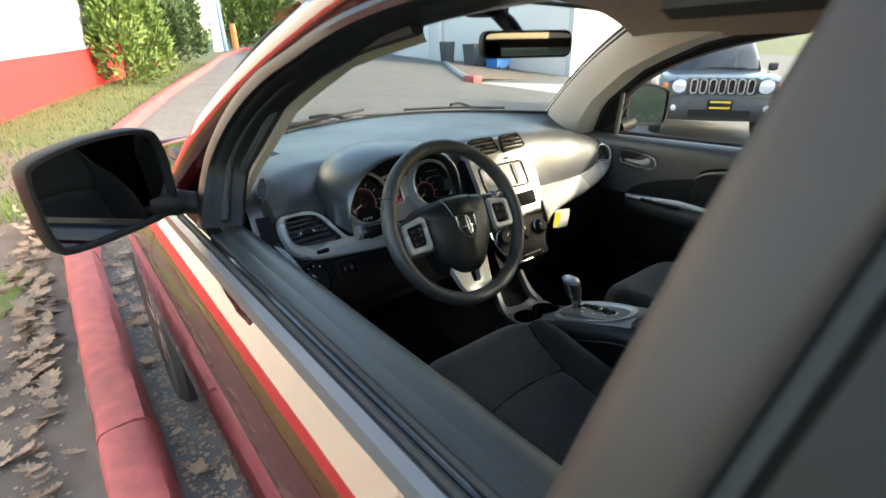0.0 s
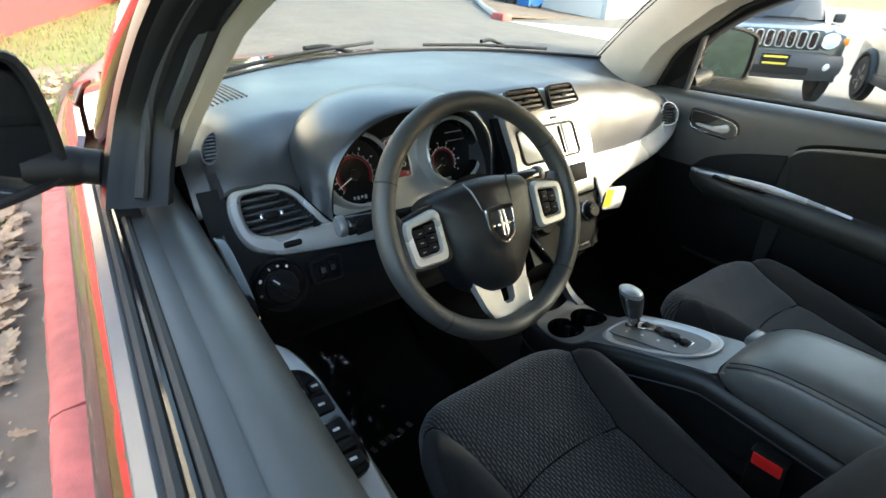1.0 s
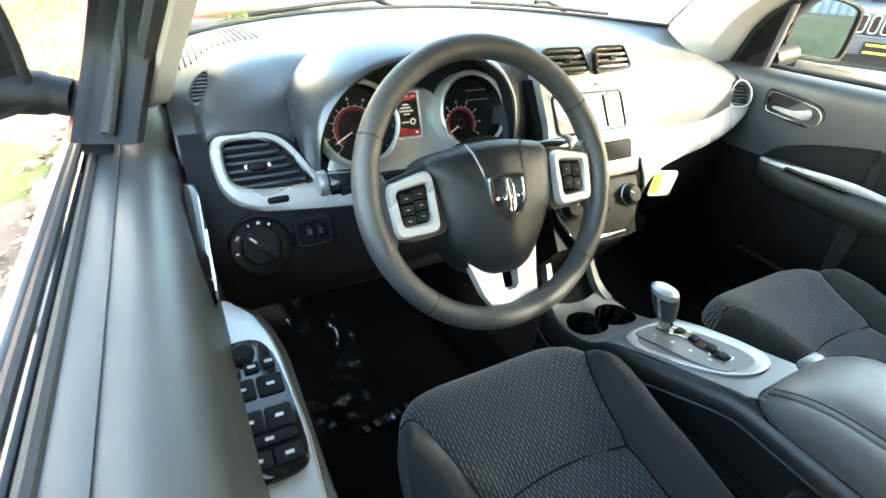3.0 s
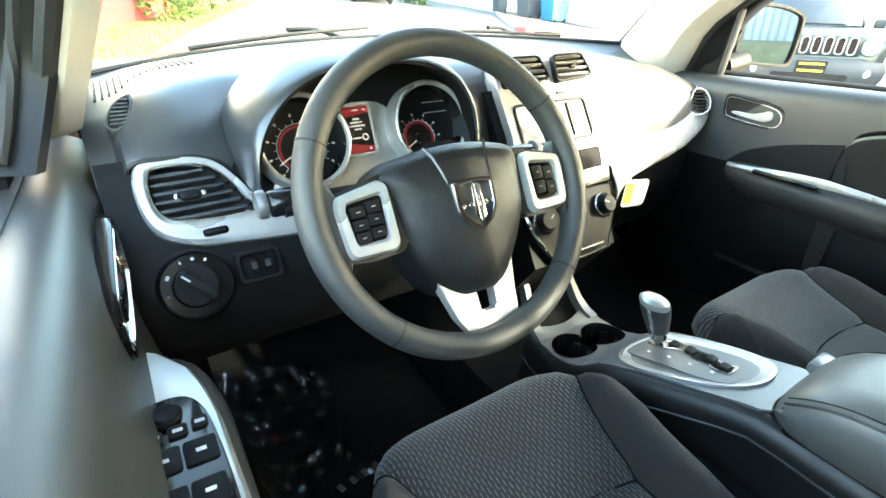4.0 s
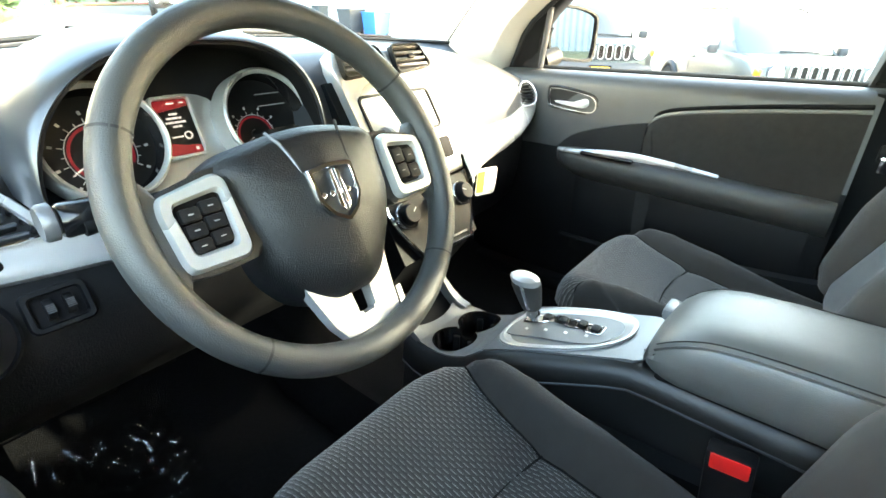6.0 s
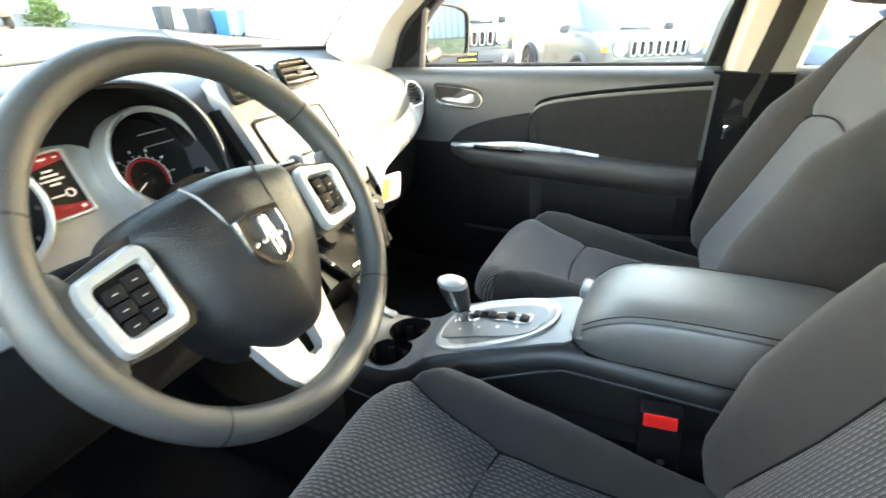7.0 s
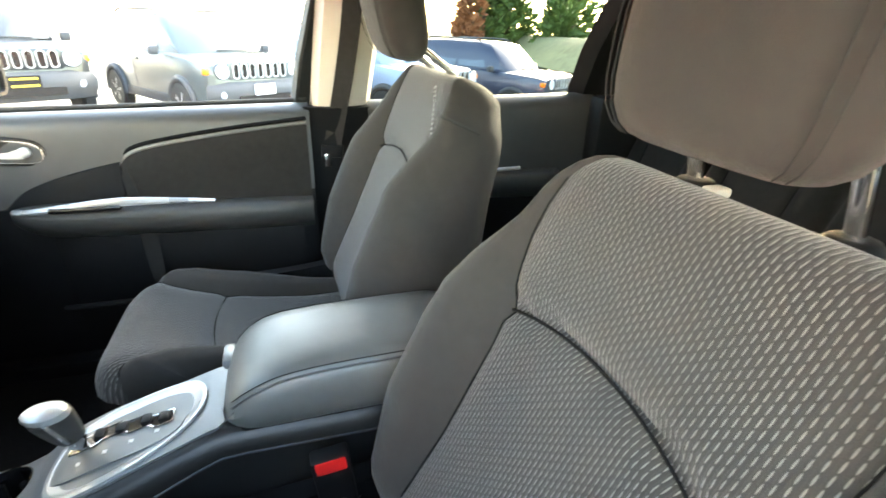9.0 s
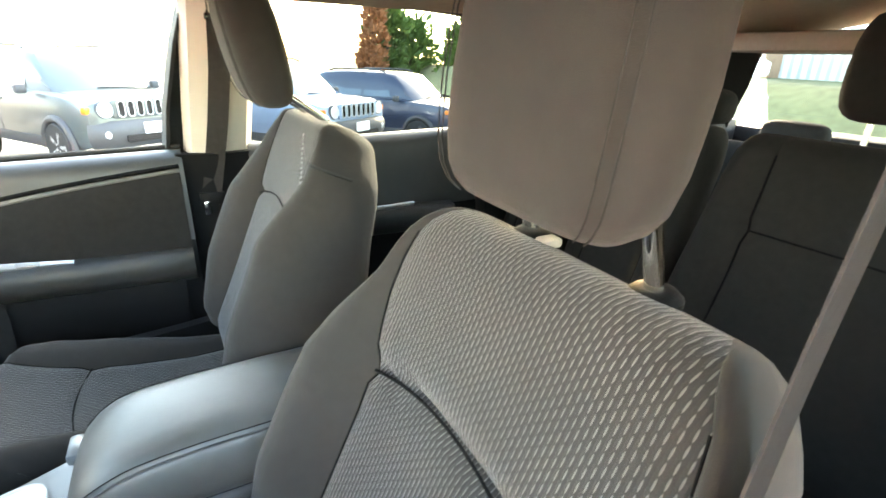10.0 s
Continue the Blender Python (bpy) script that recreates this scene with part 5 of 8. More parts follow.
# armrest lid
arm = thing("armrest_lid", "black padded leather armrest lid with stitched edge", "armrest", (-0.022, -0.42, 0.80))
rows = []
AX = -0.022
for y, t, w in [(-0.256, 0.826, 0.060), (-0.262, 0.842, 0.074), (-0.272, 0.857, 0.083), (-0.288, 0.872, 0.088), (-0.31, 0.884, 0.090), (-0.34, 0.892, 0.089), (-0.40, 0.897, 0.088), (-0.50, 0.899, 0.088), (-0.57, 0.899, 0.087), (-0.60, 0.893, 0.084), (-0.615, 0.875, 0.076)]:
    z0 = linear([(-0.30, 0.806), (-0.262, 0.812)], y)
    top_w = t - z0
    sec = [(-w + 0.006, z0), (-w - 0.001, z0 + 0.012), (-w - 0.003, z0 + top_w * 0.45), (-w + 0.002, t - 0.022), (-w + 0.007, t - 0.014), (-w + 0.013, t - 0.0075), (-w + 0.024, t - 0.003), (-w * 0.45, t), (0, t + 0.001), (w * 0.45, t), (w - 0.024, t - 0.003), (w - 0.013, t - 0.0075), (w - 0.007, t - 0.014), (w - 0.002, t - 0.022), (w + 0.003, z0 + top_w * 0.45), (w + 0.001, z0 + 0.012), (w - 0.006, z0)]
    rows.append([(AX + x, y, z) for x, z in sec])
part("lid_pad", capped(rows), VINYL, arm)
part("lid_latch", box(AX + 0.022, AX + 0.068, -0.268, -0.250, 0.828, 0.846, 0.006), CONSOLE, arm, "grey latch")
for sx in (-1, 1):
    for dz, dx, r, mat in ((0.0, 0.0, 0.0020, LEATHER), (0.007, 0.0035, 0.0009, STITCH), (-0.007, -0.0015, 0.0009, STITCH)):
        line = [(AX + sx * (w - 0.006 - dx), y, t - 0.0155 + dz) for y, t, w in ((-0.270, 0.857, 0.083), (-0.288, 0.872, 0.088), (-0.31, 0.884, 0.090), (-0.34, 0.892, 0.089), (-0.40, 0.897, 0.088), (-0.50, 0.899, 0.088), (-0.58, 0.899, 0.087))]
        part("lid_welt" if mat is LEATHER else "stitch_line", tube(bend(line, 3), r, 6), mat, arm)
part("lid_base", box(AX - 0.074, AX + 0.074, -0.62, -0.275, 0.785, 0.812, 0.006), HARD, arm)
# seat-belt buckle by the driver's cushion
bk = thing("belt_buckle", "black seat-belt buckle with bright red button", "belt buckle", (-0.185, -0.40, 0.70))
BM = Matrix.Translation((-0.160, -0.386, 0.772)) @ Matrix.Rotation(radians(-6), 4, "X") @ Matrix.Rotation(radians(-4), 4, "Y")
part("buckle_case", box(-0.0125, 0.012, -0.025, 0.025, -0.085, 0.0235, 0.004, BM), HARD, bk)
part("buckle_button", box(-0.0135, 0.009, -0.0205, 0.0205, -0.001, 0.0225, 0.003, BM), REDBUTTON, bk, "red release button")
part("buckle_rivet", lathe([(0.006, 0.0), (0.005, 0.002), (0.001, 0.003)], BM @ Matrix.Translation((-0.011, -0.004, -0.062)) @ Matrix.Rotation(radians(-90), 4, "Y"), 14), GREYTRIM, bk)
part("buckle_stem", box(-0.004, 0.004, -0.018, 0.018, -0.30, -0.085, 0.003, BM), HARD, bk)

# ---- hanging tag and rear-view mirror ----
tag = thing("paper_tag", "white and yellow paper tag hanging below dashboard", "tag", (0.30, 0.24, 0.87))
TG = plane_at((0.258, 0.232, 0.870), -6, -18) @ Matrix.Scale(0.95, 4)
part("card", prism(rounded(0.062, 0.072, 0.010), 0, 0.0008, TG), TAGWHITE, tag)
part("yellow_panel", prism([(-0.029, -0.028), (-0.006, -0.028), (-0.006, 0.028), (-0.029, 0.028)], 0.0008, 0.0014, TG), TAGYELLOW, tag)
part("tag_string", tube([TG @ Vector((-0.02, 0.03, 0.001)), (0.235, 0.235, 0.92), (0.225, 0.25, 0.935)], 0.0008, 6), TAGWHITE, tag)
rv = thing("rear_view_mirror", "black framed interior mirror on a stalk", "mirror", (0.03, 0.30, 1.44))
RM = Matrix.Translation((0.040, 0.225, 1.424)) @ Matrix.Rotation(radians(-24), 4, "Z") @ Matrix.Rotation(radians(90), 4, "X")
o = rounded(0.262, 0.070, 0.022)
part("mirror_shell", prism(o, -0.03, 0.004, RM, 0.006), HARD, rv)
part("mirror_glass", prism(rounded(0.248, 0.057, 0.018), 0.004, 0.006, RM), DIMGLASS, rv)
part("mirror_stalk", tube([(0.040, 0.250, 1.435), (0.030, 0.290, 1.475), (0.015, 0.330, 1.510), (0.0, 0.35, 1.535)], [0.018, 0.022, 0.020, 0.030], 12), HARD, rv)
part("sensor_cover", box(-0.045, 0.045, 0.30, 0.40, 1.495, 1.535, 0.012), HARD, rv)

# ---- floor mat with its crumpled plastic film ----
mat_ = thing("floor_mat", "black rubber-edged floor mat under clear plastic film", "floor mat", (-0.45, 0.2, 0.42))
part("mat_carpet", grid([[(x, y, 0.428 + max(0, y - 0.45) * 0.55) for x in (-0.66, -0.5, -0.35, -0.22)] for y in (-0.10, 0.1, 0.3, 0.45, 0.62)], thick=0.008), CARPET, mat_)
film_rows = []
for j in range(36):
    y = 0.18 + 0.36 * j / 35
    film_rows.append([(-0.675 + 0.24 * i / 23, y, 0.462 + max(0, y - 0.45) * 0.55 + 0.040 * noise.noise(Vector((i * 0.19, j * 0.14, 1.0))) + 0.010 * noise.noise(Vector((i * 0.5, j * 0.4, 4.0))) + 0.07 * (max(0, 7 - i) / 7) ** 2) for i in range(24)])
part("plastic_film", grid(film_rows), FILM, mat_, "crumpled clear protective film")
for k in range(5):
    part("lettering_bar", box(-0.005, 0.005, -0.008, 0.008, 0.437, 0.4385, 0, Matrix.Translation((-0.510 + 0.026 * k, 0.200 + 0.004 * k, 0.0)) @ Matrix.Rotation(0.3, 4, "Z")), GREYTRIM, mat_)

# ---- doors ----
def door_panel_x(y, z):
    """Half width of the inner door surface."""
    base = linear([(0.42, 0.715), (0.60, 0.705), (0.80, 0.708), (0.95, 0.728), (1.03, 0.735), (1.052, 0.742), (1.064, 0.753), (1.071, 0.767), (1.0745, 0.788)], z)
    return base


def inner_skin(sx, y0, y1, parent):
    rows = []
    zs = [0.42, 0.50, 0.58, 0.66, 0.74, 0.80, 0.86, 0.92, 0.97, 1.01, 1.035, 1.052, 1.064, 1.071, 1.074]
    n = 26
    for i in range(n + 1):
        y = y0 + (y1 - y0) * i / n
        lift = sill_z(y) - 1.072
        rows.append([(sx * door_panel_x(y, z), y, z + lift * max(0, (z - 0.6) / 0.47)) for z in zs])
        rows[-1].append((sx * 0.812, y, 1.070 + lift))
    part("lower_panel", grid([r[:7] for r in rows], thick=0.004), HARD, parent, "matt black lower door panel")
    return part("inner_panel", grid([r[6:] for r in rows], thick=0.004), DOORPAD, parent, "black grained door panel")


def glass_sheet(pts_low, pts_high, sx, name, parent):
    rows = []
    for k in range(6):
        rows.append([(sx * (pane_x(z0 + (z1 - z0) * k / 5) - 0.012), y0 + (y1 - y0) * k / 5, z0 + (z1 - z0) * k / 5) for (y0, z0), (y1, z1) in zip(pts_low, pts_high)])
    g = part(name, grid(rows), GLASS if name == "window_pane" else PRIVACY, parent, "clear side window glass" if name == "window_pane" else "dark privacy glass")
    g.visible_shadow = name != "window_pane"
    return g


def handle_set(sx, parent, yc, z):
    """Inner release lever in its recess; x across the car."""
    q = radians(2 if sx < 0 else 4)
    m = basis((sx * 0.734, yc, z), (sx * math.sin(q), -math.cos(q), 0), (0, 0, 1), (-sx * math.cos(q), -math.sin(q), 0)) @ Matrix.Rotation(radians(-5), 4, "Z") @ Matrix.Scale(1.12 if sx < 0 else 0.97, 4)
    o = smooth_outline([(-0.084, 0.026), (-0.076, 0.035), (-0.04, 0.037), (0.05, 0.033), (0.074, 0.024), (0.086, 0.004), (0.084, -0.022), (0.070, -0.032), (0.03, -0.035), (-0.06, -0.034), (-0.076, -0.026)], 2)
    i2 = [(x * 0.91, y * 0.80) for x, y in o]
    hs = part("handle_bezel", ring(o, i2, -0.004, 0.009, m, 0.003), GLOSS, parent, "gloss black handle bezel around a recess")
    part("bezel_rim", ring(i2, [(x * 0.97, y * 0.93) for x, y in i2], -0.002, 0.0095, m, 0.001), CHROME, hs, "thin chrome rim")
    part("handle_well", prism(i2, -0.002, 0.001, m), DIAL, hs)
    lev = smooth_outline([(-0.052, -0.015), (0.01, -0.016), (0.045, -0.015), (0.056, -0.002), (0.050, 0.012), (0.036, 0.014), (0.016, -0.004), (-0.052, -0.007)], 2)
    part("handle_lever", prism(lev, 0.002, 0.013 if sx > 0 else 0.008, m, 0.003), SATIN if sx > 0 else CHROME, hs, "chrome release lever")


def nose(k):
    """Rounded front end of an armrest, 0 to 1."""
    return math.sqrt(max(0.0, 1 - (1 - min(1.0, k * 5.0)) ** 2))


def armrest_rows(sx, y0, y1, z_f, reach):
    rows = []
    for i in range(29):
        k = (i / 28) ** 1.5
        y = y0 + (y1 - y0) * k
        r = reach * nose(k) * (1 if k < 0.9 else 1 - (k - 0.9) * 3)
        t = z_f + 0.050 - 0.020 * k
        h = 0.25 + 0.75 * nose(k)
        xi = 0.714
        rows.append([(sx * (xi - r * u), y, t - 0.020 + (0.020 - d) * h) for u, d in ((0.0, -0.004), (0.5, -0.002), (0.80, 0.001), (0.93, 0.007), (1.0, 0.020), (0.97, 0.036), (0.86, 0.052), (0.5, 0.074), (0.0, 0.095))])
    return rows


# driver's door with its window lowered
dd = thing("door_1", "dark red driver's door with its window lowered", "car door", (-0.82, 0.0, 0.3), kind="structure")
skin(-1, -0.68, 0.555, "outer_skin", REDPAINT, dd, 20)
inner_skin(-1, -0.66, 0.56, dd)
part("sill_cap", grid([[(-0.800, y, sill_z(y) + 0.0022), (-0.810, y, sill_z(y) + 0.004), (-0.822, y, sill_z(y) + 0.003), (-0.824, y, sill_z(y) - 0.02)] for y in [-0.665 + 1.22 * i / 12 for i in range(13)]], thick=0.004), DOORPAD, dd)
for dx, r, mat in ((-0.828, 0.006, RUBBER), (-0.838, 0.0045, GLOSS), (-0.848, 0.006, RUBBER)):
    part("weather_strip", tube([(dx, y, sill_z(y) + 0.002) for y in [-0.68 + 1.21 * i / 12 for i in range(13)]], r, 8), mat, dd, "black rubber window seal")
part("belt_moulding", grid([[(-0.850, y, sill_z(y) - 0.002), (-0.858, y, sill_z(y) + 0.006), (-0.870, y, sill_z(y) + 0.001), (-0.874, y, sill_z(y) - 0.016)] for y in [-0.68 + 1.24 * i / 12 for i in range(13)]], thick=0.004), GREYTRIM, dd, "grey belt moulding")

# window frame of the driver's door: from its outer edge round to the edge beside the cabin
fo = bend([(y, z, 0) for y, z in ((0.298, 1.098), (0.335, 1.16), (0.335, 1.24), (0.265, 1.325), (0.16, 1.388), (0.03, 1.430), (-0.12, 1.472), (-0.35, 1.503), (-0.66, 1.512))], 5)
fi = bend([(y, z, 0) for y, z in ((0.238, 1.098), (0.268, 1.15), (0.272, 1.215), (0.205, 1.295), (0.10, 1.358), (-0.01, 1.400), (-0.18, 1.449), (-0.38, 1.470), (-0.64, 1.476))], 5)
rows = []
for a, b in zip(fo, fi):
    sec = []
    for k, off in ((0.0, -0.050), (0.0, 0.004), (0.06, 0.016), (0.30, 0.018), (0.55, 0.013), (0.60, 0.002), (0.68, -0.002), (0.74, -0.010), (0.80, -0.022), (0.90, -0.038), (1.0, -0.048), (1.02, -0.058), (0.9, -0.066)):
        y, z = a.x + (b.x - a.x) * k, a.y + (b.y - a.y) * k
        sec.append((-(pane_x(z) + off), y, z))
    rows.append(sec)
part("window_frame", capped(rows), FRAMEBLACK, dd, "satin black window frame")
part("frame_seal", tube([(-(pane_x(b.y) - 0.030), b.x + 0.012, b.y + 0.012) for b in fi], 0.008, 8), RUBBER, dd, "black rubber frame seal")
pillar_edge = ((1.06, -0.596), (1.2, -0.614), (1.35, -0.640), (1.49, -0.668))
rows = [[(-(pane_x(z) + dx), yb + dy, z) for dx, dy in ((-0.03, 0.0), (0.008, 0.006), (0.014, 0.0), (0.017, -0.008), (0.018, -0.022), (0.018, -0.042), (0.015, -0.057), (0.008, -0.066), (-0.004, -0.070), (-0.03, -0.072))] for z, yb in pillar_edge]
part("rear_frame", grid(rows, thick=0.006), APPLIQUE, dd, "satin black centre pillar applique")
rows = [[(-(pane_x(z) + dx), yb + dy, z) for dx, dy in ((-0.03, -0.086), (-0.004, -0.086), (0.004, -0.092), (0.007, -0.12), (0.005, -0.19), (-0.03, -0.225))] for z, yb in pillar_edge]
part("gap_panel", grid(rows, thick=0.006), FRAMEBLACK, dd, "black panel behind the pillar gap")
part("gap_seal", tube([(-(pane_x(z) - 0.016), yb - 0.079, z) for z, yb in pillar_edge], 0.012, 8), RUBBER, dd, "black rubber in the pillar gap")
part("mirror_sail", prism([(0.555, 1.062), (0.26, 1.066), (0.285, 1.10), (0.33, 1.125), (0.44, 1.11)], 0, 0.03, basis((-0.838, 0, 0), (0, 1, 0), (0, 0, 1), (1, 0, 0))), HARD, dd, "black mirror sail panel")
DA = armrest_rows(-1, 0.14, -0.52, 0.852, 0.050)
part("armrest", grid(DA, thick=0.004), LEATHER, dd, "black padded door armrest")
pod_rows = []
for i in range(11):
    k = i / 10
    y = 0.105 - 0.36 * k
    z = 0.925 - 0.030 * k
    w = linear([(0, 0.024), (0.08, 0.046), (0.25, 0.062), (0.6, 0.066), (1, 0.058)], k)
    pod_rows.append([(-0.738, y, z + 0.008), (-0.738 + w * 0.5, y, z + 0.006), (-0.738 + w - 0.003, y, z + 0.001), (-0.738 + w, y, z - 0.003), (-0.738 + w + 0.002, y, z - 0.020)])
part("switch_panel", grid(pod_rows, thick=0.004), SATIN, dd, "satin silver window switch panel")
PM = Matrix.Translation((-0.711, -0.074, 0.9220)) @ Matrix.Rotation(radians(5.0), 4, "X") @ Matrix.Rotation(radians(4), 4, "Y")
pod = part("switch_pod", prism(smooth_outline([(-0.030, 0.085), (0.012, 0.090), (0.028, 0.06), (0.034, -0.07), (0.024, -0.088), (-0.026, -0.088), (-0.034, -0.05)], 2), 0, 0.008, PM, 0.003), GLOSS, dd, "black window and mirror switch pod")
part("mirror_knob", lathe([(0.013, 0.006), (0.013, 0.011), (0.010, 0.014), (0.001, 0.013)], PM @ Matrix.Translation((-0.006, 0.064, 0)), 24), HARD, pod)
for i, (x, y, w, h) in enumerate([(-0.018, 0.042, 0.013, 0.014), (0.0, 0.043, 0.016, 0.014), (0.018, 0.046, 0.013, 0.014), (-0.014, 0.015, 0.026, 0.026), (0.014, 0.015, 0.026, 0.026), (-0.014, -0.026, 0.026, 0.026), (0.014, -0.026, 0.026, 0.026), (0.0, -0.049, 0.052, 0.012), (-0.014, -0.069, 0.025, 0.018), (0.014, -0.069, 0.025, 0.018)]):
    b = part("switch_button", prism(rounded(w, h, 0.003, x, y), 0.007, 0.0105, PM, 0.0015), HARD, pod)
    part("switch_print", box(x - 0.004, x + 0.004, y - 0.0018, y + 0.0018, 0.0105, 0.0109, 0, PM), MARK, b)
handle_set(-1, dd, 0.118, 1.010)

# driver's outside mirror
om = thing("door_mirror", "black door mirror with dark red cap on driver's door", "door mirror", (-0.88, 0.32, 1.12), "door mirrors")
OM = plane_at((-0.982, 0.287, 1.203), 2, 20)
mo = smooth_outline([(-0.115, 0.045), (-0.105, 0.068), (-0.02, 0.092), (0.085, 0.098), (0.115, 0.075), (0.118, -0.060), (0.09, -0.080), (-0.085, -0.098), (-0.110, -0.08)], 2)
rows = []
for k, d in ((0.30, -0.105), (0.62, -0.10), (0.85, -0.075), (0.97, -0.035), (1.0, 0.0)):
    rows.append([(x * k, y * k, d) for x, y in mo])
bm = capped(rows)
bm.transform(OM)
part("mirror_cap", bm, REDPAINT, om, "dark red mirror cap")
part("mirror_bezel", ring([(x * 1.01, y * 1.01) for x, y in mo], [(x * 0.92, y * 0.90) for x, y in mo], -0.03, 0.016, OM, 0.006), HARD, om)
part("mirror_glass", prism([(x * 0.925, y * 0.905) for x, y in mo], 0.0, 0.003, OM), DIMGLASS, om, "dark silvered mirror glass")
part("mirror_arm", tube(bend([(-0.835, 0.33, 1.135), (-0.865, 0.335, 1.142), (-0.92, 0.335, 1.150)], 4), [0.030] * 4 + [0.034] * 5, 12, flat=0.8), HARD, om)

# passenger's door, closed, window up
pd = thing("door_2", "black-trimmed passenger door with its window shut", "car door", (0.82, 0.0, 0.3), kind="structure")
skin(1, -0.49, 0.555, "outer_skin", REDPAINT, pd, 20)
inner_skin(1, -0.44, 0.56, pd)
fo = bend([(y, z, 0) for y, z in ((0.515, 1.065), (0.475, 1.15), (0.43, 1.207), (0.36, 1.265), (0.27, 1.325), (0.14, 1.385), (0.0, 1.43), (-0.2, 1.47), (-0.5, 1.49))], 4)
fi = bend([(y, z, 0) for y, z in ((0.425, 1.065), (0.40, 1.16), (0.366, 1.21), (0.31, 1.26), (0.21, 1.32), (0.07, 1.375), (-0.08, 1.415), (-0.28, 1.445), (-0.5, 1.455))], 4)
rows = []
for a, b in zip(fo, fi):
    sec = []
    for k, off in ((-0.05, -0.045), (0.0, -0.056), (0.2, -0.060), (0.5, -0.056), (0.62, -0.046), (0.8, -0.044), (1.0, -0.034), (1.0, 0.010), (0.3, 0.012), (-0.05, 0.010)):
        y, z = a.x + (b.x - a.x) * k, a.y + (b.y - a.y) * k
        sec.append((pane_x(z) + off, y, z))
    rows.append(sec)
part("window_frame", capped(rows), FRAMEBLACK, pd, "black window frame")
part("rear_frame", grid([[(pane_x(z) + dx, yb + dy, z) for dx, dy in ((-0.035, 0.0), (0.005, 0.01), (0.005, -0.05), (-0.035, -0.05))] for z, yb in ((1.06, -0.403), (1.2, -0.425), (1.35, -0.462), (1.49, -0.510))], thick=0.008), RUBBER, pd, "black door frame")
glass_sheet([(0.50, 1.08), (0.3, 1.085), (0.0, 1.09), (-0.45, 1.095)], [(0.16, 1.36), (0.05, 1.41), (-0.15, 1.46), (-0.50, 1.48)], 1, "window_pane", pd)
part("quarter_bar", tube([(0.792, 0.400, 1.07), (0.728, 0.350, 1.245)], 0.009, 8), GREYTRIM, pd, "grey quarter light bar")
part("quarter_panel", prism([(0.50, 1.06), (0.405, 1.068), (0.392, 1.13), (0.37, 1.19), (0.43, 1.19)], 0, 0.012, basis((0.790, 0, 0), (0, 1, 0), (0, 0, 1), (1, 0, 0))), HARD, pd, "black corner sail panel")
handle_set(1, pd, 0.252, 0.998)
part("sill_seal", tube([(0.815, y, sill_z(y) + 0.004) for y in [-0.44 + 0.95 * i / 10 for i in range(11)]], 0.007, 8), RUBBER, pd)
PA = armrest_rows(1, 0.27, -0.43, 0.822, 0.065)
part("armrest", grid(PA, thick=0.004), LEATHER, pd, "black padded door armrest")
rows = []
for i in range(21):
    k = i / 20
    y = 0.258 - 0.445 * k
    z = 0.862 + 0.010 * math.sin(k * 3.14) + 0.014 * k
    h = 0.013 * math.sin(min(1, k * 1.6 + 0.1) * 1.57) * min(1.0, (1 - k) * 2.2)
    x = 0.711 - 0.064 * nose((0.27 - y) / 0.70)
    rows.append([(x + 0.006, y, z + h + 0.004), (x, y, z + h + 0.001), (x - 0.003, y, z + h * 0.4), (x - 0.001, y, z - 0.003)])
part("chrome_strip", grid(rows, thick=0.003), SATIN, pd, "bright trim strip on the armrest")
part("pull_well", box(0.640, 0.672, 0.02, 0.17, 0.868, 0.880, 0.005), GLOSS, pd)
# upper door insert, a raised sweep
top = bend([(0.735, 0.022, 0.960), (0.733, -0.005, 0.985), (0.734, -0.07, 1.003), (0.735, -0.235, 1.028), (0.736, -0.43, 1.050)], 5)
part("insert_piping", tube(top, 0.006, 8), VINYL, pd, "smooth black piping")
part("insert_groove", tube([p + Vector((0.002, 0.0, 0.011)) for p in top], 0.006, 8), CARPET, pd, "dark shut line above the piping")
rows = [[(door_panel_x(p.y, z) - d, p.y, z) for z, d in ((p.z - 0.004, 0.004), (p.z - 0.03, 0.010), (p.z - 0.07, 0.011), (0.91, 0.010), (0.875, 0.009), (0.85, 0.009))] for p in top]
part("insert_panel", grid(rows, thick=0.004), BENCH, pd, "charcoal cloth door insert")
leaf = bend([(0.274, 0.862), (0.235, 0.898), (0.166, 0.927), (0.09, 0.948), (0.024, 0.962)], 4)
rows = []
for p in leaf:
    y, z = p[0], p[1]
    rows.append([(door_panel_x(y, zz) - d, y, zz) for zz, d in ((z + 0.004, -0.001), (z, 0.005), (0.6 * z + 0.4 * 0.85, 0.007), (0.3 * z + 0.7 * 0.85, 0.007), (0.845, 0.007))])
part("insert_leaf", grid(rows, thick=0.004), HARD, pd, "black moulded leaf in front of the insert")
part("insert_seam", tube([(0.718, 0.022, 0.955), (0.712, 0.022, 0.92), (0.706, 0.022, 0.868)], 0.0025, 6), CARPET, pd)
low = [[(0.712 - (0.010 + 0.014 * math.sin(k / 8 * 3.14)) * nose(i / 16 * 2), y, z) for k, z in ((0, 0.79), (3, 0.72), (6, 0.64), (8, 0.55))] for i, y in [(i, 0.20 - 0.6 * i / 16) for i in range(17)]]
part("map_pocket", grid(low, thick=0.006), HARD, pd, "black door pocket")
part("pocket_lip", tube([(0.675, 0.21, 0.60), (0.665, 0.0, 0.605), (0.665, -0.36, 0.61)], 0.008, 8), HARD, pd)

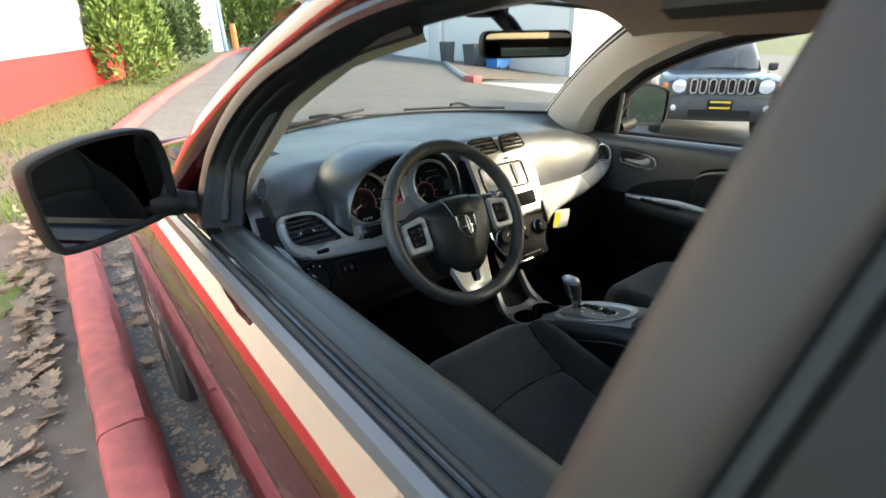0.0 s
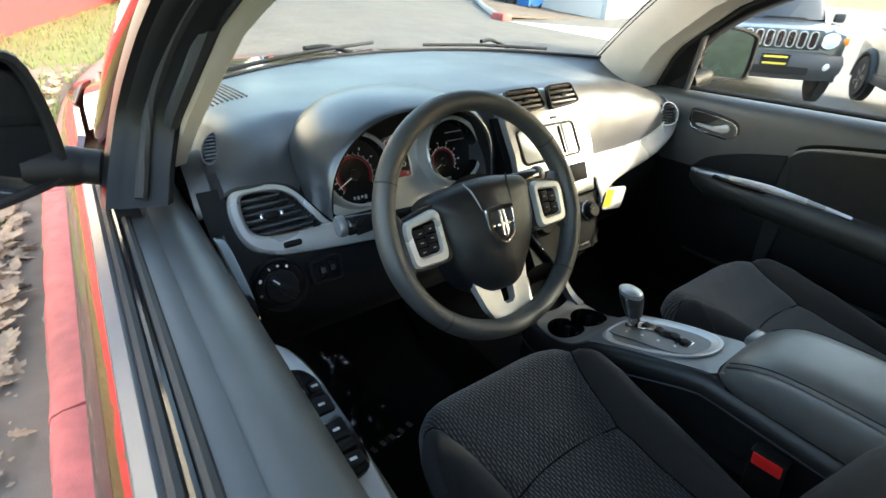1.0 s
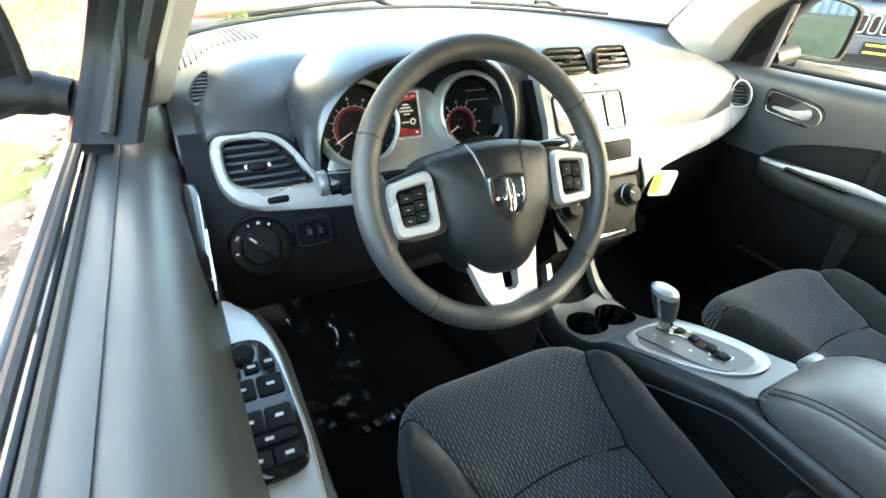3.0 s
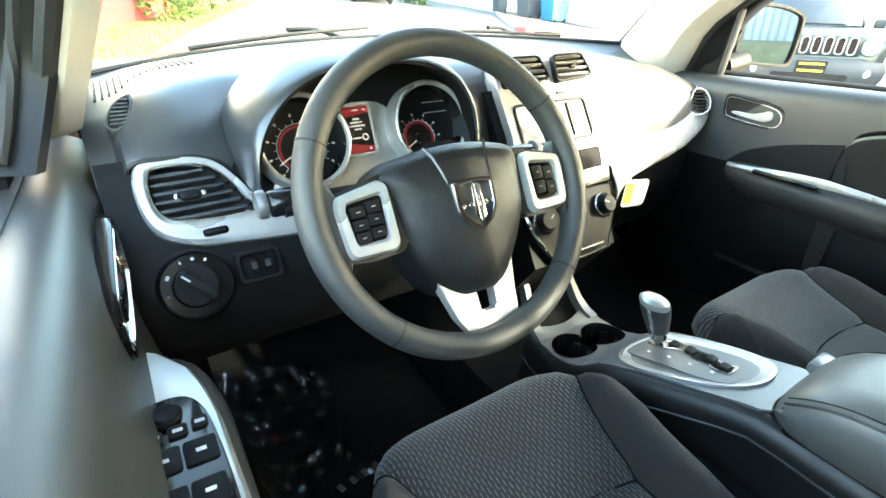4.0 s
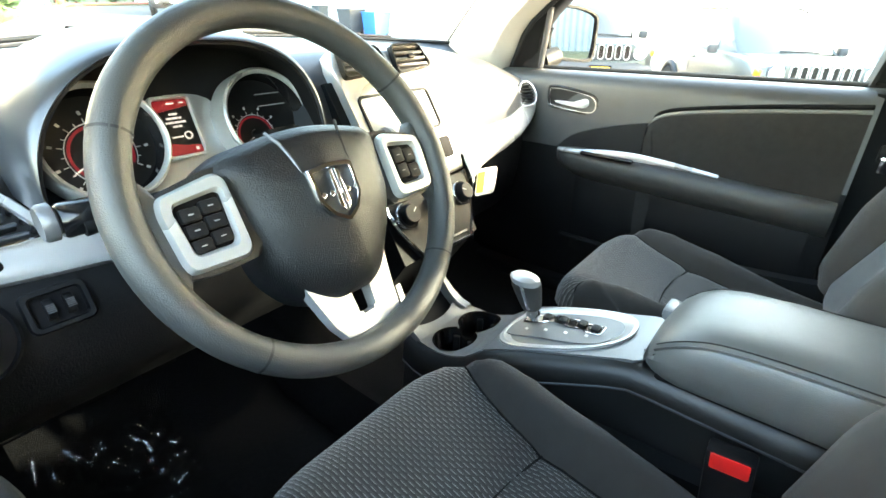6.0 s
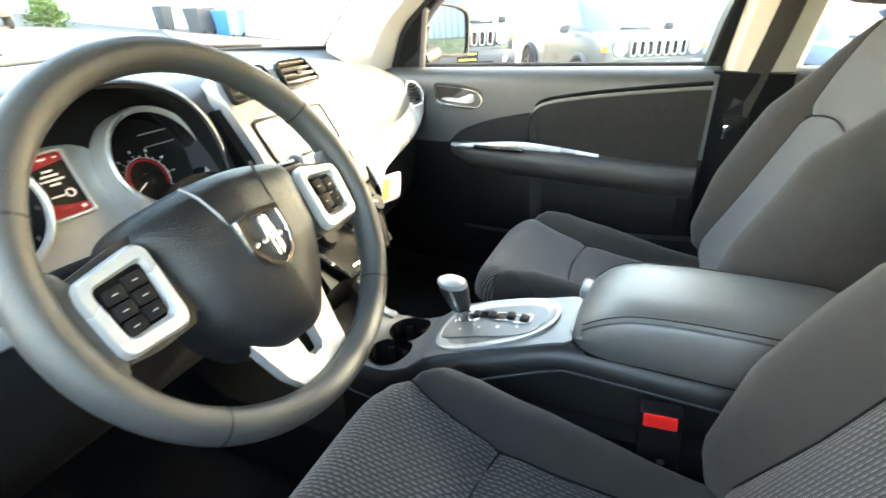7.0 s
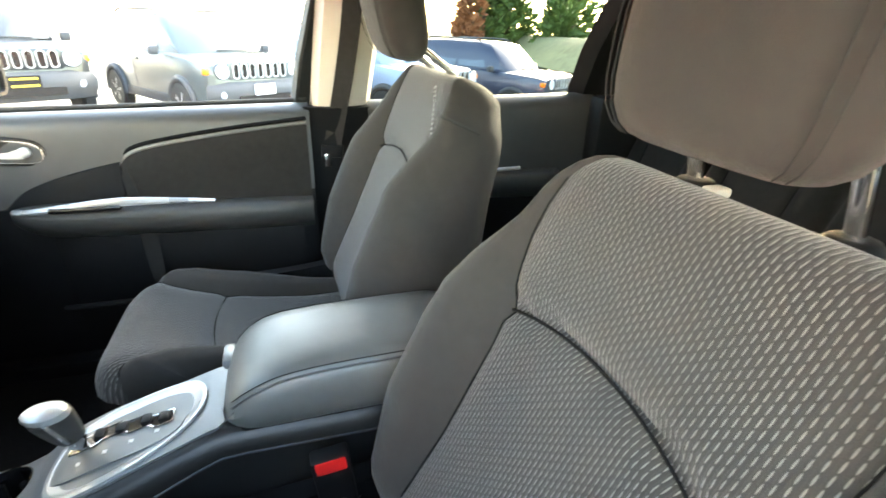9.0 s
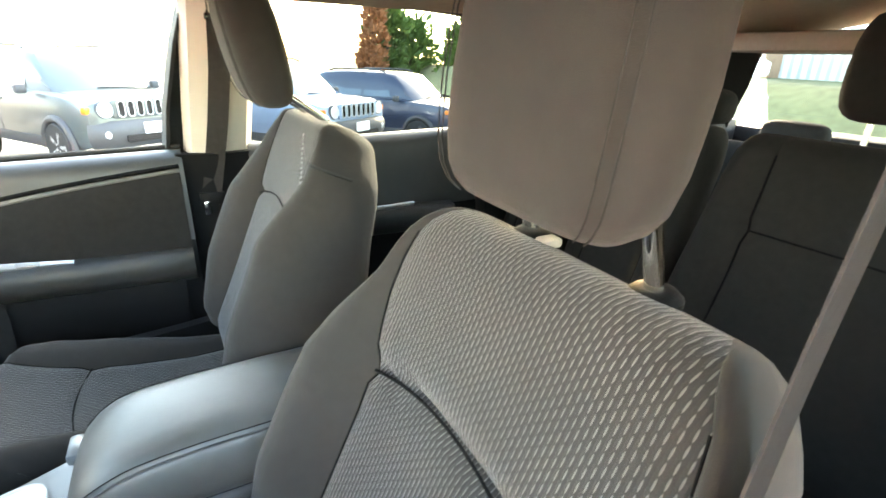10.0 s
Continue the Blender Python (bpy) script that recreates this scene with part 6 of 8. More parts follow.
pm2 = thing("door_mirror", "grey-backed door mirror seen through passenger window", "door mirror", (0.9, 0.4, 1.12), "door mirrors")
PMX = plane_at((1.02, 0.41, 1.165), 2, -24)
mo2 = [(-x * 0.92, y * 0.95) for x, y in mo]
rows = [[(x * k, y * k, d) for x, y in mo2] for k, d in ((0.30, -0.105), (0.62, -0.10), (0.85, -0.075), (0.97, -0.035), (1.0, 0.0))]
bm = capped(rows)
bm.transform(PMX)
part("mirror_cap", bm, REDPAINT, pm2)
part("mirror_bezel", ring([(x * 1.01, y * 1.01) for x, y in mo2], [(x * 0.90, y * 0.88) for x, y in mo2], -0.03, 0.012, PMX, 0.005), HARD, pm2)
part("mirror_glass", prism([(x * 0.905, y * 0.885) for x, y in mo2], 0.0, 0.003, PMX), DIMGLASS, pm2)
part("mirror_arm", tube([(0.85, 0.43, 1.085), (0.93, 0.42, 1.10)], 0.03, 10), HARD, pm2)

# rear doors
for sx in (-1, 1):
    rd = thing("door_%d" % (3 if sx < 0 else 4), "dark red rear door with black inner trim", "car door", (sx * 0.82, -0.9, 0.3), kind="structure")
    skin(sx, -1.155, -0.685 if sx < 0 else -0.495, "outer_skin", REDPAINT, rd, 20)
    inner_skin(sx, -1.33, -0.60 if sx > 0 else -0.80, rd)
    part("armrest", grid(armrest_rows(sx, -0.66, -1.2, 0.86, 0.06), thick=0.004), LEATHER, rd)
    part("trim_strip", tube([(sx * 0.672, -0.80, 0.905), (sx * 0.672, -1.05, 0.912)], 0.006, 8), SATIN, rd, "pale trim strip")
    g = glass_sheet([(-0.60 if sx > 0 else -0.80, 1.09), (-0.9, 1.10), (-1.30, 1.11)], [(-0.60 if sx > 0 else -0.80, 1.46), (-0.9, 1.46), (-1.30, 1.44)], sx, "tinted_pane", rd)
    part("window_frame", tube([(sx * (pane_x(z) - 0.004), y, z) for y, z in ((-0.56, 1.47), (-0.9, 1.478), (-1.2, 1.462), (-1.34, 1.43))], 0.022, 8), RUBBER, rd)

# ---- seats ----
def backrest_surface(cx, base, top, w_keys, xl_keys, f0, bol_keys, back_d, seam, nv=34, cap_v=0.88, boxy=7, deepen=0.0):
    """Rings of a backrest: per row the front points from one edge to the other, then the back."""
    d = Vector((0, top[0] - base[0], top[1] - base[1]))
    ln = d.length
    d.normalize()
    n = Vector((0, d.z, -d.y))
    rows, ins, uvs = [], [], []
    vs = [k / nv * cap_v for k in range(nv + 1)] + [cap_v + (1 - cap_v) * math.sin(a) for a in [radians(q) for q in (18, 36, 54, 70, 82, 90)]]
    for v in vs:
        cap = 1.0 if v <= cap_v else max(0.0, 1 - ((v - cap_v) / (1 - cap_v)) ** 3.2) ** 0.42
        low = min(1.0, 0.75 + v * 4)
        w = linear(w_keys, v) * (0.86 + 0.14 * cap)
        xl = min(linear(xl_keys, v), w * 0.94)
        B = linear(bol_keys, v)
        p0 = Vector((cx, base[0], base[1])) + d * (ln * v)
        ring_pts, uv = [], []

        def front(x):
            a = abs(x)
            if a <= xl:
                f = f0 - 0.006 * (1 - (a / xl) ** 2) - 0.006 * max(0, (a / xl - 0.86) / 0.14) ** 2
                vs_ = seam + 0.045 * (1 - (a / xl) ** 2)
                f -= 0.013 * math.exp(-((v - vs_) / 0.020) ** 2)
                return f
            q = (a - xl) / (w - xl)
            return (f0 - 0.006 + (B + 0.006) * math.sin(math.pi * min(1, q * 0.95 + 0.03)) ** 0.8) * math.sqrt(max(0.0, 1 - q ** boxy))
        xs_ = [-w + (w - xl) * (1 - math.cos(math.pi / 2 * k / 10)) for k in range(10)] + [-xl + 2 * xl * k / 16 for k in range(17)] + [xl + (w - xl) * math.sin(math.pi / 2 * k / 10) for k in range(1, 11)]
        for x in xs_:
            ring_pts.append(p0 + Vector((x, 0, 0)) + n * (front(x) * cap * low))
            uv.append((x, ln * v))
        for k in range(1, 14):
            x = w * math.cos(math.pi * k / 14)
            ring_pts.append(p0 + Vector((x, 0, 0)) - n * (back_d * (1 + deepen * (1 - v)) * cap * low * (1 - (abs(x) / w) ** 8) ** 0.5))
            uv.append((x, 0))
        rows.append(ring_pts)
        uvs.append(uv)
    return rows, uvs


def split_loft(rows, uvs, lo, hi, parent, name, mat_out, mat_in, label_out, label_in):
    n = len(rows[0])
    ins = grid([r[lo:hi + 1] for r in rows], uv=[u[lo:hi + 1] for u in uvs])
    a = part(name + "_insert", ins, mat_in, parent, label_in, sharp=60)
    rest = grid([r[hi:] + r[:lo + 1] for r in rows])
    rest.verts.ensure_lookup_table()
    m = n - (hi - lo) + 1
    b = part(name + "_bolster", rest, mat_out, parent, label_out, sharp=60)
    return a, b


def cushion_surface(cx, y_back, y_front, z, w_keys, xl_keys, bol_keys, seam, nv=34, bow=False):
    rows, uvs = [], []
    ln = y_front - y_back

    def reach(x, v):
        """Where row v lies at x: the front rows bow back to the corners."""
        k = 1 - max(0.0, 1 - min(1.0, abs(x) / 0.216) ** 6) ** 0.4 if bow else 0.0
        return y_back + ln * v * (1 - v ** 3 * k)
    vs = [k / nv * 0.88 for k in range(nv + 1)] + [0.88 + 0.12 * math.sin(radians(q)) for q in (15, 30, 45, 60, 72, 82, 90)]
    for v in vs:
        cap = 1.0 if v <= 0.88 else math.sqrt(max(0.0, 1 - ((v - 0.88) / 0.12) ** 2))
        w = linear(w_keys, v) * (1.0 if bow else 0.80 + 0.20 * cap ** 0.8)
        xl = min(linear(xl_keys, v), w * 0.93)
        B = linear(bol_keys, v)
        zt = z + linear([(0, -0.045), (0.3, -0.040), (0.6, -0.008), (0.88, 0.027), (1.0, 0.028)], v)
        zb = z - 0.15

        def top(x):
            a = abs(x)
            if a <= xl:
                f = 0.0 - 0.008 * (1 - (a / xl) ** 2) - 0.006 * max(0, (a / xl - 0.86) / 0.14) ** 2
                f -= 0.008 * math.exp(-((v - (seam + 0.03 * (1 - (a / xl) ** 2))) / 0.022) ** 2)
                return zt + f
            q = (a - xl) / (w - xl)
            return zt - 0.006 + (B + 0.006) * math.sin(math.pi * min(1, q * 0.8 + 0.03)) ** 0.8 - 0.035 * q ** 2 - 0.075 * q ** 4
        xs_ = [-w + (w - xl) * (1 - math.cos(math.pi / 2 * k / 10)) for k in range(10)] + [-xl + 2 * xl * k / 16 for k in range(17)] + [xl + (w - xl) * math.sin(math.pi / 2 * k / 10) for k in range(1, 11)]
        mid = zt - 0.085
        ring_pts = [Vector((cx + x, reach(x, v), mid + (top(x) - mid) * cap)) for x in xs_]
        uv = [(x, y_back + ln * v) for x in xs_]
        for k in range(0, 9):
            x = w * 0.97 * (1 - 2 * k / 8)
            ring_pts.append(Vector((cx + x, reach(x, v) - 0.05 * (1 - cap), zb)))
            uv.append((x, 0))
        rows.append(ring_pts)
        uvs.append(uv)
    return rows, uvs


def headrest(cx, y, z0, parent, w=0.128, h=0.185, d=0.058, lean=14, stitch=True, mat=None):
    rows = []
    prof = [(0.0, 0.62, 0.36), (0.004, 0.76, 0.56), (0.012, 0.86, 0.73), (0.026, 0.94, 0.86), (0.048, 0.98, 0.95), (0.075, 0.995, 0.985), (0.10, 1.0, 1.0), (0.15, 0.98, 0.97), (0.18, 0.93, 0.88), (0.20, 0.84, 0.70), (0.212, 0.66, 0.42), (0.217, 0.3, 0.15)]
    tl = math.tan(radians(lean))
    for zz, kw, kd in prof:
        zz *= h / 0.217
        ring_pts = []
        for k in range(28):
            a = math.tau * k / 28
            ca, sa = math.cos(a), math.sin(a)
            x = math.copysign(abs(ca) ** 0.5, ca) * w * kw
            f = math.copysign(abs(sa) ** 0.6, sa) * d * kd
            ring_pts.append((cx + x, y - zz * tl * 0.5 + f, z0 + zz))
        rows.append(ring_pts)
    hr = part("headrest", capped(rows), mat or CLOTH, parent, "padded charcoal cloth headrest")
    if stitch:
        for sx in (-1, 1):
            pts = [(cx + sx * w * kw * 0.90, y - zz * h / 0.217 * tl * 0.5 + d * kd * 0.97, z0 + zz * h / 0.217) for zz, kw, kd in prof[1:9]]
            part("stitch_line", tube(pts, 0.0008, 6), STITCH, hr)
            part("stitch_line", tube([(cx + (x - cx) * 0.90, yy + 0.0015, z) for x, yy, z in pts], 0.0008, 6), STITCH, hr)
    return hr


def front_seat(name, cx, lift, label, group, top_z, w_top, hr_y, hr_lean):
    s = thing(name, label, "car seat", (cx, -0.3, 0.42), group)
    crown = 0.024 if cx < 0 else 0.0
    rows, uvs = backrest_surface(cx, (-0.475 - 0.02, 0.70 + lift * 0.5), (-0.712, top_z), [(0, 0.225), (0.25, 0.270), (0.5, 0.272), (0.68, 0.242)] + w_top,
                                 [(0, 0.15), (0.3, 0.135), (0.55, 0.136), (0.64, 0.144), (0.71, 0.160), (0.78, 0.170), (0.85, 0.171), (0.92, 0.164), (1, 0.14)], 0.058, [(0, 0.02), (0.3, 0.05), (0.6, 0.05), (0.8, 0.012), (0.95, 0.0)], 0.085 if cx < 0 else 0.058, 0.630, cap_v=0.88 if cx < 0 else 0.945, boxy=7 if cx < 0 else 12, deepen=0.0 if cx < 0 else 2.0)
    split_loft(rows, uvs, 10, 26, s, "backrest", CLOTH, WOVEN, "plain charcoal cloth side bolsters", "dotted woven cloth insert")
    for i in (10, 26):
        part("bolster_seam", tube([r[i] + Vector((0, 0.0005, 0)) for r in rows[3:-5]], 0.0015, 6), CARPET, s, "dark seam between insert and bolster")
    if cx > 0:
        part("shoulder_seam", tube([p + Vector((0, 0.0003, 0)) for p in rows[31][0:11]], 0.0026, 6), RUBBER, s, "shoulder seam above the bolster")
    seam_keys = [(0, 0.135), (0.3, 0.126)] + [(v, 0.114 + 0.062 * (max(0.0, v - 0.58) / 0.42) ** 1.7) for v in (0.5, 0.58, 0.65, 0.72, 0.79, 0.86, 0.93, 1.0)]
    rows, uvs = cushion_surface(cx, -0.56, 0.016, 0.715 + lift + crown, [(0, 0.195), (0.4, 0.215), (1, 0.215)], seam_keys, [(0, 0.02), (0.3, 0.040), (0.55, 0.052), (0.75, 0.044), (0.9, 0.020), (1, 0.0)], 0.615, bow=True)
    split_loft(rows, uvs, 10, 26, s, "cushion", CLOTH, WOVENSEAT, "plain charcoal cloth cushion sides", "dotted woven cloth cushion")
    for i in (10, 26):
        part("bolster_seam", tube([r[i] + Vector((0, 0, 0.0005)) for r in rows[6:-4]], 0.0015, 6), CARPET, s)
    bd = Vector((0, -0.712 + 0.495, top_z - 0.70 - lift * 0.5))
    bn_ = Vector((0, bd.z, -bd.y)).normalized()
    b0 = Vector((cx, -0.495, 0.70 + lift * 0.5))
    line = []
    for k in range(25):
        q = k / 12 - 1
        v = 0.630 + 0.045 * (1 - q * q)
        line.append(b0 + bd * v + Vector((q * 0.135, 0, 0)) + bn_ * (0.0530 - 0.006 * (1 - q * q)))
    part("backrest_seam", tube(line, 0.0016, 6), CARPET, s, "dark stitched seam")
    cl = []
    for k in range(25):
        q = k / 12 - 1
        v = 0.615 + 0.03 * (1 - q * q)
        zz = 0.715 + lift + crown + linear([(0, -0.045), (0.3, -0.040), (0.6, -0.008), (0.88, 0.027)], v)
        cl.append((cx + q * 0.114, -0.56 + 0.576 * v, zz - 0.007 - 0.008 * (1 - q * q)))
    part("cushion_seam", tube(cl, 0.0016, 6), CARPET, s, "dark stitched seam")
    part("seat_frame", box(cx - 0.21, cx + 0.21, -0.55, -0.12, 0.45, 0.60 + lift, 0.02), HARD, s)
    for sx in (-1, 1):
        part("seat_rail", box(cx + sx * 0.19 - 0.02, cx + sx * 0.19 + 0.02, -0.60, -0.05, 0.41, 0.455, 0.005), HARD, s)
        part("side_cover", prism(smooth_outline([(-0.60, 0.62), (-0.12, 0.60), (-0.10, 0.68), (-0.45, 0.70), (-0.58, 0.74)], 2), -0.015, 0.015, basis((cx + sx * 0.235, 0, lift), (0, 1, 0), (0, 0, 1), (1, 0, 0)), 0.005), HARD, s)
        py = -0.716 if cx < 0 else -0.690
        part("headrest_post", tube([(cx + sx * 0.0685, py, 1.14), (cx + sx * 0.0685, py + 0.002, top_z + 0.008), (cx + sx * 0.0685, hr_y - 0.01, 1.27)], 0.0068, 12), CHROME, s, "chrome headrest post")
        part("post_guide", lathe([(0.020, 0.0), (0.020, 0.005), (0.015, 0.010), (0.008, 0.011)], Matrix.Translation((cx + sx * 0.0685, py, top_z - 0.005)), 20), HARD, s, "black headrest post guide")
    part("guide_button", box(cx + 0.0685 - 0.032, cx + 0.0685 - 0.016, py - 0.010, py + 0.010, top_z - 0.004, top_z + 0.005, 0.003), CREAM, s)
    if cx < 0:
        headrest(cx + 0.028, hr_y, 1.216, s, 0.118, 0.225, 0.040, hr_lean)
    else:
        headrest(cx + 0.005, hr_y, 1.240, s, 0.112, 0.215, 0.048, hr_lean)
    return s


front_seat("driver_seat", -0.375, 0.02, "charcoal cloth driver's seat with dotted woven insert", "front seats", 1.180, [(0.76, 0.212), (0.82, 0.194), (0.88, 0.188), (1, 0.160)], -0.680, 14)
ps = front_seat("passenger_seat", 0.345, 0.0, "charcoal cloth passenger seat with dotted woven insert", "front seats", 1.208, [(0.8, 0.240), (0.86, 0.225), (0.94, 0.180), (1, 0.150)], -0.600, -22)
for k in range(13):
    a = Vector((0.208, -0.628, 1.203)).lerp(Vector((0.138, -0.600, 1.122)), k / 12)
    part("stitch", box(-0.004, 0.004, -0.0011, 0.0011, -0.0011, 0.0011, 0, Matrix.Translation(a) @ Matrix.Rotation(0.5, 4, "Y")), PRINT, ps, "pale corner stitch" if k == 0 else "")

# rear bench and the last row's headrests
rb = thing("rear_bench", "charcoal cloth rear bench seat with split backrest", "car seat", (0, -1.4, 0.42))
for cx, w in ((-0.29, 0.315), (0.19, 0.155), (0.50, 0.145)):
    rows, uvs = backrest_surface(cx, (-1.36, 0.62), (-1.56, 1.195), [(0, w * 0.92), (0.4, w), (0.85, w * 0.95), (1, w * 0.9)], [(0, w * 0.6), (0.5, w * 0.58), (1, w * 0.62)], 0.055, [(0, 0.015), (0.5, 0.02), (1, 0.0)], 0.06, 0.66, 20)
    split_loft(rows, uvs, 10, 26, rb, "backrest", BENCH, BENCH, "", "")
    for i in (10, 26):
        part("bolster_seam", tube([r[i] + Vector((0, 0.001, 0)) for r in rows[2:-5]], 0.0022, 6), CARPET, rb)
    part("cross_seam", tube([p + Vector((0, 0.001, 0)) for p in rows[15][10:27]], 0.0022, 6), CARPET, rb)
rows, uvs = cushion_surface(0.0, -1.45, -0.98, 0.66, [(0, 0.60), (1, 0.62)], [(0, 0.5), (1, 0.52)], [(0, 0.02), (1, 0.0)], 0.5, 16)
split_loft(rows, uvs, 10, 26, rb, "cushion", BENCH, BENCH, "", "")
for cx, z0, h in ((-0.252, 1.236, 0.20), (0.19, 1.195, 0.085), (0.50, 1.195, 0.085)):
    headrest(cx, -1.585, z0, rb, 0.115, h, 0.05, 8, False, BENCH)
    for sx in (-1, 1):
        part("headrest_post", tube([(cx + sx * 0.05, -1.57, 1.14), (cx + sx * 0.05, -1.58, 1.24)], 0.006, 10), CHROME, rb)
tr = thing("third_row_seat", "dark folding third-row seat with low headrests", "car seat", (0, -2.2, 0.42))
for cx in (-0.30, 0.30):
    rows, uvs = backrest_surface(cx, (-2.20, 0.62), (-2.34, 1.06), [(0, 0.25), (1, 0.24)], [(0, 0.16), (1, 0.16)], 0.05, [(0, 0.01), (1, 0.0)], 0.05, 0.6, 14)
    split_loft(rows, uvs, 10, 26, tr, "backrest", BENCH, BENCH, "", "")
    headrest(cx, -2.34, 1.045, tr, 0.11, 0.11, 0.045, 5, False, BENCH)

# seat belts
def strap(pts, w, name, parent, side):
    path = bend(pts, 8)
    rows = []
    for i, p in enumerate(path):
        t = (path[min(i + 1, len(path) - 1)] - path[max(i - 1, 0)]).normalized()
        s = Vector(side)
        s = (s - t * s.dot(t)).normalized()
        rows.append([p - s * w / 2, p - s * w / 6, p + s * w / 6, p + s * w / 2])
    return part(name, grid(rows, thick=0.0014), WEBBING, parent)


for sx in (-1, 1):
    sb = thing("seat_belt", "grey-brown webbing seat belt hanging at the centre pillar", "seat belt", (sx * 0.70, -0.55, 0.6), "front seat belts")
    if sx < 0:
        line = [(-0.575, -0.665, 1.415), (-0.570, -0.652, 1.29), (-0.570, -0.630, 1.16), (-0.576, -0.605, 1.0), (-0.59, -0.585, 0.85), (-0.60, -0.57, 0.62)]
        side = (-0.2, 1, 0)
    else:
        line = [(0.615, -0.556, 1.41), (0.648, -0.548, 1.30), (0.694, -0.533, 1.18), (0.735, -0.515, 1.07), (0.752, -0.496, 0.97), (0.758, -0.480, 0.85), (0.76, -0.46, 0.62)]
        side = (0.25, 1, 0)
    strap(line, 0.047, "webbing", sb, side)
    ax, ay, az = line[0]
    guide = part("belt_anchor", box(ax + sx * 0.02 - 0.014, ax + sx * 0.02 + 0.014, ay - 0.035, ay + 0.035, az - 0.01, az + 0.05, 0.008), CREAM, sb, "cream belt guide cover")
    part("anchor_slot", box(ax - 0.010, ax + 0.010, ay - 0.028, ay + 0.028, az - 0.016, az - 0.002, 0.003), GLOSS, guide)
    tx, ty, tz = line[4]
    tongue = part("belt_tongue", box(tx - 0.009, tx + 0.007, ty - 0.030, ty + 0.030, tz - 0.022, tz + 0.014, 0.004), HARD, sb)
    part("tongue_plate", box(tx - 0.012, tx - 0.006, ty + 0.006, ty + 0.022, tz - 0.045, tz - 0.010, 0.001), CHROME, tongue)

# ---- parked cars across the lot ----
def car_paint(name, colour):
    return material(name, colour, 0.35, 0.2, vary=0.05, scale=6, coat=0.6)


BUMPER_TRIM = material("grey_bumper_plastic", (0.05, 0.05, 0.052), 0.6, vary=0.1, scale=8)
LAMPGLASS = material("lamp_lens", (0.75, 0.77, 0.80), 0.08, 0.4, vary=0.05, scale=30)
AMBER = material("amber_lens", (0.75, 0.20, 0.02), 0.2)
PLATE = material("yellow_plate", (0.72, 0.52, 0.04), 0.5)
DARKGLASS = material("dark_car_glass", (0.10, 0.13, 0.16), 0.05, 0.2, vary=0.05, scale=4, spec=0.8)


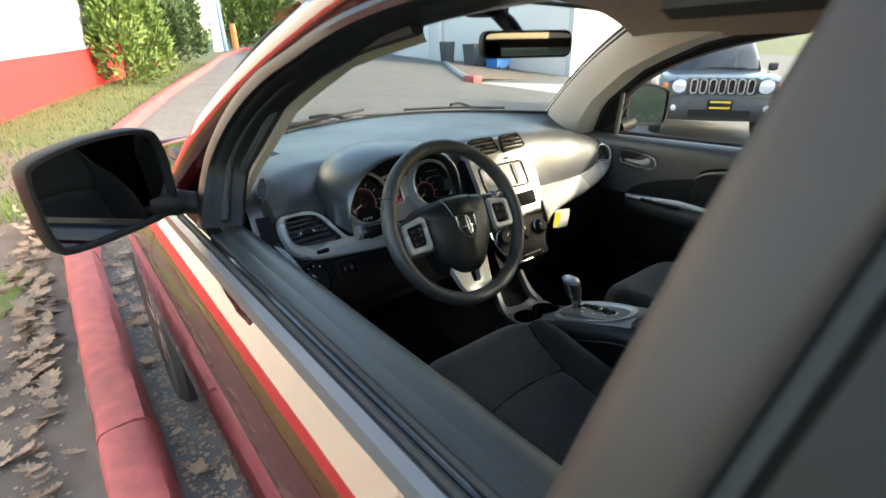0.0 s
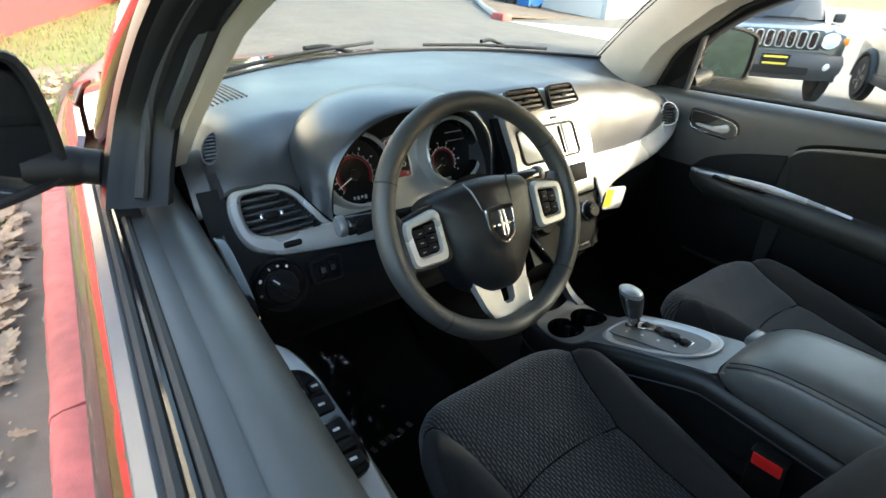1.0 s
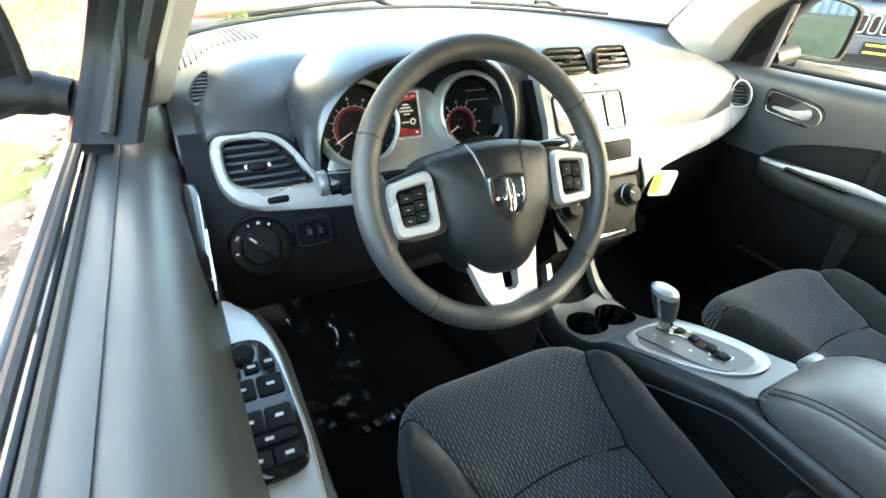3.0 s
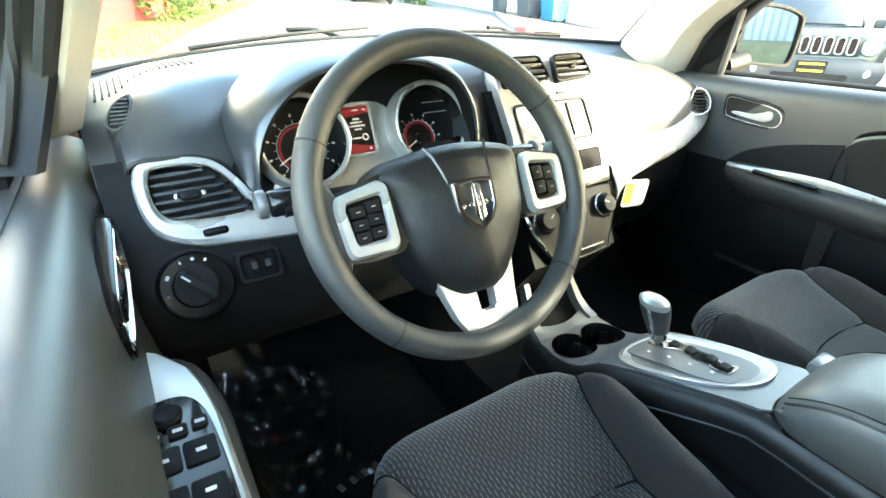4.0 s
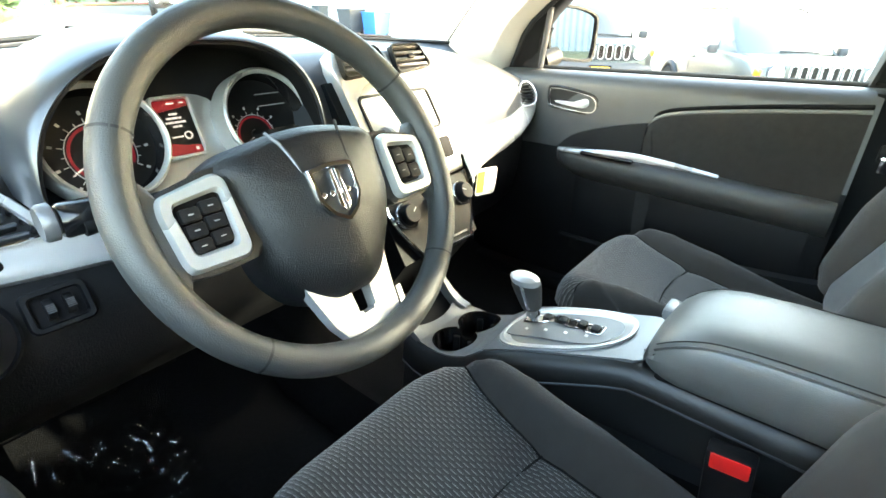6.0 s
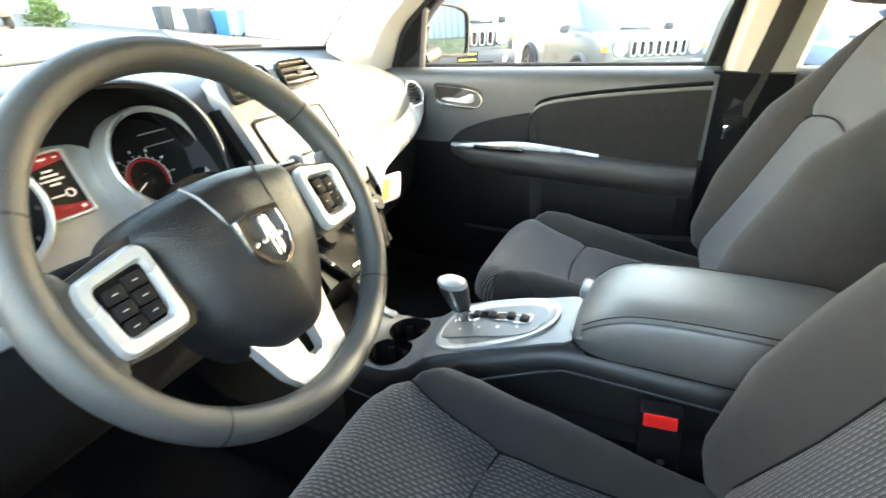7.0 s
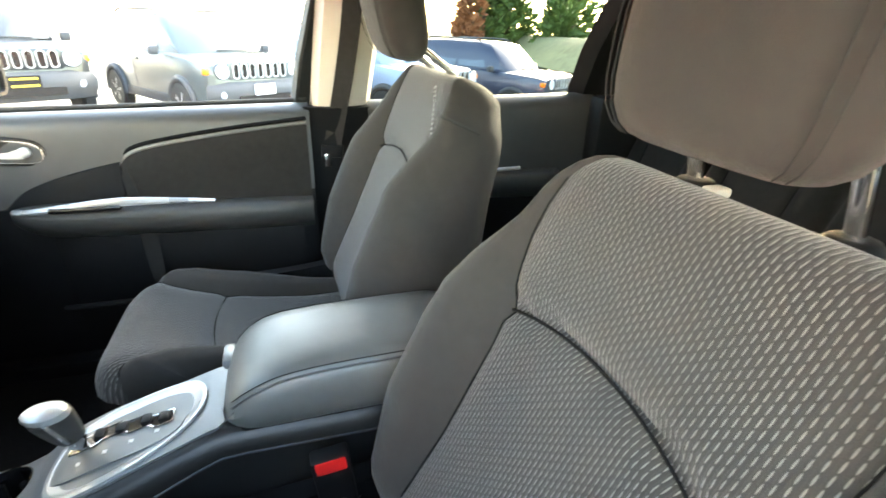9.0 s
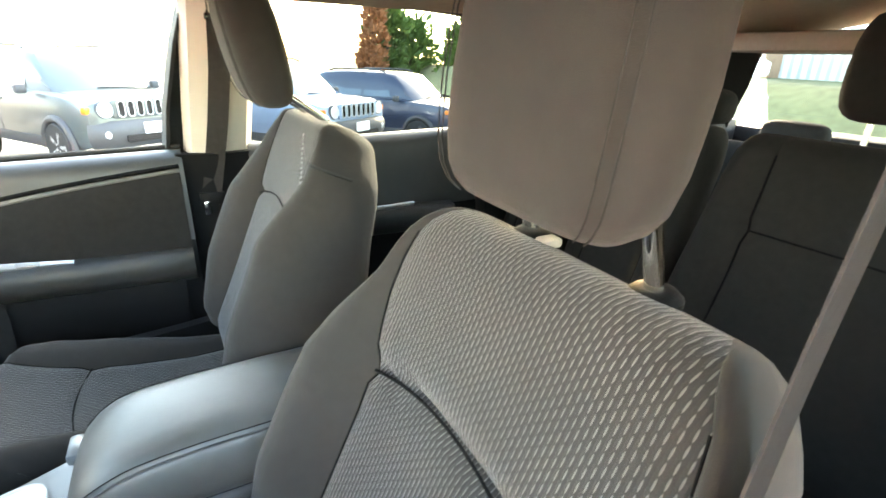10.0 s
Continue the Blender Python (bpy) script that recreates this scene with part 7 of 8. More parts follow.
def suv(label, paint, centre, heading, plate_mat, back_step=0.0):
    """A boxy compact off-road car with an upright seven-slot nose; local y points ahead, the nose is at 0."""
    F = Vector((heading[0], heading[1], 0)).normalized()
    x, y = centre
    s = thing("parked_car", label, "car", (x, y, rise(y, x)), "cars parked across the lot")
    M = basis((x, y, rise(y, x)), (F.y, -F.x, 0), (F.x, F.y, 0), (0, 0, 1))

    def P(name, bm, mat, parent=None, lab=""):
        bm.transform(M)
        return part(name, bm, mat, parent or s, lab)

    # lower body: sections along the length
    rows = []
    for yy, w, z0, z1 in [(-0.02, 0.74, 0.50, 0.92), (-0.06, 0.83, 0.42, 0.985), (-0.25, 0.88, 0.36, 1.035), (-0.7, 0.895, 0.34, 1.065), (-1.25, 0.90, 0.34, 1.09), (-2.2, 0.90, 0.34, 1.10), (-3.3, 0.90, 0.34, 1.10), (-4.0, 0.88, 0.38, 1.10), (-4.18, 0.82, 0.46, 1.05)]:
        rows.append([(-w + 0.03, yy, z0), (-w, yy, z0 + 0.08), (-w, yy, z1 - 0.12), (-w + 0.035, yy, z1 - 0.02), (-w + 0.10, yy, z1), (0, yy, z1 + 0.015), (w - 0.10, yy, z1), (w - 0.035, yy, z1 - 0.02), (w, yy, z1 - 0.12), (w, yy, z0 + 0.08), (w - 0.03, yy, z0)])
    P("body", capped(rows), paint)
    rows = []
    for yy, w0, w1, z0, z1 in [(-1.05, 0.74, 0.735, 1.08, 1.085), (-1.30, 0.78, 0.70, 1.085, 1.33), (-1.62, 0.80, 0.66, 1.09, 1.60), (-1.95, 0.805, 0.645, 1.095, 1.665), (-3.0, 0.805, 0.64, 1.095, 1.675), (-3.75, 0.79, 0.63, 1.095, 1.645), (-4.05, 0.77, 0.62, 1.09, 1.56), (-4.14, 0.75, 0.66, 1.07, 1.10)]:
        rows.append([(-w0, yy, z0), (-(w0 + w1) / 2, yy, (z0 + z1) / 2 + 0.02), (-w1 - 0.01, yy, z1 - 0.06), (-w1 + 0.08, yy, z1), (0, yy, z1 + 0.015), (w1 - 0.08, yy, z1), (w1 + 0.01, yy, z1 - 0.06), ((w0 + w1) / 2, yy, (z0 + z1) / 2 + 0.02), (w0, yy, z0)])
    P("cabin", capped(rows), paint)
    P("windscreen", grid([[(u * (0.70 - 0.10 * k), -1.10 - 0.50 * k - 0.012 * u * u, 1.115 + 0.475 * k) for u in (-1, -0.5, 0, 0.5, 1)] for k in (0, 0.5, 1)], thick=0.01), DARKGLASS, None, "sky-reflecting windscreen")
    for sx in (-1, 1):
        for a, b in ((-1.62, -2.42), (-2.50, -3.30), (-3.38, -3.85)):
            P("side_window", grid([[(sx * (0.812 - 0.16 * k), a + (0.0 if a < -1.7 else -0.24 * k), 1.13 + 0.42 * k), (sx * (0.812 - 0.16 * k), b, 1.13 + 0.42 * k)] for k in (0, 0.5, 1)], thick=0.006), DARKGLASS)
        P("side_mirror", box(*sorted((sx * 0.92, sx * 1.06)), -1.42, -1.30, 1.06, 1.19, 0.03), BUMPER_TRIM)
        P("door_line", box(*sorted((sx * 0.898, sx * 0.903)), -2.47, -2.455, 0.45, 1.08, 0), BUMPER_TRIM)
        P("door_handle", box(*sorted((sx * 0.90, sx * 0.925)), -2.40, -2.22, 0.93, 0.965, 0.008), paint)
        P("roof_bar", tube([(sx * 0.60, -1.9, 1.67), (sx * 0.60, -2.1, 1.715), (sx * 0.60, -3.4, 1.715), (sx * 0.60, -3.6, 1.66)], 0.018, 8), BUMPER_TRIM)
        P("sill_trim", box(*sorted((sx * 0.86, sx * 0.915)), -3.0, -1.1, 0.30, 0.46, 0.02), BUMPER_TRIM)
        for yw in (-0.80, -3.37):
            arc = [(sx * 0.905, yw + 0.41 * math.cos(a), 0.34 + 0.41 * math.sin(a)) for a in [radians(-5 + 190 * k / 14) for k in range(15)]]
            P("wheel_arch", tube(arc, 0.050, 8), BUMPER_TRIM)
            P("arch_well", lathe([(0.40, -0.10), (0.40, 0.02), (0.01, 0.02)], Matrix.Translation((sx * 0.885, yw, 0.34)) @ Matrix.Rotation(radians(90 * sx), 4, "Y"), 24), RUBBER)
            m = Matrix.Translation((sx * 0.85, yw, 0.345)) @ Matrix.Rotation(radians(90 * sx), 4, "Y")
            w = P("wheel", lathe([(0.23, -0.10), (0.32, -0.10), (0.345, -0.07), (0.345, 0.06), (0.32, 0.095), (0.235, 0.09)], m, 28), RUBBER)
            P("rim", lathe([(0.235, 0.06), (0.235, 0.09), (0.215, 0.085), (0.20, 0.05), (0.01, 0.045)], m, 28), BUMPER_TRIM, w)
            for k in range(5):
                P("spoke", prism([(-0.025, 0.03), (0.025, 0.03), (0.05, 0.215), (-0.05, 0.215)], 0.05, 0.09, m @ Matrix.Rotation(math.tau * k / 5, 4, "Z"), 0.008), SATIN, w)
        lm = Matrix.Translation((sx * 0.62, -0.015, 0.895)) @ Matrix.Rotation(radians(-90), 4, "X")
        hl = P("headlight", lathe([(0.112, -0.04), (0.112, 0.018), (0.098, 0.028), (0.09, 0.022), (0.04, 0.034), (0.001, 0.036)], lm, 28), LAMPGLASS, None, "round clear headlight")
        P("lamp_ring", lathe([(0.12, -0.04), (0.12, 0.014), (0.110, 0.024), (0.106, 0.0)], lm, 28), BUMPER_TRIM, hl)
        P("turn_light", box(*sorted((sx * 0.765, sx * 0.86)), -0.16, -0.05, 0.84, 0.94, 0.02), AMBER)
        P("fog_light", lathe([(0.05, -0.03), (0.05, 0.02), (0.03, 0.03), (0.001, 0.032)], Matrix.Translation((sx * 0.66, 0.03, 0.56)) @ Matrix.Rotation(radians(-90), 4, "X"), 20), LAMPGLASS)
    grille = P("grille", prism(rounded(1.06, 0.26, 0.05, 0, 0.895), -0.05, 0.012, basis((0, 0, 0), (1, 0, 0), (0, 0, 1), (0, 1, 0)), 0.01), paint)
    for k in range(7):
        cx = (k - 3) * 0.136
        P("grille_slot", prism(rounded(0.082, 0.205, 0.036, cx, 0.895), 0.0, 0.018, basis((0, 0, 0), (1, 0, 0), (0, 0, 1), (0, 1, 0))), GLOSS, grille)
        P("slot_frame", ring(rounded(0.106, 0.235, 0.048, cx, 0.895), rounded(0.076, 0.198, 0.034, cx, 0.895), 0.0, 0.03, basis((0, 0, 0), (1, 0, 0), (0, 0, 1), (0, 1, 0)), 0.006), SATIN, grille)
    rows = [[(u * w, y0 - 0.14 * u ** 4, z) for u in [k / 6 - 1 for k in range(13)]] for z, y0, w in ((0.74, 0.02, 0.80), (0.70, 0.07, 0.86), (0.60, 0.10, 0.89), (0.48, 0.09, 0.88), (0.36, 0.03, 0.82))]
    P("bumper", grid(rows, thick=0.03), BUMPER_TRIM, None, "dark grey moulded bumper")
    P("air_intake", prism(rounded(0.9, 0.10, 0.03, 0, 0.49), 0.085, 0.112, basis((0, 0, 0), (1, 0, 0), (0, 0, 1), (0, 1, 0))), GLOSS)
    pl = P("front_plate", prism(rounded(0.36, 0.16, 0.012, 0, 0.62), 0.10, 0.118, basis((0, 0, 0), (1, 0, 0), (0, 0, 1), (0, 1, 0))), GLOSS if plate_mat is PLATE else plate_mat, None, "dealer plate with plain bars")
    for zz in (0.665, 0.575):
        P("plate_bar", box(-0.15, 0.15, 0.118, 0.122, zz - 0.014, zz + 0.014, 0, None), plate_mat if plate_mat is PLATE else TAGWHITE, pl)
    P("windscreen_wiper", tube([(-0.5, -1.075, 1.115), (0.1, -1.06, 1.125)], 0.010, 6), RUBBER)
    P("bonnet_line", tube([(-0.66, -0.14, 1.02), (-0.70, -0.95, 1.085)], 0.006, 6), BUMPER_TRIM)
    P("bonnet_line", tube([(0.66, -0.14, 1.02), (0.70, -0.95, 1.085)], 0.006, 6), BUMPER_TRIM)
    return s


HEAD = (-0.84, -0.55)
suv("black boxy off-road car with yellow plate frame", car_paint("black_car_paint", (0.018, 0.022, 0.025)), (7.5, 2.85), HEAD, PLATE)
suv("grey-green boxy off-road car parked nose out", car_paint("grey_green_car_paint", (0.075, 0.085, 0.083)), (8.0, -0.12), HEAD, TAGWHITE)
suv("pale blue boxy off-road car parked nose out", car_paint("pale_blue_car_paint", (0.24, 0.32, 0.45)), (8.0, -3.35), HEAD, TAGWHITE)
suv("navy blue boxy off-road car parked nose out", car_paint("navy_car_paint", (0.020, 0.030, 0.058)), (9.4, -6.5), HEAD, TAGWHITE)
suv("dark off-road car standing far along the road", car_paint("dark_blue_car_paint", (0.02, 0.03, 0.05)), (9.75, 21.6), (-0.42, -0.91), TAGWHITE)

# ---- buildings ahead ----
METALDOOR = material("white_shutter_metal", (0.72, 0.74, 0.75), 0.5, vary=0.05, scale=1.2)
GREYWALL = material("grey_wall_paint", (0.55, 0.56, 0.57), 0.8, vary=0.06, scale=1.0)
BINBLUE = material("blue_bin_plastic", (0.02, 0.16, 0.50), 0.45, vary=0.08, scale=6)
BINGREY = material("dark_grey_bin_plastic", (0.06, 0.065, 0.07), 0.55, vary=0.08, scale=6)
ORANGE = material("orange_post_paint", (0.75, 0.16, 0.05), 0.6, vary=0.08, scale=5)

hall = thing("building", "white workshop building with shutter doors across the road", "building", (24, 20, -0.2))
HM = Matrix.Translation((19.8, 15.6, -0.6)) @ Matrix.Rotation(radians(8), 4, "Z")
part("wall_front", box(0, 0.3, 0.1, 26, 0, 6.4, 0.02, HM), WHITEWALL, hall)
part("wall_side", box(0, 26, -0.2, 0.1, -0.6, 6.4, 0.02, HM), GREYWALL, hall)
part("roof", box(-0.2, 26, -0.3, 26, 6.4, 6.7, 0.03, HM), GREYWALL, hall)
for k in range(3):
    dr = part("shutter_door", box(-0.05, 0.0, 9.6 + 6 * k, 13.7 + 6 * k, 0.5, 4.4, 0.01, HM), METALDOOR, hall)
    for j in range(12):
        part("door_slat", box(-0.075, -0.05, 9.65 + 6 * k, 13.65 + 6 * k, 0.75 + 0.3 * j, 0.97 + 0.3 * j, 0.008, HM), METALDOOR, dr)
    part("door_column", box(-0.28, 0.0, 8.5 + 6 * k, 8.9 + 6 * k, 0.0, 5.0, 0.02, HM), WHITEWALL, hall)
bed = thing("planter_bed", "brown bark planting bed with concrete edge by the building", "planting bed", (14, 14, -0.1))
edge = bend([(10.8, 12.5, 0), (12.6, 15.4, 0), (14.8, 18.6, 0), (17.6, 22.5, 0)], 6)
rows = [[(p.x + (19.6 - p.x) * u, p.y + (15.9 + (p.y - 12.5) * 0.55 - p.y) * u, rise(p.y, p.x + (19.6 - p.x) * u) + 0.10) for u in (0, 0.25, 0.5, 0.75, 1.0)] for p in edge]
part("bed_soil", grid(rows, thick=0.05), EARTH, bed)
part("bed_edge", tube([(p.x, p.y, rise(p.y, p.x) + 0.06) for p in edge], 0.11, 8), CONCRETE, bed)
part("bed_end", box(10.55, 10.95, 12.2, 12.75, rise(12.5, 10.8) - 0.05, rise(12.5, 10.8) + 0.22, 0.04), KERBRED, bed, "red painted end stone")
apron = part("apron", grid([[(x, y, rise(y, x) + 0.012) for x in (10.8 - 0.35 * (y - 12.3), 12.5, 14.5, 16.5, 19.0)] for y in (8.2, 9.2, 10.2, 11.2, 12.3)]), CONCRETE, None)
tagged(apron, "pale concrete apron in front of the workshop", "pavement", kind="structure")


def bin_(x, y, w, d, h, mat, label, lidmat):
    b = thing("wheeled_bin", label, "bin", (x, y, rise(y, x)), "bins by the workshop")
    z = rise(y, x) + 0.10
    rows = [[(x + u * w / 2 * k, y + v * d / 2 * k, z + zz) for u, v in ((-1, -1), (1, -1), (1, 1), (-1, 1))] for zz, k in ((0.06, 0.84), (h * 0.92, 1.0))]
    part("bin_body", capped(rows), mat, b, smooth=False)
    part("bin_lid", box(x - w / 2 - 0.03, x + w / 2 + 0.03, y - d / 2 - 0.03, y + d / 2 + 0.03, z + h * 0.92, z + h, 0.03), lidmat, b)
    for u in (-1, 1):
        part("bin_wheel", lathe([(0.10, -0.03), (0.10, 0.03)], Matrix.Translation((x + u * w * 0.3, y - d * 0.4, z + 0.07)) @ Matrix.Rotation(1.571, 4, "Y"), 14), RUBBER, b)
    return b


bin_(17.6, 18.2, 1.05, 0.9, 1.08, BINBLUE, "blue lidded waste bin by the white building", BINBLUE)
bin_(17.1, 19.4, 1.0, 0.9, 1.08, BINGREY, "dark grey waste bin beside the blue one", BINGREY)
bin_(17.0, 21.6, 0.6, 0.6, 1.05, BINGREY, "narrow dark bin by the white column", BINGREY)

# pole, orange post
pole = thing("sign_pole", "white and blue painted pole behind the shrubs", "pole", (6.9, 28.2, 0.9))
rows = [[(6.55 + d, 28.0, z), (7.05, 28.0, z), (7.05, 28.2, z), (6.55 + d, 28.2, z)] for z, d in ((0.6, 0.0), (1.6, 0.10), (2.6, 0.14), (4.2, 0.18))]
part("pole_panel", capped(rows), WHITEWALL, pole, smooth=False)
part("pole_post", tube([(7.22, 28.1, 0.6), (7.12, 28.1, 4.4)], 0.14, 12), material("slate_blue_paint", (0.12, 0.20, 0.30), 0.5), pole, "slate blue post")
op = thing("marker_post", "orange marker post at the road edge", "post", (8.2, 29.6, 1.0))
part("post", tube([(8.2, 29.6, 0.7), (8.2, 29.6, 2.2)], 0.16, 10), ORANGE, op)
part("post_cap", tube([(8.2, 29.6, 2.2), (8.2, 29.6, 2.45)], [0.17, 0.12], 10), ORANGE, op)


# ---- plants ----
def foliage(name, shape, count, size, mat, parent, seed, label=""):
    """Many small leaf sprays inside a crown; shape(rng) gives a place and an outward direction."""
    rng = random.Random(seed)
    vs, fs = [], []
    for _ in range(count):
        p, o = shape(rng)
        d = (o + Vector((rng.uniform(-0.7, 0.7), rng.uniform(-0.7, 0.7), rng.uniform(-0.2, 0.9)))).normalized()
        s = d.cross(Vector((rng.uniform(-1, 1), rng.uniform(-1, 1), rng.uniform(-1, 1)))).normalized()
        ln = size * rng.uniform(0.6, 1.5)
        n = len(vs)
        bend_v = s.cross(d) * ln * 0.15
        vs += [p - s * ln * 0.12, p + d * ln * 0.5 - s * ln * 0.28 + bend_v, p + d * ln, p + d * ln * 0.5 + s * ln * 0.28 + bend_v, p + s * ln * 0.12]
        fs += [(n, n + 1, n + 2), (n, n + 2, n + 4), (n + 4, n + 2, n + 3)]
    me = bpy.data.meshes.new(name)
    me.from_pydata([tuple(v) for v in vs], [], fs)
    me.materials.append(mat)
    ob = new(name, me)
    ob.parent = parent
    ob.matrix_parent_inverse = parent.matrix_world.inverted()
    if label:
        ob["label"] = label
    return ob


def cone_shape(x, y, z0, h, r, lumps, seed):
    rl = random.Random(seed)
    spots = [(rl.uniform(0, math.tau), rl.uniform(0.1, 0.85), rl.uniform(0.55, 1.1)) for _ in range(lumps)]

    def shape(rng):
        a, k, q = rng.choice(spots)
        rr = r * (1 - k ** 1.6) ** 0.7 * q
        c = Vector((x + math.cos(a) * rr * 0.75, y + math.sin(a) * rr * 0.75, z0 + h * k))
        o = Vector((rng.gauss(0, 1), rng.gauss(0, 1), rng.gauss(0, 1))).normalized()
        rad = r * 0.38 * rng.uniform(0.6, 1.0)
        return c + Vector((o.x, o.y, o.z * 1.3)) * rad, (o + Vector((math.cos(a), math.sin(a), 0.5))).normalized()
    return shape


def shrub(x, y, h, r, mat, label, seed, count=2600, size=0.16, name="shrub", group="shrubs along the wall", trunk=0.06):
    z = rise(y, x)
    t = thing(name, label, "shrub" if name == "shrub" else "tree", (x, y, z), group)
    part("trunk", tube([(x, y, z - 0.05), (x + 0.03, y, z + h * 0.4), (x, y + 0.02, z + h * 0.8)], [trunk, trunk * 0.7, trunk * 0.25], 8), BARK, t)
    rt = random.Random(seed + 50)
    for k in range(6):
        a, q = rt.uniform(0, 6.28), rt.uniform(0.2, 0.7)
        part("limb", tube([(x, y, z + h * q), (x + math.cos(a) * r * 0.5, y + math.sin(a) * r * 0.5, z + h * (q + 0.12))], [trunk * 0.4, trunk * 0.12], 6), BARK, t)
    foliage("crown", cone_shape(x, y, z + h * 0.02, h, r, 46, seed), count, size, mat, t, seed + 9)
    return t


shrub(0.75, 14.0, 3.6, 0.80, GREEN, "bright green conifer shrub against the red wall base", 1, 4600, 0.13)
shrub(1.55, 16.3, 3.2, 0.75, GREEN, "bushy green conifer shrub beside the grass strip", 2, 4000, 0.13)
shrub(2.6, 18.8, 3.5, 0.85, DARKGREEN, "dark green conifer shrub beside the grass strip", 3, 4000, 0.14)
shrub(3.9, 21.6, 3.4, 0.85, DARKGREEN, "dark green conifer shrub near the pole", 4, 3600, 0.14)
for k in range(6):
    shrub(8.9 + 1.05 * k, 32.8 + 0.25 * k, 4.2 + 0.3 * (k % 3), 1.05, GREEN, "tall clipped green hedge conifer at the bend", 20 + k, 2800, 0.20, "hedge_conifer", "hedge at the bend")
shrub(13.6, 24.5, 1.0, 0.8, GREEN, "low rounded green bush by the far road", 40, 1200, 0.14)

# trees and bank behind the parked cars
for k, (x, y, h, r, m) in enumerate([(30, -14.5, 5.0, 2.0, GREEN), (29, -12.5, 6.0, 1.8, GREEN), (27, -16.5, 4.6, 1.8, GREEN), (31, -20, 6, 2.2, GREEN)]):
    shrub(x, y, h, r, m, "ragged thin evergreen tree beyond the car park", 60 + k, 1100, 0.42, "evergreen_tree", "trees beyond the lot", 0.28)
red_tree = shrub(27.5, -11.0, 6.5, 0.9, material("russet_leaf", (0.30, 0.12, 0.05), 0.8, vary=0.3, scale=3), "narrow russet tree beyond the car park", 80, 1800, 0.3, "russet_tree", "", 0.25)

bank = part("grass_bank", grid([[(-30 + 60 * i / 20, -13.2 - 2.6 * k - 0.12 * math.sin(i), rise(-13.2) + 0.03 + 1.35 * min(1, k * 1.4) + 0.05 * math.sin(i * 2.1 + k * 5)) for i in range(21)] for k in (0, 0.2, 0.4, 0.7, 1.0, 3.0, 8.0)]), material("rough_bank_grass", (0.21, 0.205, 0.10), 0.95, vary=0.35, scale=4, bump=0.7, bump_scale=80), None)
tagged(bank, "rough grass bank behind the lot", "grass bank", kind="structure")
rh = thing("building", "low tan building with a white slatted gate", "building", (10, -23, 0.6))
RMX = Matrix.Translation((9.0, -23.0, rise(-23) + 1.35)) @ Matrix.Rotation(radians(26), 4, "Z")
TANWALL = material("tan_brick_wall", (0.42, 0.27, 0.18), 0.85, vary=0.15, scale=4, bump=0.4, bump_scale=40)
part("wall", box(-9, 9, -6, 0, -0.6, 3.6, 0.02, RMX), TANWALL, rh)
part("roof", box(-9.3, 9.3, -6.2, 0.4, 3.6, 3.85, 0.04, RMX), GREYWALL, rh)
gate = part("gate", box(-2.0, 2.4, 0.0, 0.08, 0.2, 2.3, 0.01, RMX), GREYWALL, rh, "white slatted gate")
for k in range(14):
    part("gate_slat", box(-1.9 + 0.31 * k, -1.72 + 0.31 * k, 0.08, 0.14, 0.25, 2.25, 0.01, RMX), TAGWHITE, gate)
part("door", box(4.0, 5.0, 0.0, 0.06, 0.0, 2.1, 0.01, RMX), material("magenta_door_paint", (0.35, 0.05, 0.20), 0.5), rh, "dull magenta door")
wc = thing("far_car", "white saloon car parked on the bank road", "car", (12.5, -19.5, rise(-19) + 1.4))
WCM = Matrix.Translation((12.3, -18.8, rise(-18.8) + 1.38)) @ Matrix.Rotation(radians(30), 4, "Z")
rows = [[(yy, -0.85, z0), (yy, -0.88, z0 + 0.2), (yy, -0.8, z1), (yy, 0.8, z1), (yy, 0.88, z0 + 0.2), (yy, 0.85, z0)] for yy, z0, z1 in ((-2.2, 0.35, 0.75), (-1.9, 0.25, 0.9), (-0.9, 0.22, 0.95), (1.2, 0.22, 0.98), (2.0, 0.26, 0.95), (2.25, 0.4, 0.8))]
bm = capped(rows); bm.transform(WCM)
part("body", bm, car_paint("white_car_paint", (0.75, 0.76, 0.77)), wc)
rows = [[(yy, -0.74, z0), (yy, -0.60, z1), (yy, 0.60, z1), (yy, 0.74, z0)] for yy, z0, z1 in ((-1.1, 0.93, 0.94), (-0.5, 0.95, 1.35), (0.8, 0.97, 1.42), (1.7, 0.97, 0.99))]
bm = capped(rows); bm.transform(WCM)
part("cabin_glass", bm, DARKGLASS, wc)
for u in (-1.4, 1.35):
    for v in (-1, 1):
        bm = lathe([(0.31, -0.09), (0.31, 0.09)], WCM @ Matrix.Translation((u, v * 0.80, 0.31)) @ Matrix.Rotation(1.571, 4, "X"), 20)
        part("tyre", bm, RUBBER, wc)
wp = thing("fence_post", "thin white post on the grass bank", "post", (6.4, -12.9, 0))
part("post", tube([(6.4, -12.9, rise(-13) - 0.1), (6.35, -12.9, rise(-13) + 1.15)], 0.05, 8), TAGWHITE, wp)

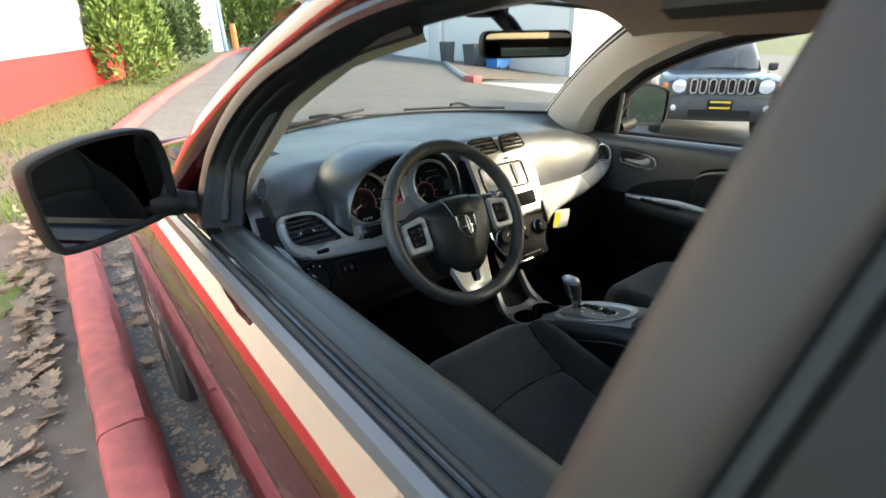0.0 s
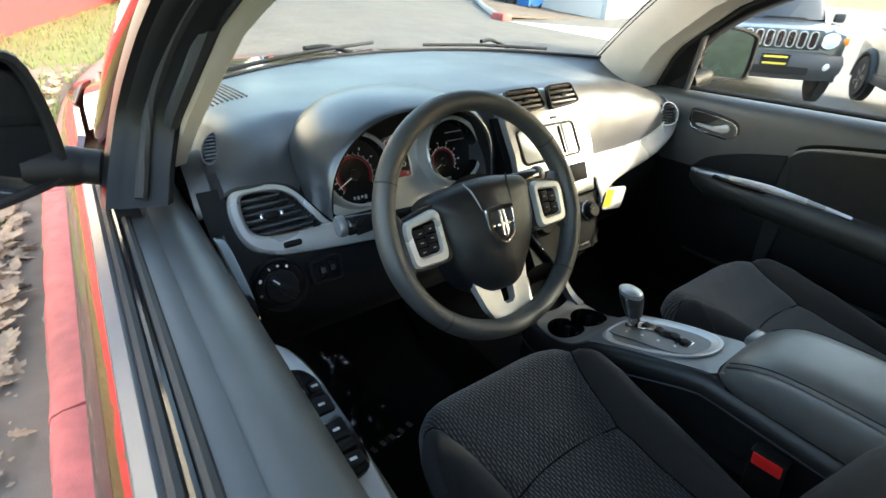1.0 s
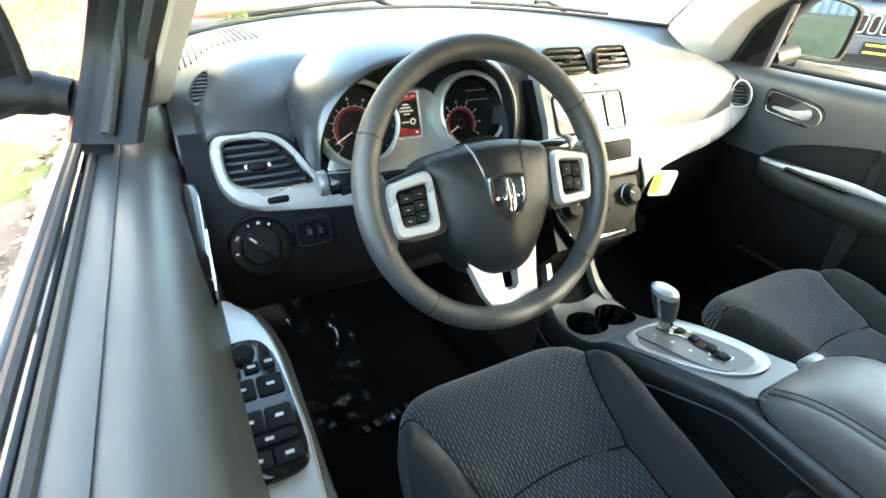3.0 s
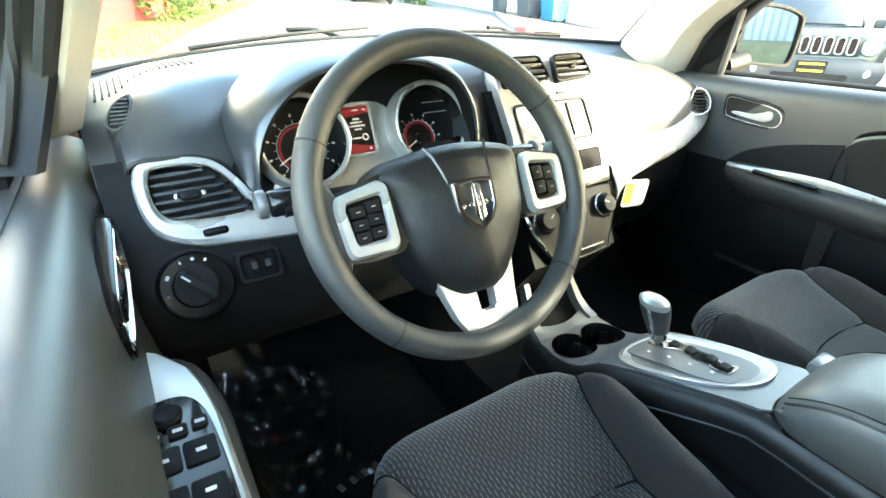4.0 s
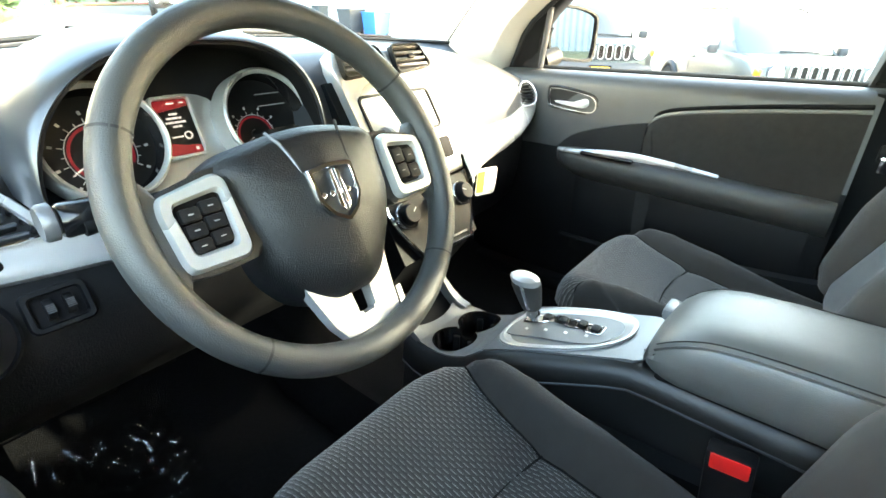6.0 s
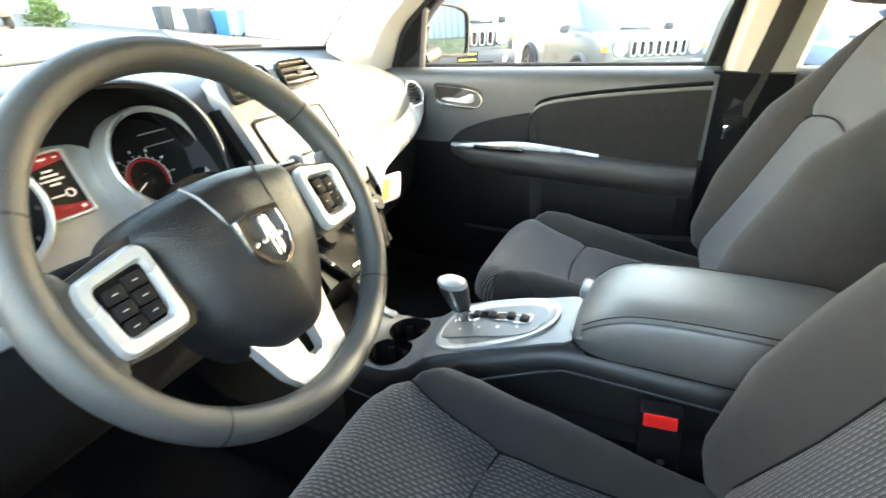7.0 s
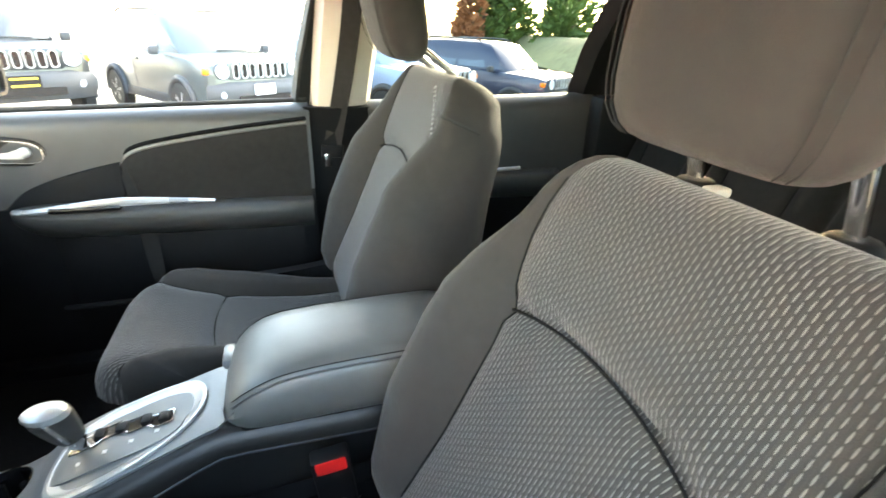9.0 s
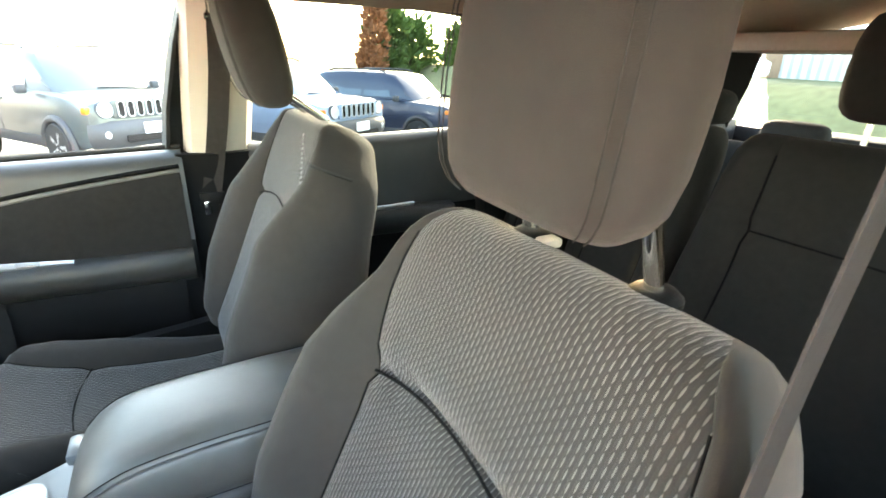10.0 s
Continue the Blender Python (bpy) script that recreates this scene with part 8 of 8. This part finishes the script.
# ---- fallen leaves and grass ----
rl = random.Random(11)
vs, fs = [], []
lobes = [(0.0, 0.0), (0.10, 0.16), (0.28, 0.12), (0.24, 0.30), (0.48, 0.36), (0.30, 0.50), (0.42, 0.68), (0.20, 0.72), (0.12, 0.95), (0.0, 1.05)]
for _ in range(1050):
    y = rl.uniform(-1.5, 6.5)
    u = rl.random()
    if u < 0.72:
        x = kerb_x(y) - 0.10 - abs(rl.gauss(0, 0.085)) - 0.08
    elif u < 0.80:
        x = kerb_x(y) - rl.uniform(0.1, 3.0)
    else:
        x = kerb_x(y) + 0.16 + rl.random() ** 2 * 0.45
    if (y > 4.5 or y < 1.6) and rl.random() < 0.55:
        continue
    z = rise(y) + (0.080 if x < kerb_x(y) - 0.05 else 0.008) + rl.random() ** 2 * 0.05
    sz = rl.uniform(0.045, 0.105)
    M = Matrix.Translation((x, y, z)) @ Euler((rl.uniform(-0.5, 0.5), rl.uniform(-0.5, 0.5), rl.uniform(0, 6.28))).to_matrix().to_4x4()
    n = len(vs)
    curl = rl.uniform(0.1, 0.7)
    left = [M @ Vector((-a * sz, b * sz, (a * a * curl + (b - 0.5) ** 2 * curl * 0.5) * sz)) for a, b in lobes]
    right = [M @ Vector((a * sz, b * sz, (a * a * curl + (b - 0.5) ** 2 * curl * 0.5) * sz)) for a, b in lobes]
    mid = [M @ Vector((0, b * sz, (b - 0.5) ** 2 * curl * 0.5 * sz)) for a, b in lobes]
    vs += left + mid + right
    for k in range(9):
        fs += [(n + k, n + 10 + k, n + 11 + k, n + 1 + k), (n + 10 + k, n + 20 + k, n + 21 + k, n + 11 + k)]
me = bpy.data.meshes.new("fallen_leaves")
me.from_pydata([tuple(v) for v in vs], [], fs)
me.materials.append(LEAF)
tagged(new("fallen_leaves", me), "curled dry brown oak leaves along the kerb", "leaves", kind="stuff")
# crumbs of leaf and grit in the gutter and along the verge
vs, fs = [], []
for _ in range(3200):
    y = rl.uniform(-1.2, 4.5)
    if rl.random() < 0.65:
        x, z = kerb_x(y) + 0.13 + abs(rl.gauss(0, 0.10)), rise(y) + 0.006
    else:
        x, z = kerb_x(y) - 0.17 - abs(rl.gauss(0, 0.25)), rise(y) + 0.073
    d, a = rl.uniform(0.003, 0.014), rl.uniform(0, 6.28)
    n = len(vs)
    for k in range(4):
        q = a + k * 1.571
        vs.append((x + math.cos(q) * d * rl.uniform(0.5, 1.2), y + math.sin(q) * d * rl.uniform(0.5, 1.2), z + rl.uniform(0.0, 0.004)))
    fs += [(n, n + 1, n + 2), (n, n + 2, n + 3)]
me = bpy.data.meshes.new("gutter_debris")
me.from_pydata(vs, [], fs)
me.materials.append(LEAF)
tagged(new("gutter_debris", me), "brown leaf crumbs and grit along the kerb", "debris", kind="stuff")
vs, fs = [], []
for _ in range(16000):
    y = 4.0 + 16 * rl.random() ** 1.6
    x = kerb_x(y) - 0.1 - rl.random() * 5
    if rl.random() < 0.25:
        y, x = rl.uniform(-1.5, 5), rl.uniform(-5.0, -2.3)
    h, w, a = rl.uniform(0.03, 0.09), 0.006 + 0.004 * rl.random(), rl.uniform(0, 6.28)
    z = rise(y) + 0.075
    n = len(vs)
    c, s2 = math.cos(a), math.sin(a)
    vs += [(x - c * w, y - s2 * w, z), (x + c * w, y + s2 * w, z), (x + s2 * h * 0.5, y - c * h * 0.5, z + h)]
    fs.append((n, n + 1, n + 2))
me = bpy.data.meshes.new("grass")
me.from_pydata(vs, [], fs)
me.materials.append(BLADES)
tagged(new("grass", me), "short green grass blades on the verge", "grass", kind="stuff")
